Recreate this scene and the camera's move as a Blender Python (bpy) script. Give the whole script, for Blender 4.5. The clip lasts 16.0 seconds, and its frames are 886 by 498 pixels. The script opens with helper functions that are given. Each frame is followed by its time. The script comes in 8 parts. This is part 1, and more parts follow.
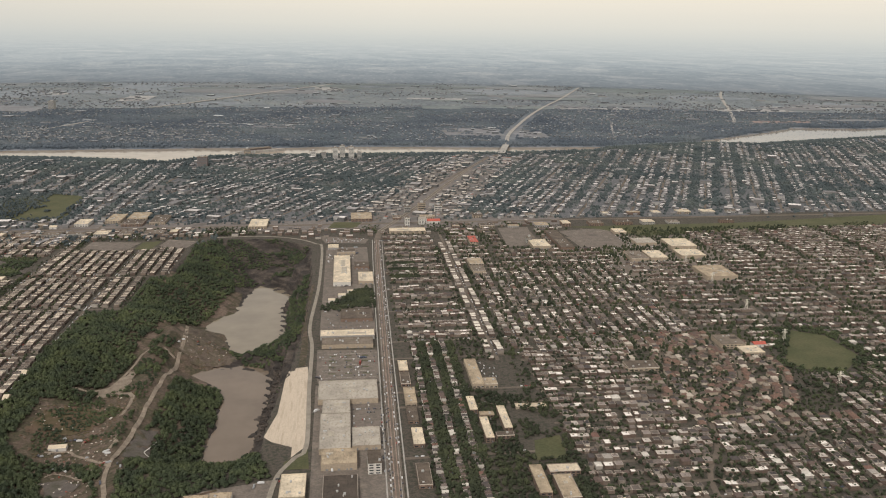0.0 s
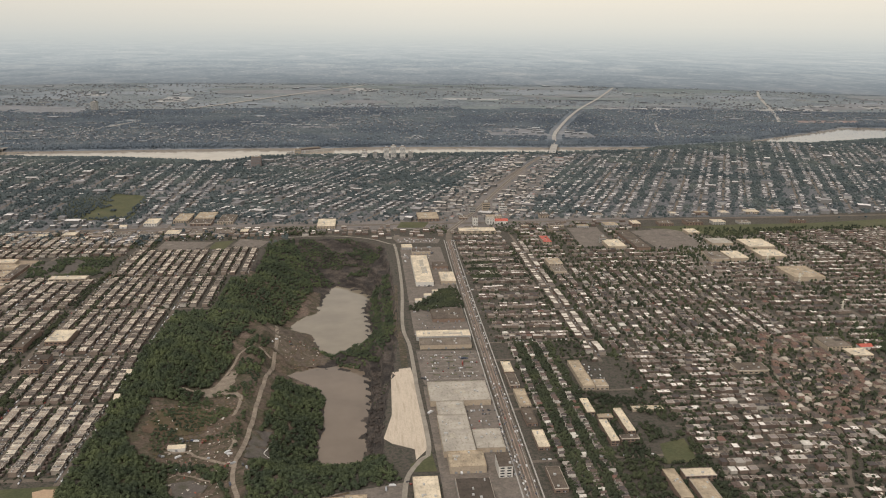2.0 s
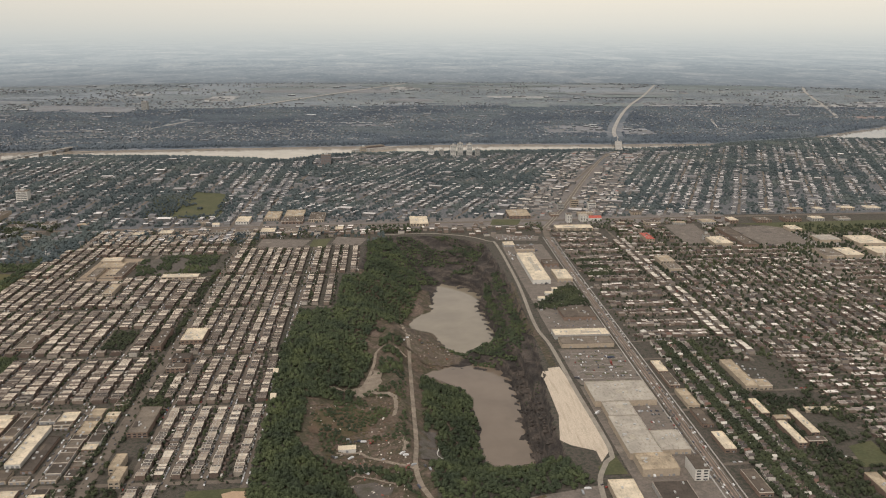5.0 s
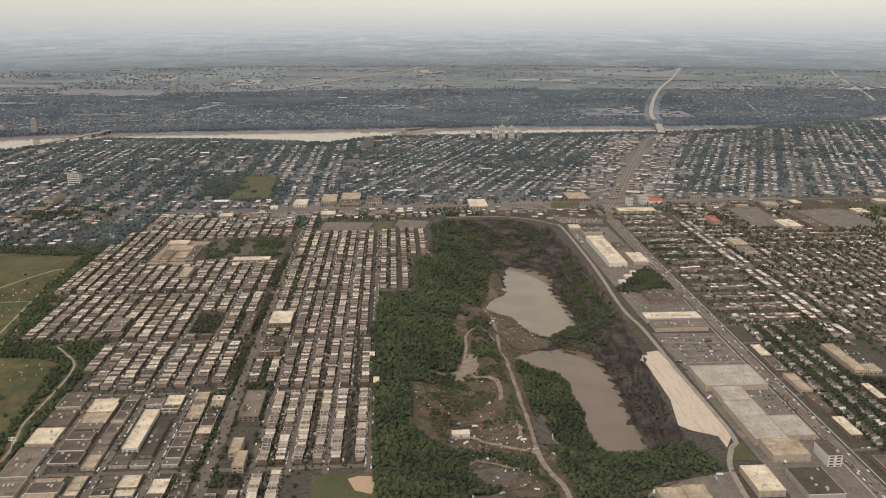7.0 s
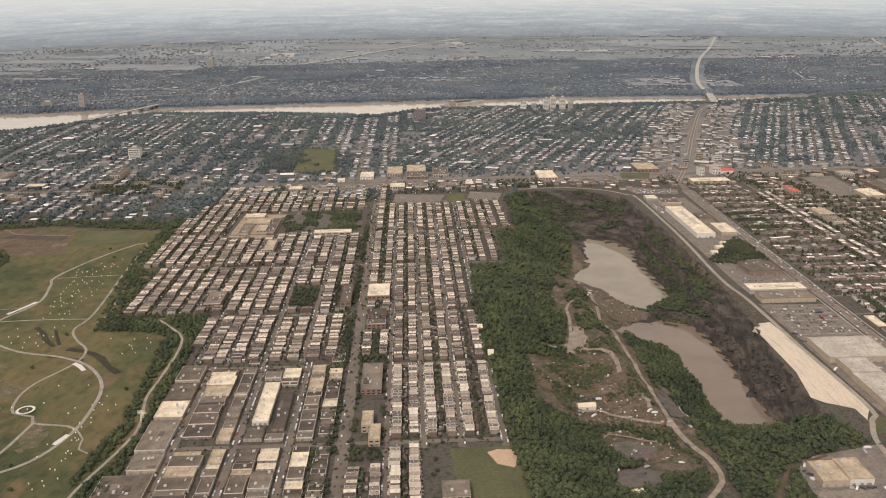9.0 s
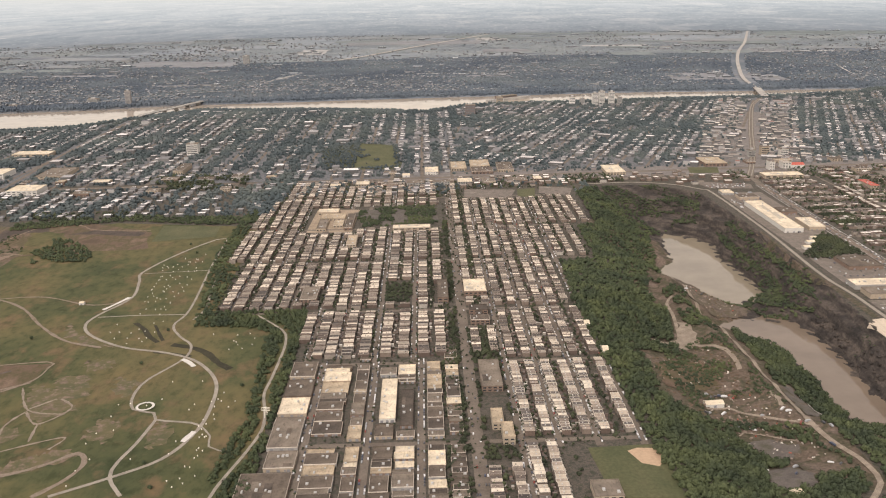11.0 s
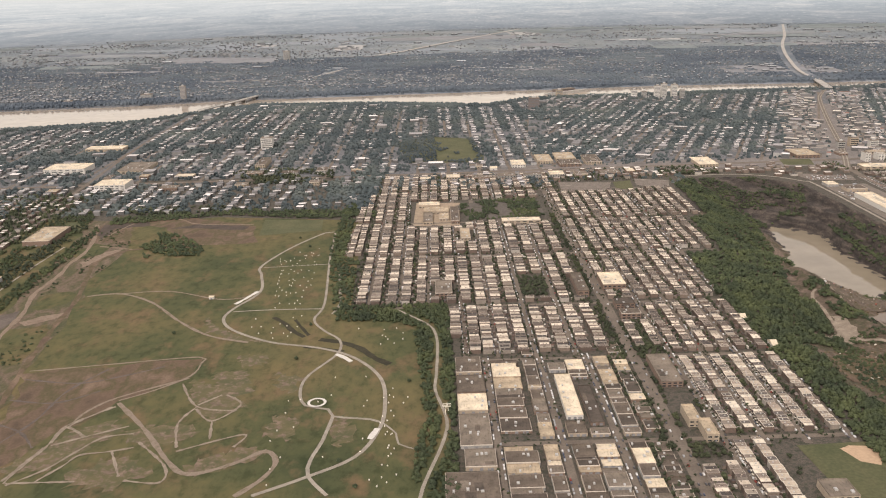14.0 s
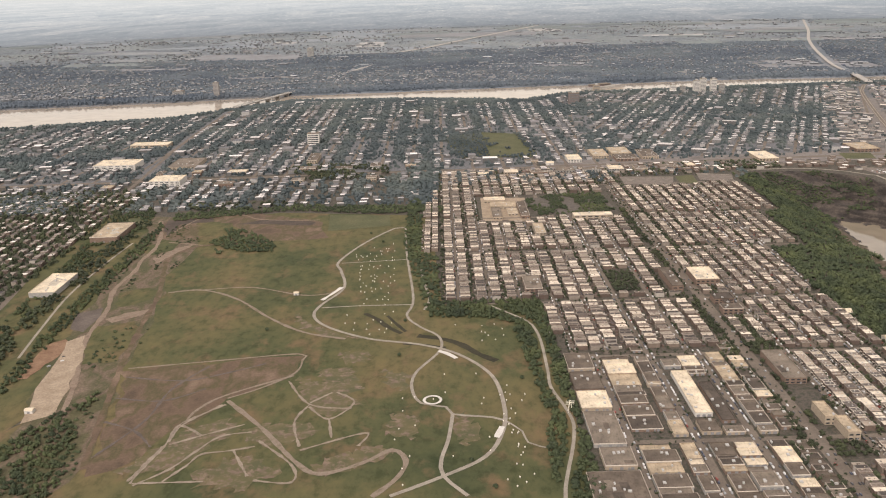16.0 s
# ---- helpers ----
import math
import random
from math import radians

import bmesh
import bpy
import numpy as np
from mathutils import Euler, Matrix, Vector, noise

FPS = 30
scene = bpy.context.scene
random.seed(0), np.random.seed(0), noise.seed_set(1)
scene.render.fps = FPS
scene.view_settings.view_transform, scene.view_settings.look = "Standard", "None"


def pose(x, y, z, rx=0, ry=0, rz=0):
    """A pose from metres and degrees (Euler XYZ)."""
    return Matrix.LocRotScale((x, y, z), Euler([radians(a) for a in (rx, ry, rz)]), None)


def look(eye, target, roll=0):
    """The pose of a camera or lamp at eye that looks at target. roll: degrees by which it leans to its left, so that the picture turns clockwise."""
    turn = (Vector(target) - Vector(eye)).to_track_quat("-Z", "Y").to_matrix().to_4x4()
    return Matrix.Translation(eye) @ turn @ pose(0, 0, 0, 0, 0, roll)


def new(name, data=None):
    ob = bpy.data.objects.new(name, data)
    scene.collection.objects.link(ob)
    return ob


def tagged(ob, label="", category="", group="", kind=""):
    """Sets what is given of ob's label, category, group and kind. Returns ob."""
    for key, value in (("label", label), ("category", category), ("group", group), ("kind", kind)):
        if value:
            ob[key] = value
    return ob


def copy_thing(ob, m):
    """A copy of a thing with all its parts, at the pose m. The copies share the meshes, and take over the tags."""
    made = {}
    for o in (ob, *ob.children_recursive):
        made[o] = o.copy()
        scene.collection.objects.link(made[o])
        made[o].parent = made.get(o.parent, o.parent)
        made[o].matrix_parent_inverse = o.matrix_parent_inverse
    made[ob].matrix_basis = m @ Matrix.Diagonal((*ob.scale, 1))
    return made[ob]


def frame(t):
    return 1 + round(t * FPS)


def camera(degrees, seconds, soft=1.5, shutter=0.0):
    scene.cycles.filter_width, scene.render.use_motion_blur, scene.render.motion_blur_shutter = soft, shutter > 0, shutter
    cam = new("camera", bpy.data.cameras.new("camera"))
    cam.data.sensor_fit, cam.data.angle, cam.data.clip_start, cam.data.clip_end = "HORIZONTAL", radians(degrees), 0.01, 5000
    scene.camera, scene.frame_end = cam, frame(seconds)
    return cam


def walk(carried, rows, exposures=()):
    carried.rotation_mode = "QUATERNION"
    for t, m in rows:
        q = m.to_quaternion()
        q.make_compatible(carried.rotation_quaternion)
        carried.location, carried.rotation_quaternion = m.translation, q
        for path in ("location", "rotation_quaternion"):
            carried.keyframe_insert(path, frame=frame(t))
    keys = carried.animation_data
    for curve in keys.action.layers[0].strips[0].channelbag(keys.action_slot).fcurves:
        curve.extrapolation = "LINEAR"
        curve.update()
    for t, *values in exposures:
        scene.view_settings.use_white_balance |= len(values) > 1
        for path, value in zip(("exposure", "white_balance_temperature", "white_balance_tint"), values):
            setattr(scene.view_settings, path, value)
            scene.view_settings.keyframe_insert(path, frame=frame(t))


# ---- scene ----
# A city, a quarry with two ponds and a landscaped park, seen from a plane that passes over them.
# One metre here stands for about two: the flight line and the far clipping distance set that.
cam = camera(55.56, 16.0, soft=1.1)
# seconds, place, tilt, roll and heading of the camera
FLIGHT = [
    (0.0, 0.0, 0.0, 285.0, 75.35, -0.73, -6.50),
    (0.5, -18.1, 4.3, 283.8, 75.50, -0.56, -6.06),
    (1.0, -36.2, 8.5, 282.6, 75.54, -0.57, -5.75),
    (1.5, -54.3, 12.8, 281.4, 75.45, -0.55, -5.57),
    (2.0, -72.3, 17.1, 280.2, 75.41, -0.51, -5.25),
    (2.5, -90.3, 21.4, 279.0, 75.42, -0.41, -5.07),
    (3.0, -108.2, 25.7, 277.8, 75.38, -0.29, -4.62),
    (3.5, -126.0, 29.8, 276.5, 75.30, -0.02, -4.11),
    (4.0, -143.9, 33.8, 275.2, 75.32, -0.07, -4.08),
    (6.5, -233.0, 53.4, 268.8, 75.42, -0.21, -3.85),
    (7.0, -250.8, 57.1, 267.5, 74.33, 0.05, -3.45),
    (7.5, -268.6, 60.7, 266.1, 73.42, 0.28, -3.23),
    (8.0, -286.3, 64.2, 264.9, 72.98, 0.52, -2.80),
    (8.5, -303.9, 67.6, 263.6, 72.78, 0.67, -2.49),
    (9.0, -321.6, 70.8, 262.5, 72.57, 0.71, -2.37),
    (11.5, -410.0, 86.8, 256.8, 72.40, 1.09, -1.32),
    (12.0, -427.8, 89.8, 255.7, 72.37, 1.13, -1.46),
    (12.5, -445.5, 92.8, 254.5, 72.16, 1.30, -1.08),
    (13.0, -463.1, 95.8, 253.4, 72.10, 1.35, -0.98),
    (13.5, -480.6, 98.8, 252.2, 72.15, 1.38, -0.80),
    (14.0, -498.1, 101.9, 251.0, 72.21, 1.42, -0.75),
    (14.5, -515.5, 105.0, 249.7, 72.41, 1.46, -0.91),
    (15.0, -532.9, 108.2, 248.5, 72.71, 1.62, -0.60),
    (15.5, -550.3, 111.4, 247.2, 72.49, 1.68, -0.47),
    (16.0, -567.6, 114.6, 246.0, 72.09, 1.64, -0.50),
]
walk(cam, [(t, pose(*row)) for t, *row in FLIGHT], exposures=[(0.0, 0.17, 6210, 10), (4.0, 0.17, 6210, 10), (6.5, 0.17, 6230, 11), (7.5, 0.28, 6320, 12), (9.0, 0.47, 6380, 14), (12.0, 0.65, 6380, 15), (16.0, 0.65, 6380, 15)])

# ---- light: a hazy, overcast late-spring day ----
world = bpy.data.worlds.new("sky")
scene.world = world
world.use_nodes = True
wn = world.node_tree
sky = wn.nodes.new("ShaderNodeTexSky")
sky.sky_type, sky.sun_disc = "NISHITA", False
sky.sun_elevation, sky.sun_rotation = radians(48), radians(235)
sky.air_density, sky.dust_density, sky.ozone_density = 1.0, 4.0, 1.0
# thin cloud whitens the blue of the clear sky
veil = wn.nodes.new("ShaderNodeMix")
veil.data_type = "RGBA"
veil.inputs[0].default_value = 0.94
veil.inputs[7].default_value = (5.7, 5.25, 4.75, 1)
wn.links.new(sky.outputs["Color"], veil.inputs[6])
wn.links.new(veil.outputs[2], wn.nodes["Background"].inputs["Color"])
wn.nodes["Background"].inputs["Strength"].default_value = 0.11
lamp = bpy.data.lights.new("sun", "SUN")
lamp.energy, lamp.angle, lamp.color = 2.0, radians(8), (1.0, 0.90, 0.78)
sun = new("sun", lamp)
sun.matrix_world = look((-900, -700, 1400), (-300, 700, 0))

# ---- outlines and lines on the plan ----
PARK = [(-868, 987), (-748, 1025), (-625, 1003), (-582, 995), (-576, 879), (-570, 733), (-494, 727), (-493, 633), (-494, 536), (-500, 300), (-960, 300), (-900, 430), (-818, 569), (-834, 687), (-848, 838)]
MAIN_WALK = [(-598, 476), (-571, 492), (-548, 510), (-537, 536), (-534, 565), (-539, 607), (-560, 641), (-587, 659), (-624, 671), (-656, 694), (-669, 717), (-666, 740), (-652, 778), (-659, 821), (-664, 845), (-647, 895), (-617, 949), (-606, 952)]
INNER_WALK = [(-606, 952), (-602, 864), (-593, 747), (-597, 712), (-586, 689), (-573, 672), (-572, 648), (-588, 614), (-590, 591), (-584, 572), (-569, 566), (-565, 557), (-542, 552), (-535, 548)]
SOUTH_WALK = [(-565, 557), (-568, 528), (-572, 508), (-571, 492), (-559, 474)]
SPUR_WALK = [(-535, 548), (-526, 535), (-524, 523), (-512, 516)]
EDGE_WALK = [(-533, 728), (-520, 712), (-508, 696), (-504, 687), (-501, 661), (-502, 612), (-503, 588), (-498, 562), (-496, 542), (-500, 518), (-507, 491), (-511, 471), (-514, 430), (-514, 400)]
LINK_WALK = [(-661, 842), (-633, 845), (-600, 847)]
LINK_WALK_2 = [(-665, 733), (-634, 735), (-593, 734)]
WEST_WALK = [(-668, 615), (-707, 590), (-720, 573), (-723, 560)]
RIM_WALK = [(-588, 822), (-585, 786), (-580, 746), (-584, 722)]
GREY_TRACK = [(-704, 583), (-676, 548), (-651, 511), (-636, 498), (-614, 507), (-599, 519), (-591, 508), (-595, 492), (-607, 476)]
MEADOW_TRACK = [(-800, 778), (-772, 781), (-738, 758), (-703, 715), (-672, 685), (-640, 671)]
MEADOW_TRACK_2 = [(-772, 781), (-730, 784), (-684, 763), (-660, 766)]
SOIL_EDGE = [(-783, 633), (-729, 640), (-670, 648), (-666, 638), (-668, 619), (-686, 599), (-705, 586)]
SAND_TRACK = [(-800, 560), (-809, 604), (-828, 666), (-834, 697), (-838, 742), (-849, 788), (-848, 838), (-852, 867), (-851, 906), (-862, 960), (-877, 1005)]
SAND_PATCH = [(-822, 560), (-833, 606), (-838, 644), (-845, 682), (-836, 692), (-823, 657), (-812, 605), (-806, 570)]
WORK_TRACK = [(-764, 509), (-783, 603), (-789, 636), (-793, 664), (-800, 716), (-806, 771), (-821, 836), (-827, 871), (-814, 901), (-794, 910), (-740, 912)]
SOIL = [(-786, 630), (-728, 637), (-669, 647), (-667, 619), (-705, 586), (-716, 560), (-730, 547), (-737, 516), (-760, 501), (-769, 554), (-774, 596)]
WORKS_SOIL = [(-814, 520), (-837, 618), (-857, 727), (-863, 837), (-888, 1023), (-834, 1017), (-809, 907), (-813, 821), (-791, 698), (-783, 620), (-767, 517), (-771, 484), (-797, 485)]
NORTH_SOIL = [(-870, 942), (-868, 1008), (-827, 1022), (-771, 1024), (-698, 984), (-683, 924), (-728, 917), (-801, 923)]
ZIG_0 = [(-706, 578), (-724, 554), (-726, 535)]
ZIG_1 = [(-724, 554), (-709, 541)]
ZIG_2 = [(-728, 530), (-736, 496)]
ZIG_3 = [(-733, 494), (-696, 494)]
ZIG_4 = [(-675, 534), (-652, 507), (-650, 491), (-670, 494)]
ZIG_5 = [(-687, 524), (-674, 498)]
ZIG_6 = [(-670, 607), (-652, 575), (-626, 568)]
ZIG_7 = [(-652, 575), (-658, 554), (-651, 526)]
ZIG_8 = [(-652, 572), (-638, 556), (-625, 576), (-637, 590)]
ZIG_9 = [(-638, 556), (-634, 534)]
ZIG_10 = [(-650, 522), (-615, 538), (-618, 524)]
ZIG_11 = [(-652, 577), (-640, 590)]
BALLS_1 = [(-652, 886), (-614, 900), (-607, 730), (-633, 732)]
BALLS_2 = [(-651, 727), (-606, 724), (-600, 669), (-646, 683)]
BALLS_3 = [(-536, 595), (-519, 586), (-524, 482), (-539, 478)]
BALLS_4 = [(-567, 693), (-525, 690), (-527, 618), (-544, 646)]
BALLS_5 = [(-600, 591), (-586, 590), (-584, 480), (-598, 481)]
BALLS_6 = [(-587, 631), (-542, 611), (-545, 515), (-570, 500), (-579, 554)]
PLAYFIELD_N = [(-500, 1489), (-448, 1481), (-436, 1306), (-498, 1294)]
PARK_N = [(-563, 1457), (-505, 1500), (-438, 1475), (-428, 1286), (-538, 1292)]
SPORT = [(-691, 1008), (-625, 1000), (-622, 960), (-686, 946)]
BALLFIELD = [(-302, 502), (-260, 508), (-262, 458), (-295, 460)]
INFIELD = [(-281, 505), (-275, 508), (-263, 507), (-262, 496), (-267, 488), (-276, 492)]
EAST_LAWN = [(389, 666), (436, 743), (462, 725), (464, 673), (435, 643), (399, 646)]
EAST_FIELD = [(131, 538), (151, 545), (149, 512), (126, 510)]
GREEN_BELT = [(325, 1201), (459, 1208), (597, 1212), (879, 1258), (826, 1179), (667, 1170), (525, 1153), (425, 1138), (365, 1188)]
POND_1 = [(-155, 893), (-148, 912), (-130, 934), (-125, 945), (-122, 988), (-111, 1040), (-94, 1020), (-72, 990), (-78, 962), (-86, 945), (-77, 918), (-74, 842), (-88, 827), (-106, 806), (-116, 816), (-124, 842), (-132, 866), (-150, 878)]
POND_2 = [(-146, 744), (-138, 752), (-128, 755), (-104, 756), (-90, 749), (-79, 735), (-75, 706), (-74, 664), (-79, 645), (-77, 632), (-81, 618), (-77, 604), (-77, 573), (-92, 571), (-109, 577), (-110, 606), (-107, 632), (-109, 660), (-108, 690), (-114, 706), (-124, 722), (-136, 734)]

# ---- materials ----
def nodes_of(name):
    m = bpy.data.materials.new(name)
    m.use_nodes = True
    return m, m.node_tree, m.node_tree.nodes["Principled BSDF"]


def ramp(tree, source, stops, constant=False):
    r = tree.nodes.new("ShaderNodeValToRGB")
    e = r.color_ramp.elements
    r.color_ramp.interpolation = "CONSTANT" if constant else "LINEAR"
    while len(e) < len(stops):
        e.new(1.0)
    for k, (at, c) in enumerate(stops):
        e[k].position = at
        e[k].color = (*c, 1)
    tree.links.new(source, r.inputs["Fac"])
    return r.outputs["Color"]


def grain(tree, scale, detail=4.0, stretch=None, rough=0.55):
    tc = tree.nodes.new("ShaderNodeTexCoord")
    n = tree.nodes.new("ShaderNodeTexNoise")
    n.inputs["Scale"].default_value = scale
    n.inputs["Detail"].default_value = detail
    n.inputs["Roughness"].default_value = rough
    if stretch:
        mp = tree.nodes.new("ShaderNodeMapping")
        mp.inputs["Scale"].default_value = stretch
        tree.links.new(tc.outputs["Object"], mp.inputs["Vector"])
        tree.links.new(mp.outputs["Vector"], n.inputs["Vector"])
    else:
        tree.links.new(tc.outputs["Object"], n.inputs["Vector"])
    return n.outputs["Fac"]


def blend(tree, a, b, fac, how="MIX"):
    mx = tree.nodes.new("ShaderNodeMix")
    mx.data_type, mx.blend_type = "RGBA", how
    for value, slot in ((fac, 0), (a, 6), (b, 7)):
        if isinstance(value, bpy.types.NodeSocket):
            tree.links.new(value, mx.inputs[slot])
        else:
            mx.inputs[slot].default_value = value if slot == 0 else (*value, 1)
    return mx.outputs[2]


def bumped(tree, bsdf, height, strength, distance):
    b = tree.nodes.new("ShaderNodeBump")
    b.inputs["Strength"].default_value = strength
    b.inputs["Distance"].default_value = distance
    tree.links.new(height, b.inputs["Height"])
    tree.links.new(b.outputs["Normal"], bsdf.inputs["Normal"])


def earthy(name, stops, coarse, fine, rough=0.9, spec=0.3, mottle=0.35, bump=0.4, stretch=None):
    """Ground, rock, paving: a ramp over coarse noise, mottled by fine noise, with relief."""
    m, t, b = nodes_of(name)
    col = ramp(t, grain(t, coarse, 6.0, stretch), stops)
    f = grain(t, fine, 3.0)
    shade = ramp(t, f, [(0.3, (0.55, 0.55, 0.55)), (0.7, (1.35, 1.35, 1.35))])
    t.links.new(blend(t, col, shade, mottle * 2, "MULTIPLY"), b.inputs["Base Color"])
    b.inputs["Roughness"].default_value = rough
    b.inputs["Specular IOR Level"].default_value = spec
    bumped(t, b, f, bump, 0.4 / fine)
    return m


def per_piece(name, stops, fine=0.6, rough=0.85, spec=0.3, mottle=0.25, by_object=False, tones=True):
    """A colour drawn for every joined piece (or object), with stains on it."""
    m, t, b = nodes_of(name)
    if by_object:
        src = t.nodes.new("ShaderNodeObjectInfo").outputs["Random"]
    else:
        src = t.nodes.new("ShaderNodeNewGeometry").outputs["Random Per Island"]
    col = ramp(t, src, stops, True)
    f = grain(t, fine, 4.0)
    shade = ramp(t, f, [(0.3, (0.6, 0.6, 0.6)), (0.7, (1.25, 1.25, 1.25))])
    t.links.new(blend(t, col, shade, mottle * 2, "MULTIPLY"), b.inputs["Base Color"])
    b.inputs["Roughness"].default_value = rough
    b.inputs["Specular IOR Level"].default_value = spec
    bumped(t, b, f, 0.2, 0.2)
    return m


ROOF_STOPS = [(0.0, (0.66, 0.585, 0.48)), (0.15, (0.47, 0.405, 0.325)), (0.29, (0.28, 0.245, 0.20)), (0.43, (0.178, 0.147, 0.123)), (0.64, (0.112, 0.092, 0.079)), (0.82, (0.062, 0.054, 0.05))]
WALL_STOPS = [(0.0, (0.145, 0.108, 0.088)), (0.25, (0.19, 0.152, 0.125)), (0.5, (0.11, 0.083, 0.069)), (0.75, (0.25, 0.218, 0.185)), (0.92, (0.38, 0.35, 0.31))]
RED_STOPS = [(0.0, (0.118, 0.088, 0.077)), (0.22, (0.092, 0.078, 0.073)), (0.45, (0.165, 0.138, 0.124)), (0.62, (0.078, 0.068, 0.066)), (0.76, (0.32, 0.295, 0.265)), (0.88, (0.165, 0.098, 0.08)), (0.93, (0.55, 0.52, 0.47))]

ground_mat = earthy("town_ground", [(0.36, (0.042, 0.046, 0.029)), (0.45, (0.06, 0.055, 0.045)), (0.56, (0.095, 0.08, 0.065)), (0.66, (0.045, 0.047, 0.031)), (0.74, (0.125, 0.11, 0.095))], 0.28, 1.3, spec=0.35)
# far ground and farmland: distance haze mixed into the base colours, thicker on farmland
hazed_ground_mat = earthy("hazed_ground", [(0.32, (0.092, 0.111, 0.134)), (0.48, (0.123, 0.143, 0.166)), (0.60, (0.177, 0.191, 0.210)), (0.70, (0.119, 0.141, 0.160))], 0.007, 0.05, spec=0.3, rough=0.9, mottle=0.2, bump=0.1, stretch=(0.7, 0.7, 1))
hazed_farmland_mat = earthy("hazed_farmland", [(0.30, (0.138, 0.165, 0.191)), (0.42, (0.190, 0.216, 0.242)), (0.50, (0.241, 0.261, 0.282)), (0.56, (0.175, 0.203, 0.227)), (0.66, (0.281, 0.293, 0.309)), (0.74, (0.210, 0.234, 0.255))], 0.006, 0.05, spec=0.3, rough=0.9, mottle=0.2, bump=0.05, stretch=(0.75, 1.6, 1))
rock_mat = earthy("quarry_rock", [(0.35, (0.026, 0.023, 0.021)), (0.5, (0.05, 0.042, 0.037)), (0.65, (0.09, 0.074, 0.062))], 0.06, 0.5, mottle=0.4, bump=0.9, stretch=(1, 1, 4))
dirt_mat = earthy("bare_dirt", [(0.33, (0.060, 0.052, 0.034)), (0.44, (0.118, 0.088, 0.067)), (0.52, (0.060, 0.056, 0.033)), (0.60, (0.125, 0.094, 0.073)), (0.70, (0.16, 0.122, 0.098))], 0.05, 0.5, mottle=0.4, bump=0.7)
gravel_mat = earthy("pale_gravel", [(0.35, (0.43, 0.36, 0.28)), (0.5, (0.54, 0.46, 0.365)), (0.65, (0.47, 0.40, 0.315))], 0.10, 1.2, mottle=0.2, stretch=(3, 0.25, 1))
track_mat = earthy("dirt_track", [(0.35, (0.19, 0.155, 0.12)), (0.65, (0.28, 0.235, 0.185))], 0.2, 1.5, mottle=0.25)
lane_soil_mat = earthy("trodden_soil", [(0.35, (0.175, 0.138, 0.105)), (0.5, (0.22, 0.178, 0.14)), (0.65, (0.155, 0.125, 0.088))], 0.15, 1.5, mottle=0.25)
pink_sand_mat = earthy("pink_sand", [(0.35, (0.16, 0.118, 0.088)), (0.5, (0.215, 0.165, 0.125)), (0.65, (0.17, 0.13, 0.095))], 0.15, 1.3, mottle=0.25)
sand_soil_mat = earthy("tan_sand", [(0.35, (0.25, 0.195, 0.14)), (0.65, (0.33, 0.265, 0.195))], 0.12, 1.0, mottle=0.25)
orange_soil_mat = earthy("orange_soil", [(0.35, (0.16, 0.095, 0.058)), (0.65, (0.235, 0.15, 0.096))], 0.1, 1.0, mottle=0.25)
grey_soil_mat = earthy("grey_fill", [(0.35, (0.085, 0.07, 0.06)), (0.65, (0.125, 0.103, 0.088))], 0.08, 1.0, mottle=0.25)
dark_soil_mat = earthy("dark_soil", [(0.35, (0.055, 0.044, 0.036)), (0.65, (0.085, 0.066, 0.054))], 0.08, 1.0, mottle=0.3)
ditch_mat = earthy("dark_hollow", [(0.35, (0.024, 0.023, 0.014)), (0.65, (0.046, 0.041, 0.023))], 0.08, 1.0, mottle=0.3)
spit_mat = earthy("brown_debris", [(0.33, (0.075, 0.060, 0.047)), (0.45, (0.125, 0.099, 0.078)), (0.54, (0.082, 0.07, 0.046)), (0.66, (0.15, 0.12, 0.096))], 0.09, 1.2, mottle=0.35, bump=0.5)
worn_mat = earthy("worn_grey_yard", [(0.35, (0.085, 0.074, 0.066)), (0.5, (0.115, 0.10, 0.089)), (0.65, (0.075, 0.07, 0.05))], 0.1, 1.2, mottle=0.25)
path_mat = earthy("gravel_path", [(0.35, (0.225, 0.20, 0.165)), (0.65, (0.31, 0.28, 0.235))], 0.12, 1.5, mottle=0.2)
asphalt_mat = earthy("asphalt", [(0.35, (0.118, 0.097, 0.079)), (0.65, (0.166, 0.139, 0.113))], 0.06, 0.8, mottle=0.2, bump=0.1, spec=0.35)
concrete_mat = earthy("concrete", [(0.35, (0.30, 0.285, 0.26)), (0.65, (0.40, 0.38, 0.35))], 0.1, 0.9, mottle=0.2)
lot_mat = earthy("parking_asphalt", [(0.3, (0.115, 0.10, 0.088)), (0.45, (0.185, 0.158, 0.135)), (0.55, (0.14, 0.122, 0.105)), (0.7, (0.245, 0.21, 0.175))], 0.05, 0.6, mottle=0.25)


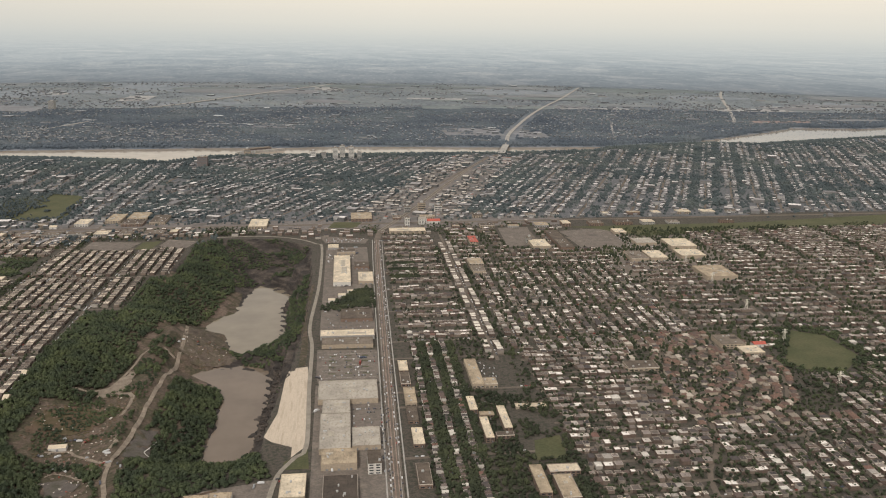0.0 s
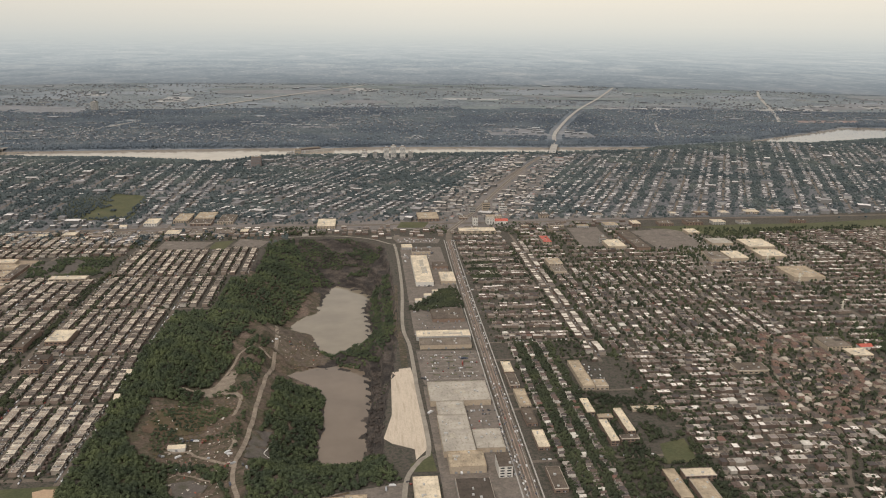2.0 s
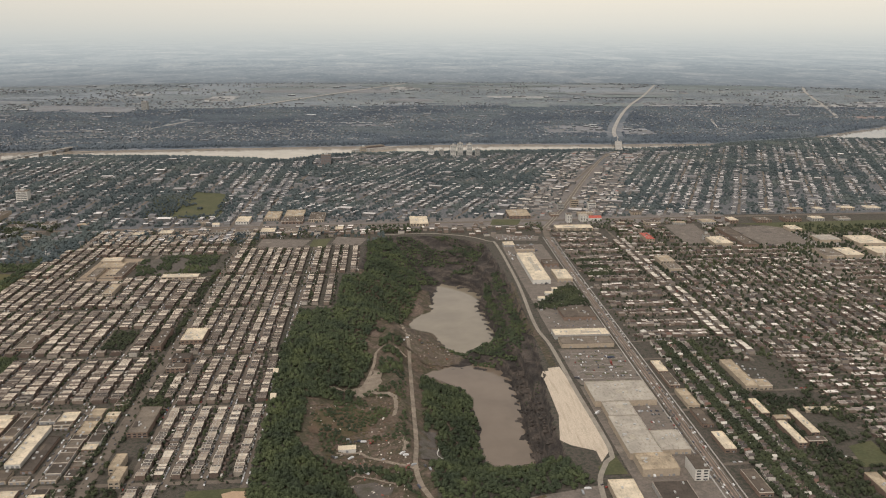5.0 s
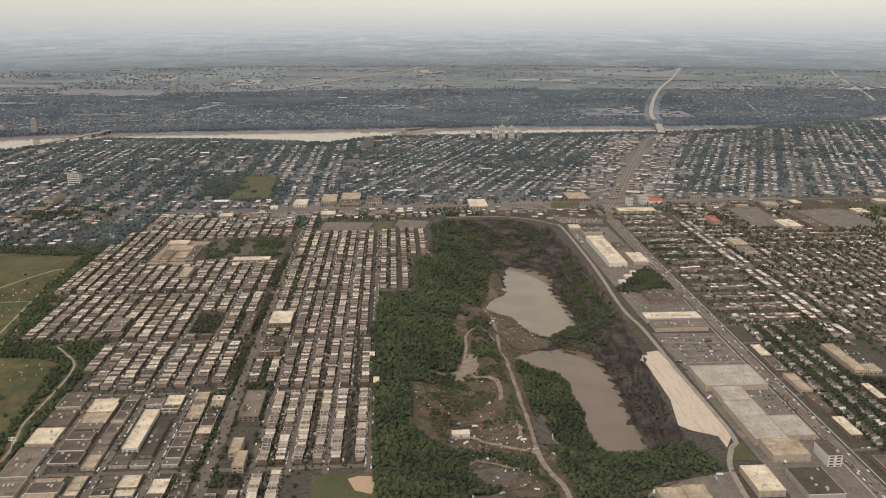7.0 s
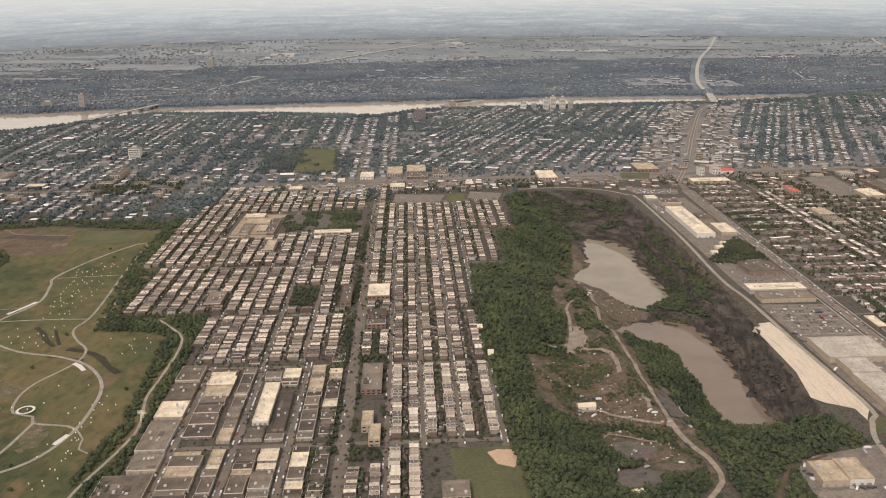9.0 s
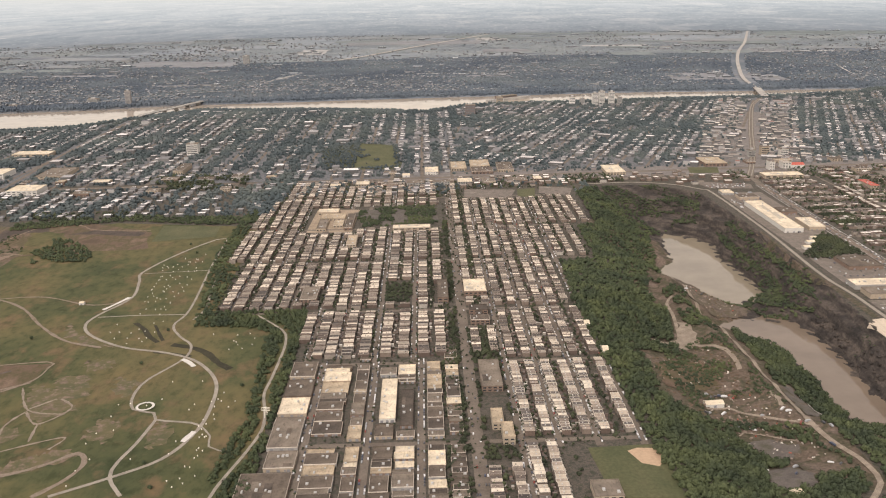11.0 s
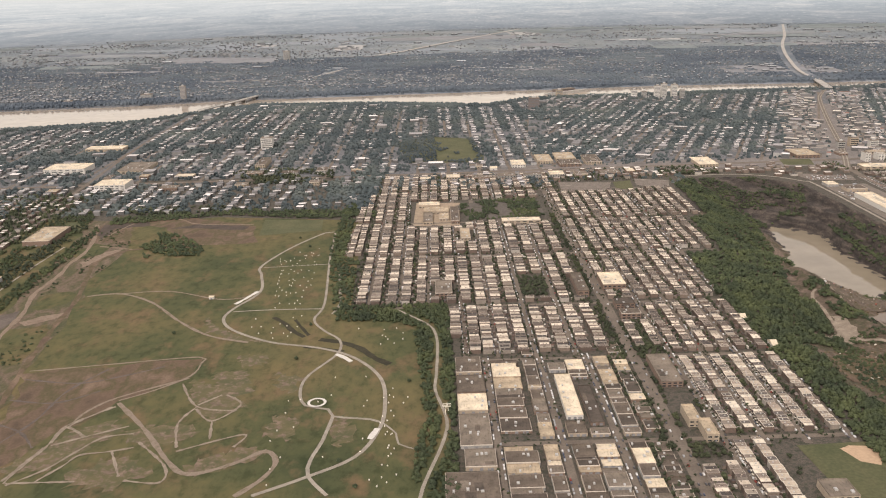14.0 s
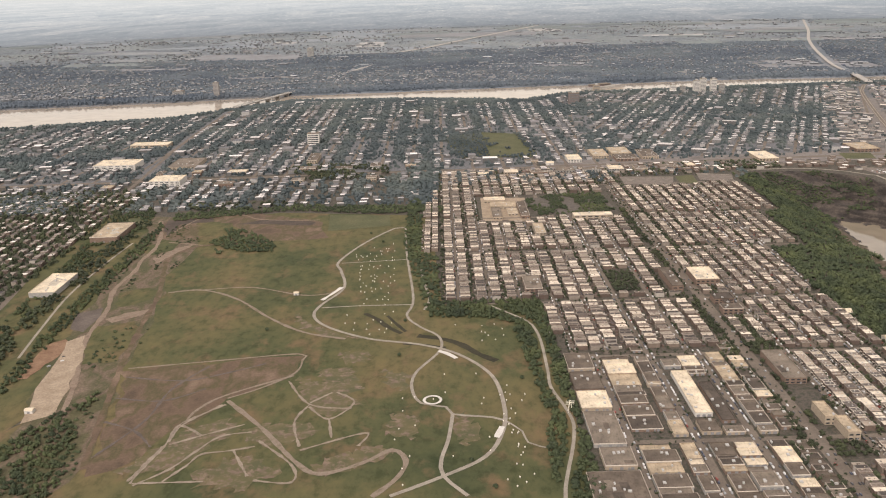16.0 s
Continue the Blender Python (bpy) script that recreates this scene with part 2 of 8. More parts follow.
def meadow():
    """Rough grass: broad green and dry stretches, rusty patches in it, tufts and fine streaks."""
    m, t, b = nodes_of("park_meadow")
    broad = ramp(t, grain(t, 0.011, 4.0), [(0.34, (0.050, 0.059, 0.028)), (0.45, (0.073, 0.077, 0.036)), (0.55, (0.098, 0.090, 0.043)), (0.68, (0.124, 0.101, 0.050))])
    dry = ramp(t, grain(t, 0.04, 5.0, (1, 0.7, 1), 0.62), [(0.52, (0, 0, 0)), (0.66, (0.8, 0.8, 0.8))])
    col = blend(t, broad, (0.140, 0.098, 0.057), dry)
    tuft = ramp(t, grain(t, 0.13, 6.0, (1, 0.6, 1), 0.68), [(0.36, (0.62, 0.68, 0.62)), (0.5, (1.0, 1.0, 1.0)), (0.66, (1.2, 1.15, 1.1))])
    t.links.new(blend(t, col, tuft, 0.9, "MULTIPLY"), b.inputs["Base Color"])
    b.inputs["Roughness"].default_value = 0.95
    b.inputs["Specular IOR Level"].default_value = 0.2
    bumped(t, b, grain(t, 0.3, 3.0), 0.25, 0.6)
    return m


meadow_mat = meadow()


def thin_soil():
    """Scraped ground: bare earth breaking through grass."""
    m, t, b = nodes_of("thin_soil")
    earth = ramp(t, grain(t, 0.2, 4.0), [(0.35, (0.115, 0.082, 0.06)), (0.65, (0.185, 0.135, 0.10))])
    grass = ramp(t, grain(t, 0.08, 4.0), [(0.35, (0.070, 0.070, 0.031)), (0.65, (0.115, 0.095, 0.045))])
    mask = ramp(t, grain(t, 0.16, 6.0, None, 0.7), [(0.48, (0, 0, 0)), (0.60, (1, 1, 1))])
    t.links.new(blend(t, grass, earth, mask), b.inputs["Base Color"])
    b.inputs["Roughness"].default_value = 0.95
    bumped(t, b, grain(t, 0.5, 3.0), 0.3, 0.5)
    return m


thin_soil_mat = thin_soil()
works_mat = earthy("overgrown_earthworks", [(0.32, (0.056, 0.060, 0.029)), (0.44, (0.080, 0.074, 0.038)), (0.50, (0.135, 0.098, 0.072)), (0.56, (0.070, 0.068, 0.034)), (0.66, (0.155, 0.115, 0.085))], 0.035, 0.7, mottle=0.3, stretch=(1, 0.5, 1))
lawn_mat = earthy("mown_lawn", [(0.35, (0.068, 0.075, 0.036)), (0.5, (0.084, 0.087, 0.043)), (0.65, (0.100, 0.097, 0.050))], 0.04, 0.5, mottle=0.22)
soil_mat = earthy("turned_soil", [(0.33, (0.080, 0.057, 0.039)), (0.45, (0.122, 0.084, 0.058)), (0.53, (0.078, 0.066, 0.033)), (0.62, (0.138, 0.096, 0.067)), (0.70, (0.17, 0.122, 0.085))], 0.05, 0.9, mottle=0.2, stretch=(1, 0.6, 1))
roof_mat = per_piece("flat_roof", ROOF_STOPS, 0.5)
east_roof_mat = per_piece("eastern_flat_roof", [(0.0, (0.76, 0.72, 0.67)), (0.15, (0.46, 0.42, 0.38)), (0.28, (0.25, 0.215, 0.195)), (0.42, (0.14, 0.118, 0.104)), (0.66, (0.09, 0.078, 0.072)), (0.86, (0.055, 0.05, 0.05))], 0.5)
pale_house_mat = per_piece("pale_house_roof", [(0.0, (0.68, 0.63, 0.55)), (0.34, (0.45, 0.405, 0.35)), (0.6, (0.26, 0.228, 0.20)), (0.84, (0.14, 0.12, 0.11))], 0.5)
villa_mat = per_piece("villa_roof", [(0.0, (0.125, 0.085, 0.07)), (0.3, (0.105, 0.084, 0.074)), (0.5, (0.235, 0.20, 0.165)), (0.66, (0.165, 0.105, 0.082)), (0.8, (0.085, 0.074, 0.07)), (0.92, (0.44, 0.39, 0.33))], 0.8)
villa_wall_mat = per_piece("villa_wall", [(0.0, (0.40, 0.34, 0.27)), (0.5, (0.25, 0.19, 0.15)), (0.8, (0.52, 0.46, 0.39))], 0.8)
trim_mat = per_piece("parapet", [(0.0, (0.56, 0.50, 0.43)), (0.35, (0.37, 0.32, 0.27)), (0.7, (0.19, 0.16, 0.135))], 0.8)
wall_mat = per_piece("house_wall", WALL_STOPS, 0.8)
# distant house walls greyed in the base colour, as haze greys them
hazed_house_wall_mat = per_piece("hazed_house_wall", [(0.0, (0.12, 0.118, 0.116)), (0.5, (0.19, 0.186, 0.182)), (0.85, (0.36, 0.352, 0.34))], 0.8)
# far-shore walls take the blue-grey of haze in their colour
hazed_shore_wall_mat = per_piece("hazed_shore_wall", [(0.0, (0.10, 0.108, 0.115)), (0.5, (0.15, 0.155, 0.16)), (0.85, (0.27, 0.27, 0.265))], 0.8)
red_mat = per_piece("shingle_roof", RED_STOPS, 0.8)
car_mat = per_piece("car_paint", [(0.0, (0.6, 0.6, 0.6)), (0.35, (0.3, 0.31, 0.32)), (0.55, (0.06, 0.06, 0.065)), (0.85, (0.2, 0.04, 0.03)), (0.9, (0.05, 0.06, 0.09))], 3.0, 0.3, 0.5, 0.05)


def foliage(name, stops, coarse):
    m, t, b = nodes_of(name)
    isl = t.nodes.new("ShaderNodeNewGeometry").outputs["Random Per Island"]
    col = ramp(t, grain(t, coarse, 4.0), stops)
    shade = ramp(t, isl, [(0.0, (0.86, 0.86, 0.86)), (1.0, (1.18, 1.18, 1.18))])
    stand = ramp(t, grain(t, coarse * 0.35, 3.0), [(0.36, (0.78, 0.80, 0.84)), (0.5, (1.0, 1.0, 1.0)), (0.64, (1.2, 1.16, 1.08))])
    col = blend(t, col, stand, 0.9, "MULTIPLY")
    t.links.new(blend(t, col, shade, 0.8, "MULTIPLY"), b.inputs["Base Color"])
    b.inputs["Roughness"].default_value = 0.75
    b.inputs["Specular IOR Level"].default_value = 0.25
    return m


leaf_mat = foliage("leaves", [(0.30, (0.033, 0.044, 0.026)), (0.44, (0.045, 0.059, 0.032)), (0.56, (0.059, 0.074, 0.036)), (0.70, (0.082, 0.098, 0.046))], 0.06)
town_leaf_mat = foliage("town_leaves", [(0.35, (0.028, 0.036, 0.021)), (0.5, (0.040, 0.048, 0.027)), (0.65, (0.056, 0.066, 0.034))], 0.05)
# northern trees: blued and lifted colour in place of haze
hazed_leaf_mat = foliage("hazed_leaves", [(0.35, (0.052, 0.068, 0.071)), (0.5, (0.067, 0.084, 0.087)), (0.65, (0.090, 0.105, 0.103))], 0.02)
# leaves beyond the river: haze in the colour, paler again on the plain
hazed_shore_leaf_mat = foliage("hazed_shore_leaves", [(0.35, (0.080, 0.100, 0.123)), (0.5, (0.095, 0.116, 0.138)), (0.65, (0.117, 0.136, 0.155))], 0.008)
hazed_plain_leaf_mat = foliage("hazed_plain_leaves", [(0.35, (0.166, 0.193, 0.211)), (0.5, (0.190, 0.216, 0.232)), (0.65, (0.222, 0.243, 0.253))], 0.008)
# northern roofs and yards: cooled, lifted colours stand in for haze
hazed_north_roof_mat = per_piece("hazed_northern_roof", [(0.0, (0.714, 0.683, 0.665)), (0.2, (0.504, 0.478, 0.463)), (0.36, (0.315, 0.302, 0.300)), (0.56, (0.200, 0.193, 0.198)), (0.8, (0.131, 0.132, 0.142))], 0.5)
hazed_north_ground_mat = earthy("hazed_northern_yards", [(0.36, (0.073, 0.086, 0.091)), (0.46, (0.105, 0.108, 0.116)), (0.56, (0.154, 0.152, 0.157)), (0.66, (0.079, 0.091, 0.095)), (0.74, (0.193, 0.190, 0.196))], 0.2, 1.0, spec=0.35)
# far roofs: whites dulled and blued to look hazed
hazed_roof_mat = per_piece("hazed_roof", [(0.0, (0.60, 0.61, 0.62)), (0.2, (0.40, 0.41, 0.425)), (0.48, (0.27, 0.28, 0.295)), (0.74, (0.18, 0.192, 0.208))], 0.5)
bark_mat = earthy("bark", [(0.3, (0.07, 0.055, 0.04)), (0.7, (0.13, 0.105, 0.08))], 1.0, 6.0)


def water(name, body, rough, ripple):
    m, t, b = nodes_of(name)
    col = ramp(t, grain(t, 0.03, 5.0), [(0.35, tuple(c * 0.9 for c in body)), (0.65, tuple(c * 1.12 for c in body))])
    t.links.new(col, b.inputs["Base Color"])
    b.inputs["Roughness"].default_value = rough
    b.inputs["IOR"].default_value = 1.33
    bumped(t, b, grain(t, 0.8, 3.0), ripple, 0.1)
    return m


pond_mat = water("pond_water", (0.222, 0.190, 0.142), 0.04, 0.03)
silt_mat = water("silty_water", (0.172, 0.136, 0.104), 0.05, 0.04)
# silty body colour, paled to include some of the cream sky's reflection
river_mat = water("river_water", (0.34, 0.292, 0.237), 0.06, 0.08)


def plain(name, col, rough=0.6, fine=1.0, amount=0.12, metal=0.0):
    """One paint or skin with broad weathering and small stains."""
    m, t, b = nodes_of(name)
    c = ramp(t, grain(t, fine, 4.0), [(0.3, tuple(v * (1 - amount) for v in col)), (0.7, tuple(v * (1 + amount) for v in col))])
    spots = ramp(t, grain(t, fine * 6, 5.0, (1, 0.5, 1), 0.65), [(0.34, (0.62, 0.6, 0.57)), (0.46, (0.95, 0.95, 0.94)), (0.7, (1.06, 1.06, 1.06))])
    t.links.new(blend(t, c, spots, min(1.0, amount * 4), "MULTIPLY"), b.inputs["Base Color"])
    b.inputs["Roughness"].default_value = rough
    b.inputs["Metallic"].default_value = metal
    return m


white_roof = plain("white_membrane", (0.60, 0.515, 0.39), 0.7, 0.12, 0.28)
grey_roof = plain("grey_membrane", (0.168, 0.139, 0.11), 0.9, 0.12, 0.32)
pale_roof = plain("pale_grey_membrane", (0.37, 0.335, 0.285), 0.85, 0.1, 0.22)
tan_roof = plain("gravel_roof", (0.108, 0.086, 0.067), 0.95, 0.15, 0.35)
dark_roof = plain("tar_roof", (0.07, 0.056, 0.045), 0.95, 0.15, 0.35)
cream_roof = plain("cream_roof", (0.36, 0.292, 0.208), 0.85, 0.15, 0.34)
brick_wall = plain("brick_wall", (0.19, 0.135, 0.105), 0.9, 0.6, 0.2)
tan_wall = plain("buff_wall", (0.36, 0.30, 0.23), 0.9, 0.6, 0.15)
grey_wall = plain("grey_wall", (0.32, 0.31, 0.29), 0.85, 0.6, 0.15)
pale_wall = plain("pale_wall", (0.55, 0.53, 0.49), 0.8, 0.6, 0.1)
# brick, glass and wall of riverside towers and dam, greyed in colour for haze
dam_wall = plain("hazed_brick", (0.175, 0.145, 0.137), 0.9, 0.3, 0.15)
far_glass = plain("hazed_glass", (0.14, 0.145, 0.15), 0.3, 1.0, 0.1)
hazy_wall = plain("hazed_tower_wall", (0.30, 0.28, 0.265), 0.85, 0.6, 0.12)
glass_mat = plain("window_glass", (0.035, 0.04, 0.045), 0.1, 1.0, 0.1)
steel_mat = plain("galvanised_steel", (0.5, 0.5, 0.5), 0.45, 1.0, 0.1, 0.6)
white_mat = plain("white_plastic", (0.74, 0.70, 0.60), 0.5, 1.0, 0.05)
red_roof = plain("red_roof", (0.42, 0.10, 0.07), 0.7, 0.4, 0.15)
pale_lot_mat = earthy("pale_lot", [(0.34, (0.125, 0.112, 0.105)), (0.48, (0.195, 0.176, 0.163)), (0.58, (0.148, 0.135, 0.126)), (0.7, (0.25, 0.228, 0.21))], 0.035, 0.4, mottle=0.25)
store_roof_mat = per_piece("store_roof", [(0.0, (0.62, 0.575, 0.51)), (0.16, (0.42, 0.38, 0.335)), (0.36, (0.27, 0.24, 0.215)), (0.62, (0.17, 0.15, 0.138)), (0.95, (0.26, 0.13, 0.105))], 0.3)
lane_mat = earthy("red_brown_lane", [(0.35, (0.20, 0.145, 0.115)), (0.65, (0.33, 0.26, 0.215))], 0.15, 1.0, mottle=0.3)
sand_mat = plain("infield_sand", (0.42, 0.30, 0.20), 0.95, 0.5, 0.12)

# ---- building helpers ----
RNG = np.random.default_rng(7)


def mesh_of(name, verts, faces, mats, index=None):
    me = bpy.data.meshes.new(name)
    me.from_pydata(np.asarray(verts, dtype=np.float32), [], np.asarray(faces, dtype=np.int32))
    for m in mats if isinstance(mats, (list, tuple)) else [mats]:
        me.materials.append(m)
    if index is not None:
        me.polygons.foreach_set("material_index", np.asarray(index, dtype=np.int32))
    me.update()
    return me


def part(name, bm, material, parent, label=""):
    me = bpy.data.meshes.new(name)
    bm.to_mesh(me)
    bm.free()
    me.materials.append(material)
    ob = new(name, me)
    ob.parent = parent
    if label:
        tagged(ob, label)
    return ob


def inside(px, py, poly):
    p = np.asarray(poly, float)
    hit = np.zeros(np.shape(px), bool)
    for (x0, y0), (x1, y1) in zip(p, np.roll(p, -1, 0)):
        if y0 == y1:
            continue
        hit ^= ((y0 > py) != (y1 > py)) & (px < (x1 - x0) * (py - y0) / (y1 - y0) + x0)
    return hit


def reach(px, py, line, closed=True):
    """Distance from points to a polyline."""
    p = np.asarray(line, float)
    q = np.roll(p, -1, 0) if closed else p[1:]
    best = np.full(np.shape(px), 1e9)
    for (x0, y0), (x1, y1) in zip(p, q):
        dx, dy = x1 - x0, y1 - y0
        u = np.clip(((px - x0) * dx + (py - y0) * dy) / (dx * dx + dy * dy + 1e-9), 0, 1)
        best = np.minimum(best, np.hypot(px - x0 - u * dx, py - y0 - u * dy))
    return best


def smooth(v):
    v = np.clip(v, 0, 1)
    return v * v * (3 - 2 * v)


def wavy(x, y, s):
    return (np.sin(x / s + 1.3 * np.sin(y / s * 0.7)) + np.sin(y / s * 1.3 + 0.9 * np.sin(x / s * 1.7 + 2.0)) + np.sin((x + y) / s * 2.3) * 0.5) / 2.5


def patches(x, y, size, seed, octaves=3):
    """Smooth uneven patches between 0 and 1."""
    r = np.random.default_rng(seed)
    total, weight = np.zeros(np.shape(x)), 0.0
    for o in range(octaves):
        s = size / 2 ** o
        g = r.random((64, 64))
        u, v = np.asarray(x) / s + 900.3, np.asarray(y) / s + 900.7
        i, j = np.floor(u).astype(int), np.floor(v).astype(int)
        fu, fv = smooth(u - i), smooth(v - j)
        a, b, c, d = g[i % 64, j % 64], g[(i + 1) % 64, j % 64], g[i % 64, (j + 1) % 64], g[(i + 1) % 64, (j + 1) % 64]
        total += (a * (1 - fu) * (1 - fv) + b * fu * (1 - fv) + c * (1 - fu) * fv + d * fu * fv) / 2 ** o
        weight += 1 / 2 ** o
    return total / weight


# ---- the lie of the land ----
PIT_RIM = [(-201, 1121), (-173, 1157), (-97, 1152), (-48, 1110), (-42, 960), (-42, 790), (-50, 690), (-56, 640), (-61, 590), (-62, 552), (-62, 530), (-85, 515), (-150, 512), (-176, 560), (-182, 640), (-186, 720), (-182, 800), (-205, 860), (-228, 900), (-212, 990)]
BASIN = [(-250, 500), (-215, 470), (-150, 470), (-150, 640), (-160, 860), (-200, 840), (-235, 760), (-245, 640)]
RIVER_NEAR = [(-5200, 1300), (-2400, 1500), (-1616, 1690), (-1405, 1716), (-1083, 1794), (-998, 1892), (-880, 1995), (-760, 1975), (-647, 1968), (-446, 1919), (-387, 1905), (-292, 1990), (-192, 1995), (30, 2012), (355, 2021), (607, 2060), (660, 2112), (940, 2200), (994, 2196), (1093, 2170), (1236, 2222), (1487, 2306), (1900, 2400), (2600, 2500), (5200, 2800)]
RIVER_FAR = [(-5200, 1600), (-2400, 1830), (-1761, 1942), (-1410, 1975), (-1157, 2002), (-1004, 2042), (-891, 2056), (-657, 2075), (-446, 2092), (-258, 2098), (57, 2118), (387, 2096), (628, 2098), (660, 2099), (940, 2192), (1022, 2252), (1251, 2405), (1406, 2523), (1606, 2496), (1900, 2590), (2600, 2800), (5200, 3100)]
RIVER_NEAR = [(x, y - 32) for x, y in RIVER_NEAR]
WEST_ROAD = [(-912, 560), (-920, 650), (-930, 756), (-953, 916), (-961, 1093), (-971, 1245), (-988, 1499), (-990, 1806), (-985, 1850)]
FAR_AVENUE = [(412, 2128), (450, 2310), (530, 2565), (632, 2862), (755, 3186), (926, 3594), (1200, 4300)]
RIVER = RIVER_NEAR + RIVER_FAR[::-1]


def land(x, y):
    x, y = np.asarray(x, float), np.asarray(y, float)
    z = np.zeros(x.shape)
    z -= 10.0 * smooth(reach(x, y, BASIN) / 45.0) * inside(x, y, BASIN)
    rim, floor = inside(x, y, PIT_RIM), inside(x, y, POND_1) | inside(x, y, POND_2)
    a, b = reach(x, y, PIT_RIM), np.minimum(reach(x, y, POND_1), reach(x, y, POND_2))
    share = np.where(floor, 1.0, a / (a + b + 1e-6))
    share = np.clip(share + 0.06 * wavy(x, y, 7.0) * (share < 0.97) * (share > 0.05), 0, 1)
    step = np.floor(share * 3) / 3 + smooth((share * 3 % 1) * 2.6) / 3
    east = smooth((x + 125) / 40)
    share = share * (1 - east * 0.92) + step * east * 0.92
    deep = np.interp(y, [560, 756, 800], [28.2, 28.2, 33.6])
    z = np.minimum(z, -deep * (0.45 * smooth(share) + 0.55 * share) * rim)
    z -= 7.0 * smooth(reach(x, y, RIVER) / 18.0) * inside(x, y, RIVER)
    hill = inside(x, y, PARK) * smooth(reach(x, y, PARK) / 60.0)
    z += hill * 0.5 * wavy(x, y, 45.0)
    return z


def ribbon(name, line, width, mat, lift=0.2, closed=False, flat=None, step=6.0, ragged=0.0):
    """A strip of paving along a smoothed line, draped over the land."""
    p = [Vector((x, y, 0)) for x, y in line]
    pts = []
    n = len(p)
    for k in range(n if closed else n - 1):
        a, b, c, d = (p[(k - 1) % n] if closed else p[max(k - 1, 0)]), p[k], p[(k + 1) % n], (p[(k + 2) % n] if closed else p[min(k + 2, n - 1)])
        m = max(1, int((c - b).length / step))
        for j in range(m):
            u = j / m
            pts.append(0.5 * ((2 * b) + (c - a) * u + (2 * a - 5 * b + 4 * c - d) * u * u + (3 * b - a - 3 * c + d) * u ** 3))
    if not closed:
        pts.append(p[-1])
    xy = np.array([(v.x, v.y) for v in pts])
    t = np.roll(xy, -1, 0) - np.roll(xy, 1, 0) if closed else np.gradient(xy, axis=0)
    t /= np.linalg.norm(t, axis=1, keepdims=True) + 1e-9
    side = np.stack([-t[:, 1], t[:, 0]], 1) * (np.asarray(width).reshape(-1, 1) / 2)
    n = len(xy)
    if ragged:
        k = np.arange(n)
        side = side * (1 + ragged * (np.sin(k * 1.7 + xy[0, 0]) * 0.6 + np.sin(k * 0.61 + xy[0, 1]) * 0.7))[:, None]
    cols = []
    for s in (1, 0, -1):
        q = xy + side * s
        z = land(q[:, 0], q[:, 1]) if flat is None else np.full(n, flat)
        cols.append(np.column_stack([q, z + lift]))
    v = np.concatenate(cols)
    f = []
    for k in range(n if closed else n - 1):
        j = (k + 1) % n
        f += [(k, k + n, j + n, j), (k + n, k + 2 * n, j + 2 * n, j + n)]
    return new(name, mesh_of(name, v, f, mat))


def sheet(name, poly, mat, lift=0.1, z=None, cell=8.0):
    """A patch of ground cover with a firm outline, draped over the land."""
    bm = bmesh.new()
    vs = [bm.verts.new((x, y, 0)) for x, y in poly]
    bm.faces.new(vs)
    bmesh.ops.triangulate(bm, faces=bm.faces[:])
    for axis in (0, 1):
        lo, hi = min(p[axis] for p in poly), max(p[axis] for p in poly)
        k = lo + cell
        while k < hi and z is None:
            no = (1, 0, 0) if axis == 0 else (0, 1, 0)
            co = (k, 0, 0) if axis == 0 else (0, k, 0)
            bmesh.ops.bisect_plane(bm, geom=bm.verts[:] + bm.edges[:] + bm.faces[:], plane_co=co, plane_no=no)
            k += cell
    xy = np.array([v.co[:2] for v in bm.verts])
    zs = land(xy[:, 0], xy[:, 1]) if z is None else np.full(len(xy), z)
    for v, h in zip(bm.verts, zs):
        v.co.z = h + lift
    for f in bm.faces:
        if f.normal.z < 0:
            f.normal_flip()
    me = bpy.data.meshes.new(name)
    bm.to_mesh(me)
    bm.free()
    me.materials.append(mat)
    return new(name, me)


def rough_edge(poly, step, amount):
    """The same outline with uneven, natural edges."""
    out = []
    n = len(poly)
    for k in range(n):
        (x0, y0), (x1, y1) = poly[k], poly[(k + 1) % n]
        m = max(1, int(math.hypot(x1 - x0, y1 - y0) / step))
        for j in range(m):
            u = j / m
            x, y = x0 + (x1 - x0) * u, y0 + (y1 - y0) * u
            out.append((x + amount * math.sin(x * 0.9 + y * 1.7) + amount * 0.6 * math.sin(y * 3.1), y + amount * math.sin(y * 0.8 - x * 1.3)))
    return out


BOX = np.array([(-1, -1), (1, -1), (1, 1), (-1, 1)]) * 0.5


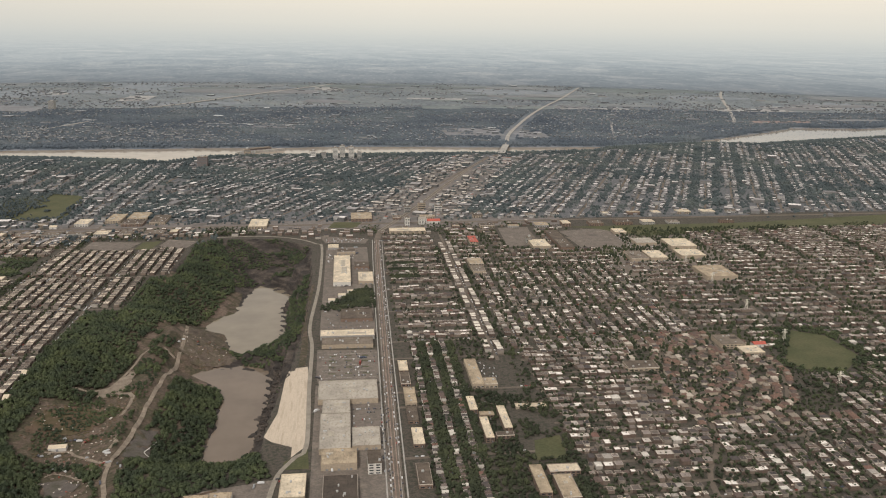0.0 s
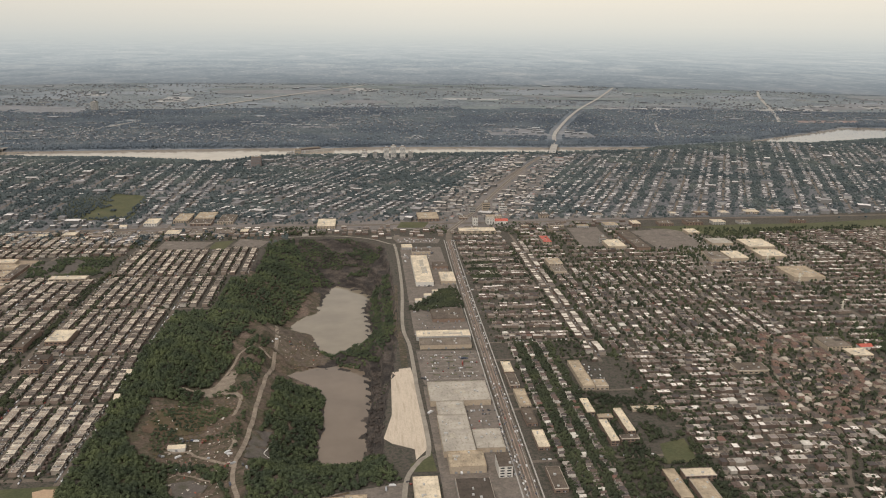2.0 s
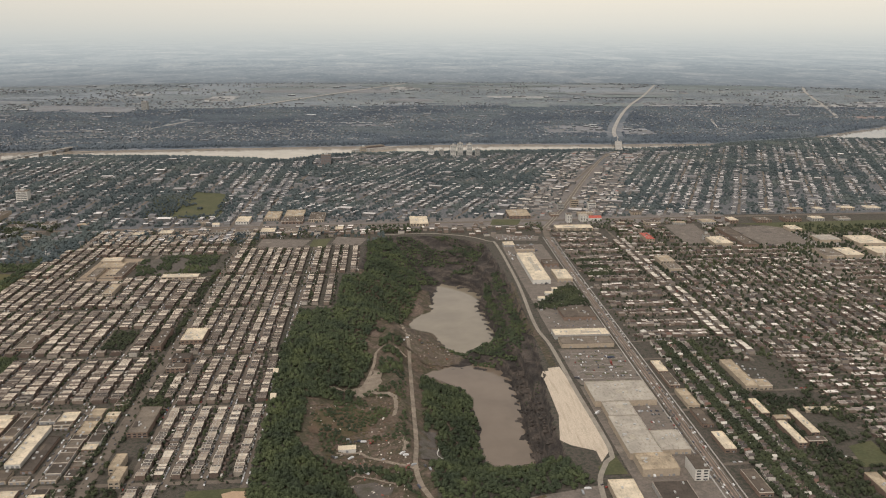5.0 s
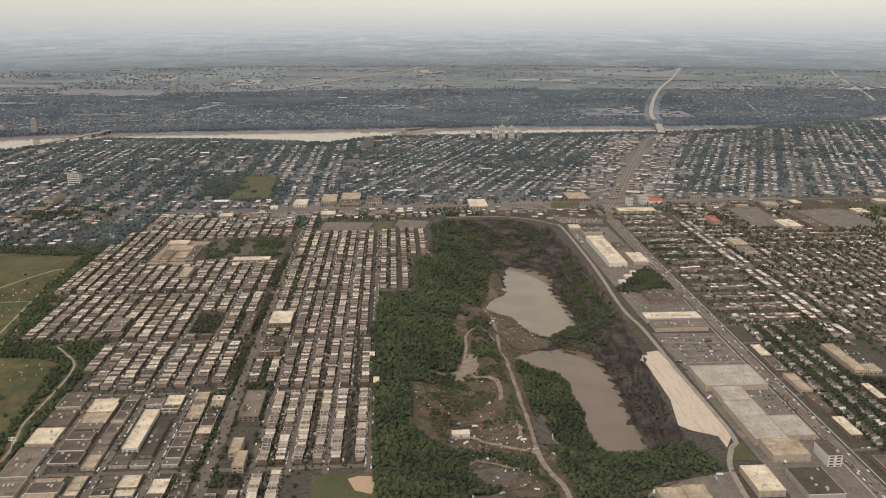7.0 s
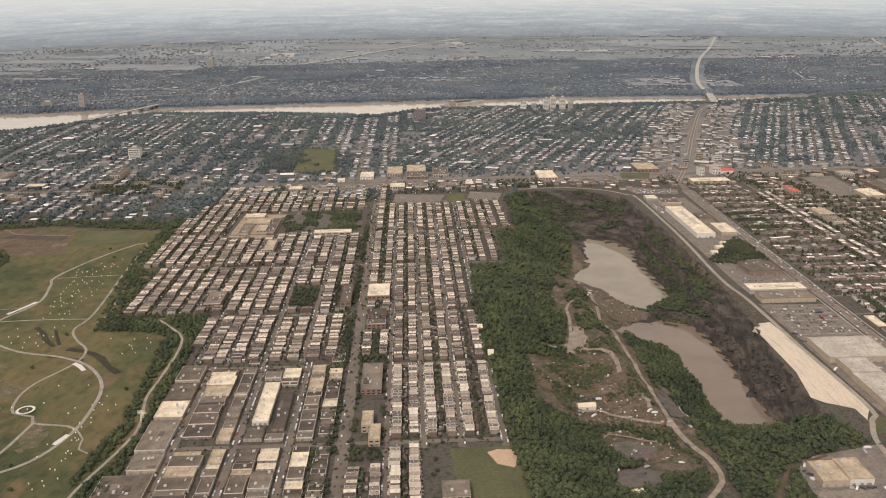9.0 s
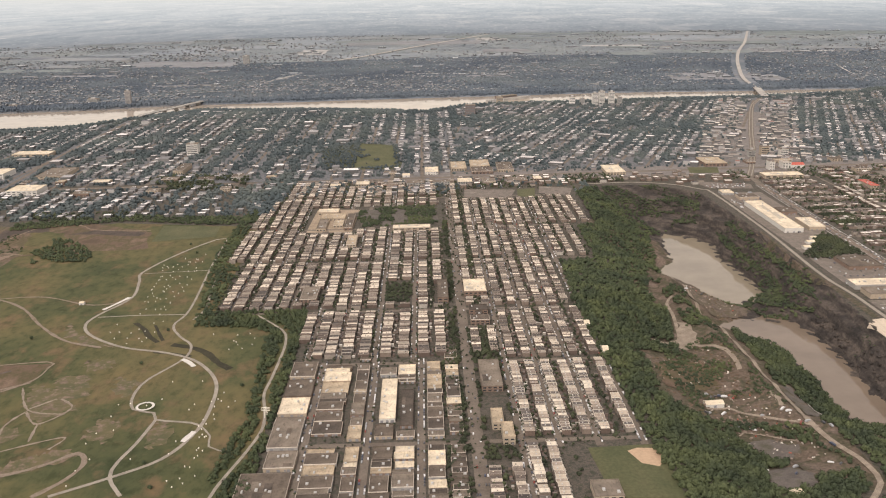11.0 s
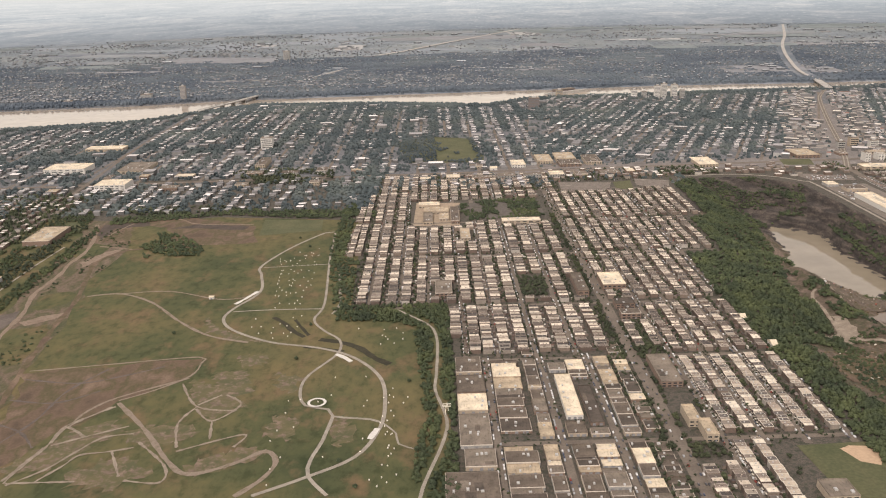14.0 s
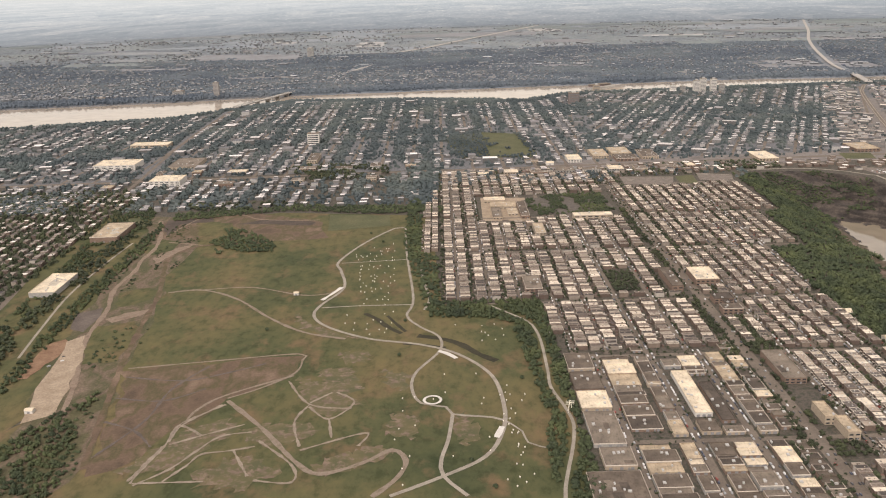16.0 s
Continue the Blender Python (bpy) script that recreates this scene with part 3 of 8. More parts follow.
def house_mass(name, cx, cy, w, d, h, mats, parapet=0.12, turn=0.0, hip=False, gable=False, rim=0.35):
    """Many small buildings joined in one mesh: flat roofs behind parapets, or hipped ones."""
    cx, cy, w, d, h = (np.asarray(v, float) for v in (cx, cy, w, d, h))
    n = len(cx)
    turn = np.broadcast_to(np.asarray(turn, float), (n,))
    z0 = land(cx, cy) - 0.3
    rings = []

    def ring(ww, dd, z):
        q = BOX[None] * np.stack([ww, dd], 1)[:, None]
        c, s = np.cos(turn)[:, None], np.sin(turn)[:, None]
        return np.stack([q[..., 0] * c - q[..., 1] * s + cx[:, None], q[..., 0] * s + q[..., 1] * c + cy[:, None], np.repeat(z[:, None], 4, 1)], 2)
    top = z0 + 0.3 + h
    if gable:
        rise = d * 0.42
        rings = [ring(w, d, z0), ring(w, d, top), ring(w + 0.3, d + 0.3, top), ring(w + 0.3, d * 0 + 0.06, top + rise)]
        kinds = [0, 1, 1]
    elif hip:
        rise = np.minimum(w, d) * 0.32
        rings = [ring(w, d, z0), ring(w, d, top), ring(w + 0.5, d + 0.5, top), ring(np.maximum(w - np.minimum(w, d), 0.12), np.maximum(d - np.minimum(w, d), 0.12), top + rise)]
        kinds = [0, 1, 1]
    elif parapet:
        rings = [ring(w, d, z0), ring(w, d, top), ring(w - rim, d - rim, top), ring(w - rim, d - rim, top - parapet)]
        kinds = [0, 1, 1]
    else:
        rings = [ring(w, d, z0), ring(w, d, top)]
        kinds = [0]
    k = len(rings)
    v = np.stack(rings, 1).reshape(-1, 3)
    f, idx = [], []
    for r in range(k - 1):
        for j in range(4):
            f.append((4 * r + j, 4 * r + (j + 1) % 4, 4 * r + 4 + (j + 1) % 4, 4 * r + 4 + j))
            idx.append(0 if gable and j in (1, 3) else kinds[r])
    f.append(tuple(4 * (k - 1) + j for j in range(4)))
    idx.append(1 if hip or gable else len(mats) - 1)
    f = (np.array(f)[None] + (np.arange(n) * 4 * k)[:, None, None]).reshape(-1, 4)
    return new(name, mesh_of(name, v, f, mats, np.tile(idx, n)))


def lump(seed, rings=3, sides=6):
    """A small uneven low-poly leaf clump."""
    bm = bmesh.new()
    bmesh.ops.create_icosphere(bm, subdivisions=1, radius=1.0)
    r = random.Random(seed)
    for v in bm.verts:
        v.co *= r.uniform(0.72, 1.2)
    v = np.array([w.co[:] for w in bm.verts])
    f = np.array([[w.index for w in q.verts] for q in bm.faces])
    bm.free()
    return v, f


def crown(seed, clumps, cards):
    """Vertices and triangles of one tree crown, 1 m wide and 1 m high, of lumps and ragged leaf tufts."""
    r = np.random.default_rng(seed)
    vs, fs, base = [], [], 0
    for k in range(clumps):
        v, f = lump(seed * 31 + k)
        a = k * 2.399 + r.uniform(0, 0.6)
        rad = 0.30 * math.sqrt(k / max(clumps - 1, 1))
        c = np.array([rad * math.cos(a), rad * math.sin(a), 0.62 - 0.55 * rad + r.uniform(-0.10, 0.10)])
        s = r.uniform(0.17, 0.26) * (1.25 if k == 0 else 1)
        v = v * s * np.array([1, 1, 0.9]) + c
        vs.append(v), fs.append(f + base)
        base += len(v)
    for k in range(cards):
        d = r.normal(size=3)
        d[2] = abs(d[2]) * 0.9 - 0.15
        d /= np.linalg.norm(d)
        c = np.array([0, 0, 0.52]) + d * np.array([0.47, 0.47, 0.46]) * r.uniform(0.8, 1.08)
        e1 = np.cross(d, r.normal(size=3))
        e1 /= np.linalg.norm(e1)
        e2 = np.cross(d, e1) + d * r.uniform(-0.7, 0.7)
        s = r.uniform(0.07, 0.13)
        vs.append(np.array([c + e1 * s, c - e1 * s * 0.6 + e2 * s, c - e1 * s * 0.4 - e2 * s]))
        fs.append(np.array([[0, 1, 2]]) + base)
        base += 3
    return np.concatenate(vs), np.concatenate(fs)


CROWNS = [crown(k + 3, 5, 24) for k in range(4)]
MID_CROWNS = [crown(k + 23, 5, 4) for k in range(4)]
SMALL_CROWNS = [crown(k + 40, 3, 0) for k in range(4)]
TINY_CROWNS = [crown(k + 50, 2, 0) for k in range(4)]
LUMPS = [(v * np.array([0.55, 0.55, 0.55]) + np.array([0, 0, 0.5]), f) for v, f in (lump(k + 60) for k in range(6))]


def fleck(seed):
    """A far tree crown of few faces: a jagged five-sided dome, 1 m wide and high."""
    r = random.Random(seed)
    v = []
    for z, rad in ((0.1, 0.46), (0.68, 0.36)):
        for k in range(5):
            a, q = 1.2566 * k + r.uniform(-0.3, 0.3) + z, rad * r.uniform(0.75, 1.25)
            v.append((q * math.cos(a), q * math.sin(a), z + r.uniform(-0.12, 0.12)))
    v.append((r.uniform(-0.1, 0.1), r.uniform(-0.1, 0.1), 1.0))
    f = []
    for k in range(5):
        n = (k + 1) % 5
        f += [(k, n, 5 + n), (k, 5 + n, 5 + k), (5 + k, 5 + n, 10)]
    return np.array(v), np.array(f)


FLECKS = [fleck(k + 80) for k in range(8)]


def tree_mass(name, x, y, wide, tall, mat, crowns, sink=0.12):
    """Many trees joined in one mesh: crowns on the land, their feet hidden in the leaves."""
    x, y, wide, tall = (np.asarray(a, float) for a in (x, y, wide, tall))
    z = land(x, y) - sink * tall
    pick = RNG.integers(0, len(crowns), len(x))
    turn = RNG.uniform(0, 6.28, len(x))
    vs, fs, base = [], [], 0
    for k, (v, f) in enumerate(crowns):
        i = np.nonzero(pick == k)[0]
        if not len(i):
            continue
        c, s = np.cos(turn[i])[:, None], np.sin(turn[i])[:, None]
        q = np.stack([(v[None, :, 0] * c - v[None, :, 1] * s) * wide[i, None] + x[i, None], (v[None, :, 0] * s + v[None, :, 1] * c) * wide[i, None] + y[i, None], v[None, :, 2] * tall[i, None] + z[i, None]], 2)
        vs.append(q.reshape(-1, 3))
        fs.append((f[None] + (np.arange(len(i)) * len(v))[:, None, None] + base).reshape(-1, 3))
        base += len(i) * len(v)
    return new(name, mesh_of(name, np.concatenate(vs), np.concatenate(fs), mat))


def scatter(poly, spacing, seed, keep=None):
    """Loosely even points in an outline."""
    r = np.random.default_rng(seed)
    p = np.asarray(poly, float)
    lo, hi = p.min(0), p.max(0)
    gx, gy = np.meshgrid(np.arange(lo[0], hi[0], spacing), np.arange(lo[1], hi[1], spacing))
    x, y = gx.ravel() + r.uniform(-0.55, 0.55, gx.size) * spacing, gy.ravel() + r.uniform(-0.55, 0.55, gx.size) * spacing
    ok = inside(x, y, poly)
    if keep is not None:
        ok &= keep(x, y)
    return x[ok], y[ok]

# ---- ground, water and paving ----
def axis(breaks):
    out = []
    for lo, hi, step in breaks:
        out += list(np.arange(lo, hi, step))
    return np.array(out + [breaks[-1][1]])


gx = axis([(-5000, -2000, 250), (-2000, -900, 50), (-900, -282, 9), (-282, -24, 2), (-24, 600, 12), (600, 2000, 50), (2000, 5000, 250)])
gy = axis([(-1500, 300, 200), (300, 500, 20), (500, 760, 2), (760, 1060, 2.5), (1060, 1164, 3.5), (1164, 1650, 20), (1650, 2700, 15), (2700, 5000, 60)])
GX, GY = np.meshgrid(gx, gy)
GZ = land(GX, GY)
inpit = inside(GX, GY, PIT_RIM)
wet = inside(GX, GY, POND_1) | inside(GX, GY, POND_2)
GZ = GZ + inpit * np.where(wet, 0.0, 0.6) * wavy(GX, GY, 3.1)
nx, ny = len(gx), len(gy)
k = (np.arange(ny - 1)[:, None] * nx + np.arange(nx - 1)[None]).ravel()
quads = np.stack([k, k + 1, k + 1 + nx, k + nx], 1)
mx, my = ((GX[1:, 1:] + GX[:-1, :-1]) / 2).ravel(), ((GY[1:, 1:] + GY[:-1, :-1]) / 2).ravel()
# covers 5, 3 and 4 are haze-tinted colours, stronger with distance
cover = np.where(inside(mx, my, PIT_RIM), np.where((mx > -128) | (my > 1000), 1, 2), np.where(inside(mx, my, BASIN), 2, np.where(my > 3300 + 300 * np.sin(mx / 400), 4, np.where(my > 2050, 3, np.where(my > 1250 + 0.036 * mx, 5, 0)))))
ground = new("ground", mesh_of("ground", np.stack([GX.ravel(), GY.ravel(), GZ.ravel()], 1), quads, [ground_mat, rock_mat, dirt_mat, hazed_ground_mat, hazed_farmland_mat, hazed_north_ground_mat], cover))
ground.data.polygons.foreach_set("use_smooth", np.ones(len(quads), bool))
tagged(ground, "town ground of yards, asphalt and grass with a deep quarry", "ground", kind="structure")


def setting(ob, label, category):
    return tagged(ob, label, category, kind="structure")


setting(sheet("water", [(-172, 804), (-50, 804), (-50, 1062), (-172, 1062)], pond_mat, 0, -33.3), "still grey-green quarry pond reflecting the sky", "pond")
setting(sheet("water", [(-160, 556), (-50, 556), (-50, 768), (-160, 768)], silt_mat, 0, -27.9), "brown silty quarry pond below a rock face", "pond")
setting(sheet("water", RIVER, river_mat, 0, -2.5), "wide pale river between wooded banks", "river")
setting(sheet("park_meadow", PARK, meadow_mat, 0.25, cell=12), "rough olive-green park meadow with dry patches", "meadow")
setting(sheet("verge", [(-915, 560), (-925, 700), (-945, 900), (-955, 1040), (-868, 1020), (-850, 838), (-838, 690), (-822, 570), (-880, 400), (-930, 400)], meadow_mat, 0.14, cell=30), "rough green verge beside the road", "grass")
setting(sheet("works_soil", rough_edge(WORKS_SOIL, 14, 3), works_mat, 0.29, cell=20), "bare brown earthworks beside the park", "soil")
setting(sheet("turned_soil", rough_edge(SOIL, 12, 2), soil_mat, 0.31, cell=20), "bare brown turned soil in the park", "soil")
setting(sheet("turned_soil", rough_edge(NORTH_SOIL, 12, 2), soil_mat, 0.33, cell=20), "dark bare earth at the park's far end", "soil")
setting(sheet("lawn", SPORT, lawn_mat, 0.45, cell=20), "green mown sports field", "lawn")
setting(sheet("lawn", rough_edge(PARK_N, 14, 3), lawn_mat, 0.25, cell=40), "green neighbourhood park lawn", "lawn")
setting(sheet("lawn", BALLFIELD, lawn_mat, 0.3, cell=20), "green baseball outfield", "lawn")
setting(sheet("lawn", [(-303, 510), (-262, 512), (-260, 430), (-296, 430)], lawn_mat, 0.2, cell=40), "worn grass round a ball field", "lawn")
setting(sheet("infield", INFIELD, sand_mat, 0.4, cell=20), "sandy orange baseball infield", "infield")
setting(sheet("lawn", EAST_LAWN, lawn_mat, 0.3, cell=20), "green park lawn among trees", "lawn")
setting(sheet("lawn", EAST_FIELD, lawn_mat, 0.3, cell=20), "small green schoolyard lawn", "lawn")
setting(sheet("lawn", GREEN_BELT, lawn_mat, 0.3, cell=60), "green power line corridor", "lawn")
setting(sheet("gravel_yard", [(-53, 684), (-36, 688), (-31, 614), (-30, 546), (-41, 528), (-41, 543), (-56, 552), (-62, 560), (-55, 598)], gravel_mat, 0.3, cell=8), "pale graded gravel yard above the quarry", "gravel")
for line, wide in (([(-630, 719), (-619, 706), (-611, 692), (-600, 679)], 4.2), ([(-612, 713), (-605, 698), (-597, 682)], 2.6), ([(-588, 674), (-577, 670), (-567, 665), (-556, 655), (-545, 639), (-534, 628)], 5.4), ([(-598, 661), (-583, 658), (-568, 652)], 3.0)):
    setting(ribbon("ditch", line, wide, ditch_mat, 0.36, ragged=0.18, step=3.0), "dark curved drainage hollow in the meadow", "ditch")
for line in ([(-667, 750), (-660, 765), (-654, 779)], [(-573, 647), (-567, 642), (-561, 634)], [(-537, 541), (-539, 535), (-541, 529)]):
    setting(ribbon("path_patch", line, 3.2, pale_wall, 0.54, ragged=0.2, step=3.0), "bright new gravel on a park path", "path")
setting(sheet("car_park", [(-28, 664), (-29, 727), (25, 724), (26, 652), (-5, 650), (-26, 650)], lot_mat, 0.22, cell=60), "grey asphalt car park with worn bays", "car park")
setting(sheet("car_park", [(-28, 770), (-28, 1100), (26, 1100), (26, 770)], lot_mat, 0.16, cell=60), "mixed asphalt yard between workshops", "car park")
setting(sheet("car_park", [(-26, 440), (-28, 648), (25, 648), (25, 440)], lot_mat, 0.16, cell=60), "asphalt yard round industrial sheds", "car park")
setting(sheet("car_park", [(-523, 1064), (-472, 1060), (-475, 964), (-525, 967)], sand_soil_mat, 0.2, cell=60), "pale school yard", "yard")
setting(sheet("car_park", [(330, 940), (310, 1140), (500, 1140), (480, 900)], lot_mat, 0.2, cell=60), "wide asphalt yards of industrial sheds", "car park")

for line, wide in ((MAIN_WALK, 2.5), (INNER_WALK, 2.0), (SOUTH_WALK, 2.2), (SPUR_WALK, 1.2), (EDGE_WALK, 2.0), (LINK_WALK, 1.2), (LINK_WALK_2, 1.6), (RIM_WALK, 2.2)):
    setting(ribbon("footpath", line, wide, path_mat, 0.47), "pale gravel park path", "path")
for line, wide in ((GREY_TRACK, 3.0), (MEADOW_TRACK, 2.4), (MEADOW_TRACK_2, 1.9), (SOIL_EDGE, 1.6), (WORK_TRACK, 4.2), (WEST_WALK, 1.8)):
    setting(ribbon("park_track", line, wide, soil_mat if wide == 4.2 else lane_soil_mat, 0.42, ragged=0.25, step=4.0), "grey-brown service track in the park", "track")
setting(ribbon("sand_track", SAND_TRACK, 4.0, pink_sand_mat, 0.46, ragged=0.3, step=5.0), "sandy haul road through earthworks", "track")
setting(sheet("sand_patch", rough_edge(SAND_PATCH, 10, 1.2), sand_soil_mat, 0.49, cell=20), "pale sand stockyard", "soil")
for line in (ZIG_0, ZIG_1, ZIG_2, ZIG_3, ZIG_4, ZIG_5, ZIG_6, ZIG_7, ZIG_8, ZIG_9, ZIG_10, ZIG_11):
    setting(ribbon("soil_trench", line, 1.5, track_mat, 0.52, ragged=0.45, step=1.6), "pale strip of disturbed soil across the meadow", "soil")
for line in ([(-780, 620), (-740, 612), (-712, 622), (-690, 634)], [(-776, 590), (-745, 585), (-722, 600)], [(-764, 520), (-748, 560), (-744, 600), (-728, 632)], [(-772, 560), (-750, 548), (-735, 530)]):
    setting(ribbon("soil_track", line, 1.6, grey_soil_mat, 0.44, ragged=0.5, step=2.5), "faint wheel track on bare soil", "track")
WORKS_GREEN = ([(-826, 666), (-836, 708), (-808, 716), (-800, 704), (-794, 645), (-816, 642)], [(-838, 754), (-840, 780), (-820, 792), (-810, 784), (-809, 764), (-828, 747)], [(-863, 907), (-852, 934), (-831, 922), (-830, 894), (-851, 879)], [(-835, 1001), (-795, 987), (-776, 955), (-785, 920), (-813, 922)])
for poly in WORKS_GREEN:
    setting(sheet("meadow_patch", rough_edge(poly, 7, 1.4), meadow_mat, 0.37, cell=20), "green grassed mound among earthworks", "grass")
for poly, m, words in (([(-853, 622), (-859, 673), (-847, 687), (-841, 681), (-842, 649), (-846, 621)], orange_soil_mat, "orange sandy slope beside the haul road"), ([(-854, 704), (-859, 738), (-842, 748), (-840, 730), (-839, 698)], grey_soil_mat, "grey-brown fill beside the haul road"), ([(-831, 723), (-819, 735), (-804, 742), (-802, 734), (-815, 722), (-824, 716)], pink_sand_mat, "pale scraped earth in the works"), ([(-843, 870), (-831, 903), (-815, 914), (-816, 901), (-829, 871), (-834, 855)], pink_sand_mat, "pale scraped earth in the works"), ([(-861, 965), (-867, 1005), (-819, 1013), (-815, 996), (-852, 988), (-849, 943)], dark_soil_mat, "dark excavated hollow"), ([(-788, 982), (-760, 997), (-703, 984), (-706, 968), (-760, 980)], dark_soil_mat, "dark excavated hollow")):
    setting(sheet("bare_patch", rough_edge(poly, 7, 1.2), m, 0.40, cell=20), words, "soil")
for line in ([(-852, 946), (-830, 1018), (-790, 1019), (-768, 1000), (-735, 992), (-700, 990)], [(-843, 923), (-805, 909)]):
    setting(ribbon("park_track", line, 2.0, pink_sand_mat, 0.45, ragged=0.3, step=4.0), "pale track round an excavation", "track")
setting(ribbon("service_lane", [(-868, 655), (-876, 711), (-884, 780), (-884, 860), (-880, 925)], 2.0, path_mat, 0.3, step=10), "pale lane behind the halls", "road")
setting(sheet("lawn", [(-922, 992), (-922, 1019), (-897, 1023), (-888, 984)], lawn_mat, 0.3, cell=40), "green field beside a hall", "lawn")
# trenches and scraped ground in the park's corner
for line in ([(-734, 494), (-733, 504), (-730, 516), (-727, 532), (-727, 546), (-725, 556), (-715, 567), (-704, 578)], [(-732, 492), (-717, 507), (-708, 524), (-698, 540), (-681, 544)], [(-725, 532), (-710, 541), (-697, 548), (-687, 553)], [(-726, 554), (-717, 549), (-709, 541)], [(-718, 494), (-709, 510), (-704, 521), (-690, 524), (-676, 528)]):
    setting(ribbon("soil_trench", line, 1.5, track_mat, 0.52, ragged=0.45, step=1.8), "pale strip of disturbed soil across the meadow", "soil")
for poly, m in (([(-688, 547), (-675, 553), (-650, 553), (-643, 539), (-667, 527), (-681, 534)], thin_soil_mat), ([(-643, 505), (-628, 516), (-610, 524), (-597, 519), (-614, 505), (-634, 495)], thin_soil_mat), ([(-704, 501), (-689, 516), (-674, 519), (-656, 501), (-673, 485), (-698, 490)], thin_soil_mat), ([(-646, 561), (-635, 554), (-634, 574), (-649, 582)], thin_soil_mat)):
    setting(sheet("bare_patch", rough_edge(poly, 3, 2.6), m, 0.36, cell=10), "thin scraped soil in the meadow", "soil")
for poly in ([(-684, 722), (-668, 700), (-640, 676), (-626, 672), (-650, 674), (-676, 694)], [(-744, 504), (-722, 545), (-700, 560), (-690, 548), (-716, 506)], [(-664, 612), (-640, 600), (-622, 574), (-640, 560), (-658, 580)], [(-654, 623), (-632, 626), (-622, 596), (-638, 584)], [(-642, 648), (-623, 650), (-621, 634), (-636, 630)], [(-610, 620), (-590, 612), (-594, 590), (-606, 596)], [(-600, 560), (-585, 556), (-588, 530), (-602, 536)], [(-560, 560), (-548, 540), (-556, 520), (-566, 534)]):
    setting(sheet("bare_patch", rough_edge(poly, 2.5, 2.4), thin_soil_mat, 0.34, cell=10), "thin dry ground in the meadow", "soil")
ring = [(-577 + 5.2 * math.cos(a), 574.5 + 5.2 * math.sin(a)) for a in np.linspace(0, 6.0, 16)]
setting(ribbon("lookout_ring", ring, 1.7, pale_wall, 1.0, closed=True, step=2), "pale ring-shaped lookout terrace", "terrace")

setting(ribbon("quarry_track", [(-166, 850), (-160, 800), (-159, 764), (-160, 665), (-160, 579), (-162, 534), (-159, 507), (-154, 491), (-153, 474), (-155, 466), (-161, 458), (-168, 450), (-178, 430)], 3.2, track_mat, 0.5), "pale dirt track into the quarry", "track")
setting(ribbon("quarry_track", [(-162, 757), (-172, 764), (-181, 763), (-189, 751), (-191, 724), (-199, 681), (-208, 667), (-221, 668), (-235, 668)], 2.6, track_mat, 0.5), "brown dirt track through scrub", "track")
setting(ribbon("quarry_track", [(-199, 676), (-188, 665), (-179, 660), (-174, 650), (-173, 632), (-175, 617)], 3.2, track_mat, 0.54), "curved dirt track round a clearing", "track")
setting(ribbon("quarry_track", [(-215, 566), (-199, 569), (-193, 562), (-185, 556), (-175, 545), (-168, 538), (-160, 528)], 2.2, track_mat, 0.58), "pale dirt track by a shed", "track")
setting(ribbon("quarry_track", [(-205, 534), (-201, 538), (-189, 533), (-181, 525), (-175, 520)], 1.2, track_mat, 0.5), "narrow looping dirt path", "track")
for patch, cover_mat, words in (([(-215, 667), (-199, 681), (-190, 713), (-184, 707), (-185, 670), (-201, 659)], track_mat, "pale bare slope in the wood"), ([(-157, 594), (-145, 602), (-146, 580), (-142, 560), (-152, 549), (-158, 548)], worn_mat, "grey-brown clearing beside the track"), ([(-206, 526), (-188, 528), (-177, 516), (-178, 507), (-197, 505), (-200, 518)], worn_mat, "grey trodden practice yard in the wood"), ([(-209, 484), (-194, 489), (-183, 476), (-191, 465), (-206, 462), (-213, 467)], worn_mat, "grey asphalt yard in the wood"), ([(-182, 512), (-170, 501), (-160, 491), (-164, 479), (-187, 472), (-188, 488)], dirt_mat, "grassy dirt clearing beside the track"), ([(-203, 577), (-182, 583), (-169, 573), (-170, 550), (-170, 536), (-179, 548), (-190, 554), (-201, 566)], dirt_mat, "churned dirt round a shed"), ([(-232, 623), (-209, 645), (-187, 629), (-193, 602), (-216, 590), (-236, 588)], soil_mat, "pinkish rubble ground"), ([(-169, 582), (-166, 575), (-167, 560), (-170, 562)], track_mat, "pale heap of fill"), ([(-166, 836), (-152, 866), (-130, 848), (-116, 806), (-104, 776), (-112, 764), (-146, 760), (-162, 772)], spit_mat, "brown spit between the ponds")):
    setting(sheet("bare_patch", rough_edge(patch, 5, 1.2), cover_mat, 0.4, cell=5), words, "soil")
setting(ribbon("quarry_road", [(-190, 1163), (-120, 1168), (-70, 1150), (-42, 1120), (-34, 1100), (-33, 932), (-38, 794), (-34, 735), (-33, 644), (-31, 545), (-38, 528), (-48, 505), (-52, 470)], 3.4, path_mat, 0.4), "pale perimeter road along the quarry rim", "road")
setting(ribbon("quarry_bench", [(-41, 930), (-44, 800), (-41, 745), (-41, 690)], 6.0, dirt_mat, 0.3), "bare brown strip between road and pit", "soil")

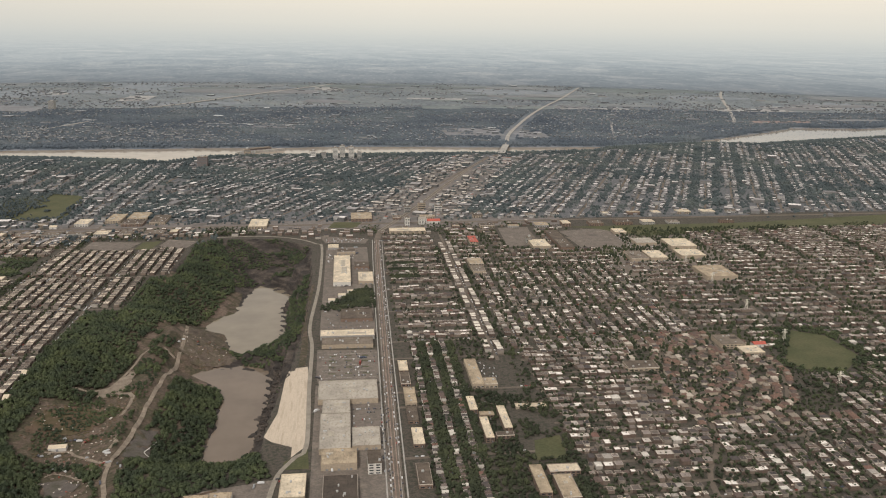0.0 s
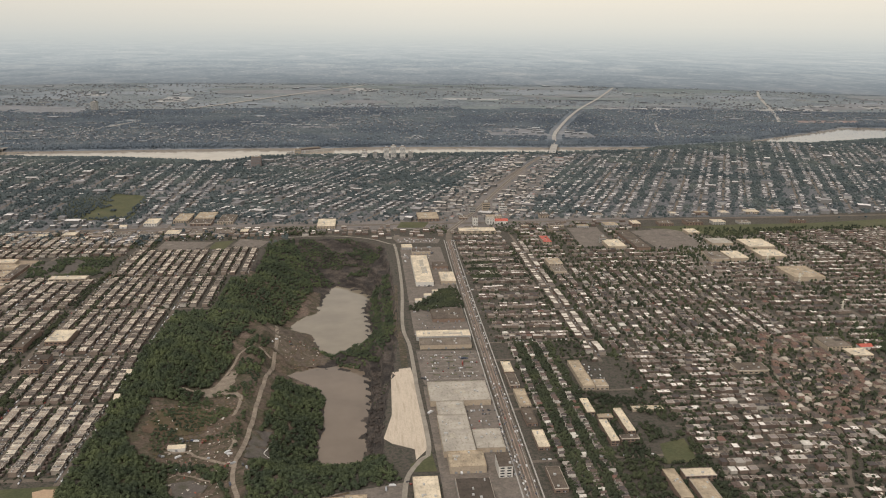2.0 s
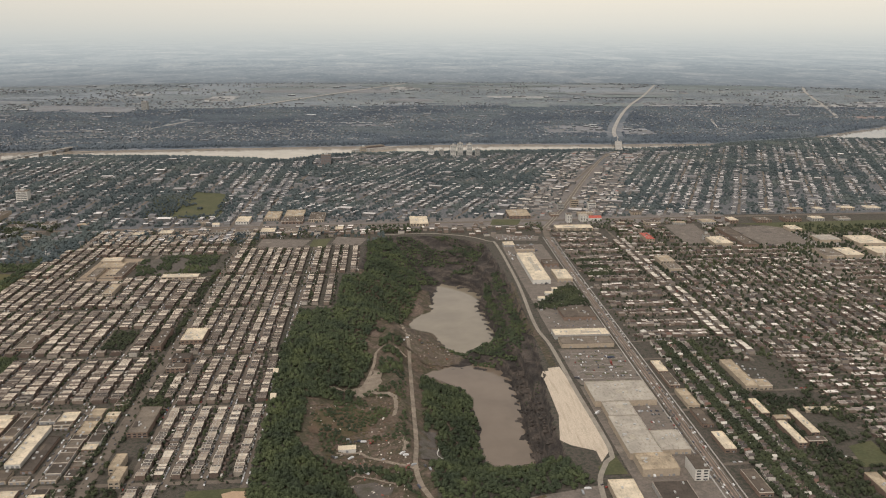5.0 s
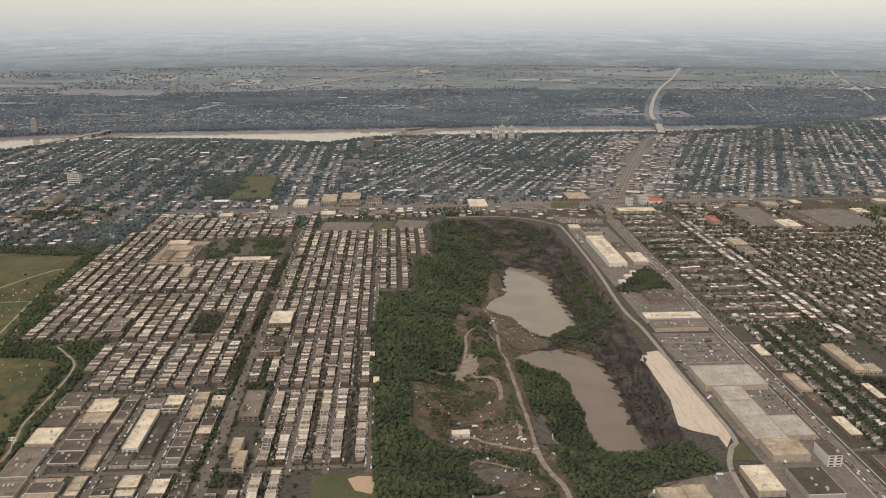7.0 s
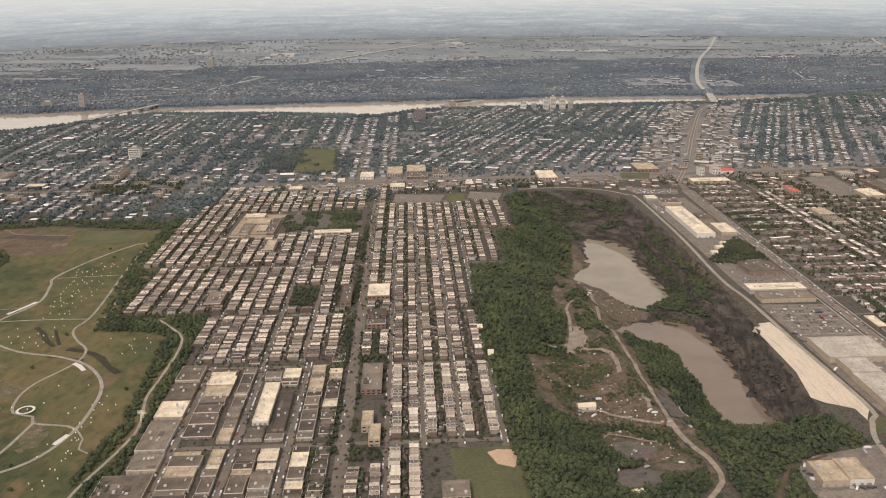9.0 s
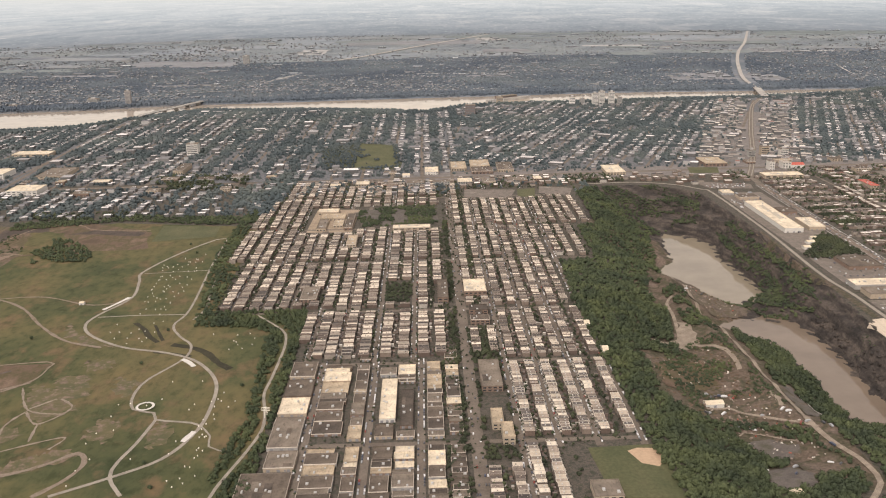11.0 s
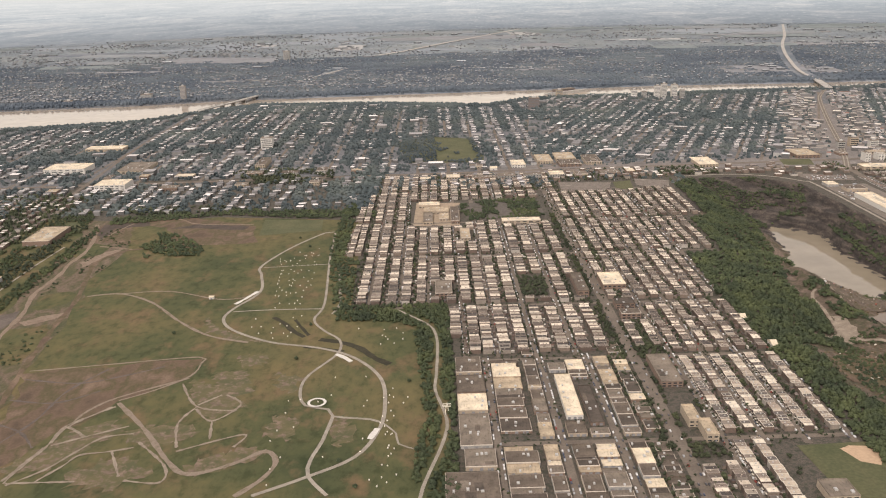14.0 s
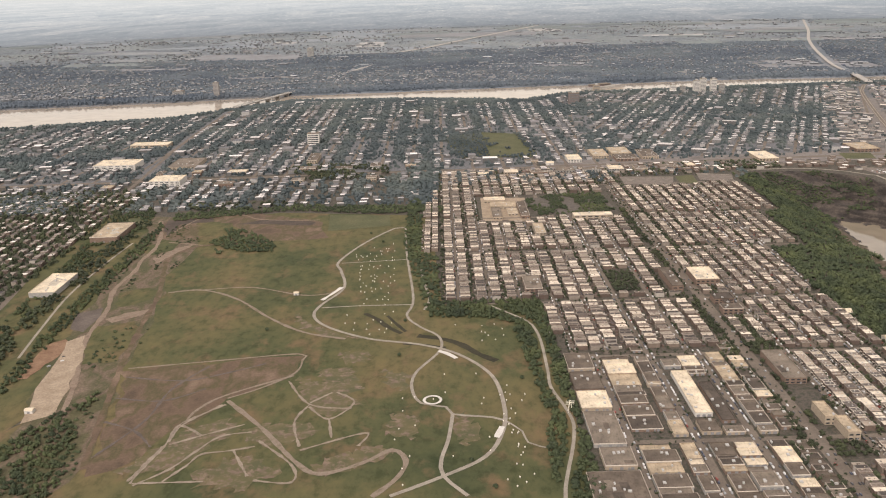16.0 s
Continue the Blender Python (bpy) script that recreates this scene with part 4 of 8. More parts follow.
setting(ribbon("dirt_road", [(-133, 430), (-130, 450), (-120, 467), (-112, 477), (-103, 482), (-85, 490)], 2.2, soil_mat, 0.3, ragged=0.2, step=4.0), "brown dirt road behind a factory", "track")
setting(ribbon("plastic_tubing", [(-139, 606), (-143, 590), (-144, 577), (-146, 562), (-140, 558)], 0.7, pale_wall, 0.8, step=3.0), "pale plastic tubing along the clearing's edge", "pipe")
setting(sheet("lawn", [(-30, 540), (-28, 512), (-46, 512), (-45, 522), (-38, 530)], lawn_mat, 0.25, cell=10), "rough grass wedge below the gravel yard", "lawn")
setting(sheet("car_park", [(-73, 494), (-50, 500), (-52, 430), (-112, 430), (-108, 476), (-100, 488)], lot_mat, 0.2, cell=40), "brown asphalt yard round a factory", "car park")

# yards and lawns where the avenue meets the arterial road
for poly, m, words in (
        ([(-275, 1143), (-251, 1150), (-257, 1103), (-278, 1106)], lawn_mat, "small green lawn by the quarry road"),
        ([(-343, 1151), (-277, 1143), (-289, 1098), (-345, 1113)], lot_mat, "asphalt yard by the quarry road"),
        ([(-244, 1159), (-203, 1144), (-213, 1107), (-250, 1122)], lot_mat, "full car park by the quarry road"),
        ([(-20, 1252), (22, 1248), (12, 1212), (-28, 1214)], lawn_mat, "green lawn before a church"),
        ([(-40, 1166), (30, 1144), (24, 1118), (-30, 1124)], lot_mat, "asphalt yard beside the avenue"),
        ([(222, 1200), (268, 1204), (255, 1097), (216, 1086)], lot_mat, "brown asphalt yard of a store"),
        ([(155, 1455), (232, 1475), (214, 1300), (142, 1292)], lot_mat, "wide lots beside the avenue"),
        ([(306, 1175), (382, 1190), (420, 1120), (330, 1080)], lot_mat, "asphalt yards of warehouses"),
        ([(-747, 1236), (-723, 1250), (-709, 1199), (-732, 1195)], lawn_mat, "green lawn among houses"),
        ([(-478, 1046), (-438, 1068), (-383, 1072), (-379, 991), (-404, 983), (-464, 983)], worn_mat, "trodden schoolyard under trees")):
    setting(sheet("lawn" if m is lawn_mat else "car_park", poly, m, 0.28, cell=60), words, "lawn" if m is lawn_mat else "car park")

# fields and yards of the far plain
FAR_FIELDS = []
fr = random.Random(21)
# dry, green, pale and ploughed tints carry the blue of distance haze
tints = [plain("hazed_dry_field", (0.200, 0.214, 0.226), 0.9, 0.01, 0.16), plain("hazed_green_field", (0.158, 0.184, 0.188), 0.9, 0.01, 0.16), plain("pale_yard", (0.33, 0.328, 0.322), 0.9, 0.02, 0.2), plain("hazed_ploughed_field", (0.188, 0.193, 0.206), 0.9, 0.01, 0.16), plain("red_earth", (0.25, 0.19, 0.175), 0.9, 0.02, 0.18)]
WORDS = ("dry field on the far plain, blued by haze", "green field on the far plain, blued by haze", "pale yard of a far industrial park", "ploughed field on the far plain, blued by haze", "reddish bare earth on the far plain")
# middle, half width, half depth, slant and cover of the fields that stand out
FAR_PLACES = [(-1900, 4430, 420, 130, -0.17, 0), (-1230, 3105, 215, 118, -0.15, 3), (-1700, 3420, 190, 60, -0.16, 0), (-830, 3540, 52, 130, -0.16, 2), (-1205, 3775, 50, 70, -0.15, 2), (-797, 2650, 24, 110, -0.13, 0), (-1010, 2420, 120, 18, -0.1, 3), (385, 3570, 130, 42, -0.17, 2), (-85, 4150, 55, 130, -0.17, 0), (355, 2400, 86, 92, -0.13, 3), (520, 2345, 48, 85, -0.13, 3), (700, 3205, 120, 42, -0.16, 2), (950, 3130, 150, 40, -0.16, 2), (1130, 3260, 110, 44, -0.16, 0), (1540, 3080, 150, 60, 0.0, 2), (1800, 3190, 170, 55, 0.0, 2), (1440, 2660, 105, 36, 0.0, 4), (1720, 2720, 120, 30, 0.0, 3), (-245, 2530, 95, 30, -0.13, 3), (-260, 2600, 150, 12, -0.13, 2), (-430, 3960, 300, 120, -0.1, 3), (-70, 4130, 70, 110, -0.05, 2), (-1480, 2760, 160, 26, -0.13, 3), (-600, 4380, 240, 60, -0.1, 0), (1500, 4100, 330, 130, -0.1, 1), (800, 4250, 260, 80, -0.15, 0), (2350, 3700, 260, 70, 0.0, 0), (300, 4440, 240, 50, -0.1, 1)]
for k in range(26):
    y = fr.uniform(2950, 4450)
    FAR_PLACES.append((fr.uniform(-0.62, 0.68) * y - 100, y, fr.uniform(60, 200), fr.uniform(25, 80), fr.uniform(-0.2, 0.05), fr.choice((0, 1, 1, 3, 3))))
for k, (x, y, a, b, c, m) in enumerate(FAR_PLACES):
    poly = [(x - a, y - b - c * a), (x + a * fr.uniform(0.8, 1.05), y - b + c * a), (x + a * fr.uniform(0.8, 1.1), y + b * fr.uniform(0.7, 1.1) + c * a), (x - a * fr.uniform(0.8, 1.1), y + b - c * a)]
    if min(q[1] - float(np.interp(q[0], [p[0] for p in RIVER_FAR], [p[1] for p in RIVER_FAR])) for q in poly) < 60:
        continue
    poly = rough_edge(poly, 26, 5)
    FAR_FIELDS.append(poly)
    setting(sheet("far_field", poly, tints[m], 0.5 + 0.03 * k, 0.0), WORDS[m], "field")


def in_field(x, y):
    hit = np.zeros(len(x), bool)
    for poly in FAR_FIELDS:
        hit |= inside(x, y, poly)
    return hit

# ---- streets ----
WEST_STREETS = [-557, -532, -508, -481, -459, -432.5, -404.5]
LOW_STREETS = [-468, -431, -399]
# middle lines of the western house rows that stand closer than one street apart
WEST_ROWS = [(-487, 668, 735), (-474, 640, 735), (-489, 738, 1200), (-477, 738, 1200), (-465, 640, 1200), (-453.3, 640, 1200), (-440.5, 640, 1200), (-425, 640, 1200), (-412, 640, 1200), (-397.5, 640, 1200), (-384.5, 640, 1200)]
MID_STREETS = [-340, -318, -295, -269]
CROSS = [434, 520, 630, 731, 860, 976, 1112]


def street(x0, y0, x1, y1, wide, name="street", label="grey asphalt side street", mat=asphalt_mat, lift=0.18):
    return setting(ribbon(name, [(x0, y0), (x1, y1)], wide, mat, lift, step=400, flat=0.0), label, "street")


for x in WEST_STREETS:
    street(x, 735 if x < -490 else 634, x, 1215, 4.6)
for x in LOW_STREETS:
    street(x, 300, x, 634, 4.8)
street(-366, 300, -366, 1215, 8.0, "boulevard", "wide asphalt boulevard with a planted median", lift=0.24)
for x in MID_STREETS:
    street(x, 512 if x > -330 else 300, x, 1120, 4.4)
for y in CROSS:
    x0 = -565 if y > 700 else -490
    x1 = -268 if y > 500 else -305
    street(x0, y, x1 if y < 800 else -235, y, 4.2, lift=0.21)
setting(ribbon("west_road", WEST_ROAD, 5.2, asphalt_mat, 0.3, flat=0.0, step=40), "straight road leading to the river bridge", "street")
street(-3000, 1130, 3000, 1345, 9.0, "main_road", "busy arterial road across the town", lift=0.26)
setting(ribbon("avenue", [(26, 300), (29, 480), (36, 930), (41, 1138), (47, 1190), (100, 1320), (190, 1568), (300, 1850), (369, 1968)], 9.0, asphalt_mat, 0.3, flat=0.0, step=60), "wide avenue with worn asphalt lanes", "street")
for dx, wide in ((-1.1, 0.9), (1.4, 0.7), (3.0, 0.35), (-3.1, 0.35)):
    setting(ribbon("avenue_median", [(26 + dx, 300), (29 + dx, 480), (36 + dx, 930), (41 + dx, 1138)], wide, lane_mat if wide > 0.5 else concrete_mat, 0.42, flat=0.0, step=60), "worn red-brown and pale lane of the avenue", "median")
for dx in (-6.5, 6.5):
    setting(ribbon("pavement", [(26 + dx, 300), (29 + dx, 480), (36 + dx, 930), (41 + dx, 1138)], 1.0, concrete_mat, 0.34, flat=0.0, step=60), "pale concrete pavement beside the avenue", "pavement")
for dx in (-2.6, 2.6):
    setting(ribbon("avenue_lane", [(46 + dx, 1190), (100 + dx, 1320), (190 + dx, 1568), (300 + dx, 1850), (366 + dx, 1958)], 1.5, path_mat, 0.44, flat=0.0, step=60), "pale worn lane of the northern avenue", "lane")
for x, lo, hi in ((65.5, 300, 742), (79, 300, 742), (92, 300, 742), (131.5, 690, 1210), (118, 742, 1100)):
    street(x, lo, x, hi, 3.4)
E_CROSS = [448, 520, 600, 628, 700, 742, 830, 905, 985, 1060, 1130]
EAST_ROWS = list(range(750, 1196, 15))
EAST_LANES = list(range(158, 330, 24))
for y in E_CROSS:
    street(36, y, 420 if y > 720 else 330, y + 8, 3.4, lift=0.24)
for y in EAST_ROWS[::2]:
    street(46, y + 7.5, 118, y + 7.5, 2.6, lift=0.2)
for x in EAST_LANES:
    street(x, 690, x, 1000, 3.4, lift=0.2)
for x in range(278, 520, 23):
    street(x, 300, x + 8, 570, 3.6)
for y in range(440, 690, 31):
    street(152, y, 256, y + 3, 3.2, lift=0.2)
for x in (258, 340, 430, 540):
    street(x, 690, x + 6, 1190, 4.2, lift=0.27)
CURVES = ([(226, 300), (232, 458), (258, 515), (270, 556), (263, 600), (266, 650), (278, 681), (309, 736), (345, 745)], [(263, 590), (300, 600), (330, 630), (345, 680), (340, 720)], [(270, 556), (310, 562), (350, 590), (370, 640), (372, 690)])
for run in CURVES:
    setting(ribbon("curved_street", run, 4.0, asphalt_mat, 0.3, flat=0.0), "curved residential street", "street")

# ---- rows of houses ----
BLOCKED = []


def block(x0, x1, y0, y1, pad=1.0):
    BLOCKED.append((x0 - pad, x1 + pad, y0 - pad, y1 + pad))


# large buildings: x0, x1, y0, y1, height, roof, wall, kind, label
BIG = [
    (-17, 3, 923, 1039, 5.5, white_roof, pale_wall, "warehouse", "long white-roofed warehouse beside the avenue"),
    (12, 29, 929, 966, 4.5, white_roof, tan_wall, "warehouse", "white flat-roofed workshop beside the avenue"),
    (-27, 24, 752, 769, 4.5, white_roof, grey_wall, "warehouse", "white-roofed industrial hall among houses"),
    (-25, 22, 730, 747, 4.5, grey_roof, tan_wall, "warehouse", "grey-roofed industrial hall with a column of windows"),
    (-25, 22, 610, 646, 5.0, pale_roof, tan_wall, "factory", "large factory with patched grey roof"),
    (-21, 0, 586, 609, 5.0, pale_roof, tan_wall, "factory", "grey-roofed factory wing among houses"),
    (-22, 0, 530, 585, 5.0, pale_roof, tan_wall, "factory", "long grey-roofed factory hall"),
    (1, 21, 535, 563, 4.0, pale_roof, tan_wall, "factory", "low grey factory hall among houses"),
    (-20, 4, 508, 529, 5.5, cream_roof, tan_wall, "factory", "cream-roofed factory hall among houses"),
    (11, 20, 501, 519, 8.5, tan_roof, pale_wall, "office_block", "pale four-storey office block with window bands"),
    (-45, -29, 471, 499, 4.5, white_roof, tan_wall, "warehouse", "white-roofed warehouse with square skylights"),
    (-18, 4, 466, 496, 4.0, dark_roof, grey_wall, "warehouse", "black tar-roofed warehouse among houses"),
    (-14, 10, 1062, 1078, 4.0, tan_roof, tan_wall, "warehouse", "tan-roofed workshop among houses"),
    (-26, -12, 1088, 1104, 3.5, white_roof, grey_wall, "warehouse", "small white-roofed workshop among houses"),
    (8, 26, 992, 1012, 4.0, tan_roof, brick_wall, "warehouse", "brown flat-roofed workshop among houses"),
    (100, 110, 632, 686, 5.5, cream_roof, tan_wall, "school", "cream flat-roofed school wing"),
    (110.5, 121, 631, 645, 5.5, cream_roof, tan_wall, "school", "cream flat-roofed school hall"),
    (91, 97, 584, 608, 6.0, white_roof, brick_wall, "apartment_block", "white-roofed brick apartment slab"),
    (96, 102, 538, 571, 6.0, white_roof, brick_wall, "apartment_block", "white-roofed brick apartment slab"),
    (112, 118, 552, 589, 6.0, white_roof, brick_wall, "apartment_block", "white-roofed brick apartment slab"),
    (97, 108, 574, 580, 6.0, cream_roof, brick_wall, "apartment_block", "cream-roofed brick apartment block"),
    (104, 117, 540, 546, 6.0, tan_roof, brick_wall, "apartment_block", "brown brick apartment block among houses"),
    (118, 126, 462, 497, 6.0, cream_roof, brick_wall, "apartment_block", "cream-roofed apartment block among houses"),
    (130, 151, 487, 497, 6.0, white_roof, brick_wall, "apartment_block", "white-roofed apartment block among houses"),
    (131, 143, 455, 484, 6.0, cream_roof, brick_wall, "apartment_block", "cream-roofed apartment block among houses"),
    (128, 152, 590, 596, 3.0, white_roof, tan_wall, "warehouse", "narrow white-roofed hall among houses"),
    (42, 50, 668, 690, 4.0, white_roof, brick_wall, "shop_row", "white-roofed row of shops"),
    (42, 50, 640, 664, 4.0, tan_roof, brick_wall, "shop_row", "brown brick row of shops"),
    (43, 52, 602, 632, 4.5, cream_roof, tan_wall, "shop_row", "cream-roofed row of shops"),
    (43, 51, 572, 598, 4.0, tan_roof, brick_wall, "shop_row", "brown row of shops among houses"),
    (44, 52, 535, 560, 4.5, white_roof, brick_wall, "shop_row", "white-roofed shop building among houses"),
    (43, 52, 480, 508, 4.5, tan_roof, brick_wall, "shop_row", "flat-roofed shop row by the avenue"),
    (-425, -415, 546, 600, 4.5, white_roof, pale_wall, "warehouse", "long bright white-roofed warehouse"),
    (-412, -404, 538, 585, 3.6, dark_roof, brick_wall, "warehouse", "long black-roofed workshop among houses"),
    (-489, -471, 556, 577, 4.0, white_roof, tan_wall, "warehouse", "square white-roofed workshop among houses"),
    (-489, -472, 608, 631, 4.0, tan_roof, tan_wall, "warehouse", "tan-roofed workshop among houses"),
    (-487, -470, 494, 512, 4.0, grey_roof, tan_wall, "warehouse", "grey-roofed workshop among houses"),
    (-489, -471, 580, 604, 3.6, tan_roof, brick_wall, "warehouse", "dark tan-roofed workshop among houses"),
    (-489, -471, 516, 552, 3.6, grey_roof, grey_wall, "warehouse", "grey-roofed repair shop among houses"),
    (-498, -470, 455, 489, 4.0, tan_roof, brick_wall, "warehouse", "broad brown-roofed garage among houses"),
    (-359, -345, 583, 624, 4.5, grey_roof, brick_wall, "school", "grey flat-roofed hall among trees"),
    (-356, -349, 533, 551, 5.5, cream_roof, tan_wall, "apartment_block", "cream-roofed block among trees"),
    (-351, -344, 516, 534, 5.5, cream_roof, tan_wall, "apartment_block", "cream-roofed block among trees"),
    (-362, -343, 758, 788, 6.0, white_roof, brick_wall, "school", "white-roofed brick school among houses"),
    (-385, -376, 745, 790, 6.0, tan_roof, brick_wall, "apartment_block", "brown brick apartment slab among houses"),
    (-514, -486, 1014, 1032, 3.6, cream_roof, tan_wall, "school", "low cream-roofed school wing in a pale yard"),
    (-514, -504, 972, 1010, 3.6, grey_roof, tan_wall, "school", "low grey-roofed school wing in a pale yard"),
    (-497, -486, 985, 1008, 3.0, cream_roof, tan_wall, "school", "low cream-roofed school hall in a pale yard"),
    (-520, -496, 1040, 1054, 4.0, white_roof, tan_wall, "school", "white-roofed school wing in a pale yard"),
    (-484, -475, 972, 1030, 4.0, tan_roof, brick_wall, "school", "brown-roofed school wing in a pale yard"),
    (-360, -345, 717, 729, 5.0, dark_roof, brick_wall, "apartment_block", "dark-roofed brick courtyard block among trees"),
    (-360, -345, 696, 706, 5.0, tan_roof, brick_wall, "apartment_block", "brown-roofed brick courtyard block among trees"),
    (-355, -350, 707.5, 715.5, 5.0, dark_roof, brick_wall, "apartment_block", "narrow dark-roofed wing between two blocks"),
    (-430, -389, 962, 975, 5.0, white_roof, tan_wall, "school", "long white-roofed school wing"),
    (-502, -488, 752, 783, 4.5, grey_roof, brick_wall, "school", "grey-roofed square school among houses"),
    (-476, -466, 905, 940, 5.0, cream_roof, tan_wall, "church", "cream-roofed parish hall among houses"),
    (-309, -294, 456, 471, 4.5, grey_roof, tan_wall, "arena", "grey-roofed clubhouse by the ball field"),
    (-925, -897, 930, 984, 6.0, cream_roof, brick_wall, "warehouse", "huge cream-roofed hall beside the earthworks"),
    (-916, -894, 776, 824, 5.0, white_roof, grey_wall, "warehouse", "white-roofed hall beside the road"),
    (-1056, -998, 1279, 1318, 8.0, white_roof, pale_wall, "hospital", "large white institutional block among trees"),
    (-943, -903, 1170, 1203, 8.0, white_roof, pale_wall, "college", "white college building with window bands"),
    (-950, -910, 1270, 1330, 5.0, grey_roof, tan_wall, "college", "grey flat-roofed college hall among trees"),
    (-1060, -1000, 1440, 1466, 6.0, white_roof, tan_wall, "college", "long pale flat-roofed hall among trees"),
    (-756, -742, 1278, 1330, 7.0, tan_roof, tan_wall, "college", "tan parish building among northern houses"),
    (436, 472, 1060, 1102, 5.0, white_roof, tan_wall, "warehouse", "white-roofed warehouse in wide yards"),
    (431, 464, 1012, 1044, 5.0, white_roof, tan_wall, "warehouse", "white-roofed warehouse in wide yards"),
    (387, 410, 1004, 1040, 5.0, white_roof, tan_wall, "warehouse", "white-roofed warehouse in wide yards"),
    (361, 383, 1002, 1040, 5.0, grey_roof, tan_wall, "warehouse", "grey-roofed warehouse in wide yards"),
    (424, 462, 915, 962, 5.5, cream_roof, tan_wall, "warehouse", "cream-roofed warehouse in wide yards"),
    (345, 368, 700, 725, 5.0, grey_roof, tan_wall, "arena", "grey-roofed sports hall among houses"),
    (358, 378, 682, 699, 4.5, white_roof, tan_wall, "arena", "white-roofed sports hall among houses"),
    (240, 268, 655, 672, 4.5, tan_roof, tan_wall, "school", "tan-roofed school among houses"),
    (220, 250, 1075, 1100, 4.5, white_roof, tan_wall, "warehouse", "white-roofed warehouse in wide yards"),
    (160, 190, 1090, 1120, 4.5, tan_roof, tan_wall, "warehouse", "tan-roofed warehouse in wide yards"),
    (150, 165, 960, 985, 4.5, grey_roof, tan_wall, "warehouse", "grey-roofed workshop among houses"),
]
BIG += [
    (284, 303, 1064, 1164, 5.0, tan_roof, brick_wall, "warehouse", "very long brown-roofed warehouse in wide yards"),
    (248, 272, 1072, 1110, 5.0, white_roof, tan_wall, "warehouse", "white-roofed warehouse in wide yards"),
    (167, 178, 1103, 1137, 4.5, red_roof, tan_wall, "store", "red-roofed restaurant beside the arterial road"),
    (150, 168, 993, 1020, 4.5, cream_roof, tan_wall, "store", "cream-roofed store among houses"),
    (385, 402, 1146, 1169, 4.5, white_roof, tan_wall, "warehouse", "white-roofed warehouse by the power line"),
    (395, 424, 1083, 1111, 4.5, pale_roof, tan_wall, "warehouse", "pale-roofed warehouse in wide yards"),
    (86, 93, 1222, 1236, 12.0, grey_roof, pale_wall, "apartment_tower", "pale apartment tower beside the avenue"),
    (107, 119, 1229, 1243, 9.0, pale_roof, pale_wall, "apartment_tower", "pale mid-rise block beside the avenue"),
    (6, 38, 1254, 1298, 5.0, cream_roof, brick_wall, "church", "brick church hall behind a lawn"),
    (60, 112, 1172, 1192, 4.5, white_roof, tan_wall, "store", "long white-roofed row of stores"),
    (-143, -117, 1214, 1262, 4.5, white_roof, tan_wall, "store", "square white-roofed store beside houses"),
    (-394, -375, 1242, 1274, 5.0, white_roof, pale_wall, "store", "bright white-roofed market hall"),
    (-356, -334, 1262, 1310, 4.5, cream_roof, tan_wall, "store", "cream-roofed store in a yard"),
    (-328, -298, 1240, 1268, 4.5, tan_roof, brick_wall, "store", "tan-roofed store in a yard"),
    (-328, -300, 1276, 1320, 4.5, cream_roof, tan_wall, "store", "cream-roofed store in a yard"),
    (-290, -268, 1250, 1300, 4.5, tan_roof, tan_wall, "store", "tan-roofed store in a yard"),
    (-103, -88, 458, 478, 4.5, cream_roof, tan_wall, "factory", "low cream-roofed factory hall behind a wood"),
    (-87.5, -74, 459, 480, 4.5, cream_roof, pale_wall, "factory", "cream-roofed factory wing behind a wood"),
    (-8, 24, 802, 832, 4.0, tan_roof, brick_wall, "warehouse", "brown flat-roofed workshop beside the avenue"),
]
BIG = [b for b in BIG if b[:4] not in ((220, 250, 1075, 1100), (160, 190, 1090, 1120), (387, 410, 1004, 1040), (-25, 22, 730, 747))] + [(387, 410, 1004, 1040, 5.0, white_roof, tan_wall, "warehouse", "white-roofed warehouse in wide yards"), (-25, 22, 730, 747, 4.5, grey_roof, tan_wall, "warehouse", "grey-roofed industrial hall with a column of windows")]
shop_rng = random.Random(77)
for x in list(range(-520, -220, 34)) + list(range(70, 640, 42)) + list(range(-1000, -600, 48)):
    for y in (1192 + 0.036 * x, 1262 + 0.036 * x):
        if shop_rng.random() < 0.8:
            w, d, q = shop_rng.uniform(8, 26), shop_rng.uniform(8, 22), shop_rng.choice(((white_roof, "white"), (cream_roof, "cream"), (tan_roof, "tan"), (grey_roof, "grey")))
            if any(x < c[1] + 2 and x + w > c[0] - 2 and y < c[3] + 2 and y + d > c[2] - 2 for c in BIG):
                continue
            BIG.append((x, x + w, y, y + d, shop_rng.uniform(3.5, 5.5), q[0], shop_rng.choice((tan_wall, brick_wall, grey_wall)), "store", f"flat {q[1]}-roofed store beside the arterial road"))
for b in BIG:
    block(*b[:4])
block(-527, -470, 960, 1066)
block(-362, -343, 495, 640)
block(-362, -343, 690, 735)
block(-430, -405, 745, 800)
block(-310, -258, 430, 512)
block(122, 156, 505, 600)
block(-480, -376, 976, 1072)
block(216, 270, 1086, 1204)
block(306, 382, 1080, 1185)
block(-345, -250, 1100, 1150)
block(-246, -203, 1110, 1155)
block(-28, 22, 1212, 1252)


def is_free(x, y, w, d):
    ok = np.ones(len(x), bool)
    for x0, x1, y0, y1 in BLOCKED:
        ok &= ~((x + w / 2 > x0) & (x - w / 2 < x1) & (y + d / 2 > y0) & (y - d / 2 < y1))
    return ok


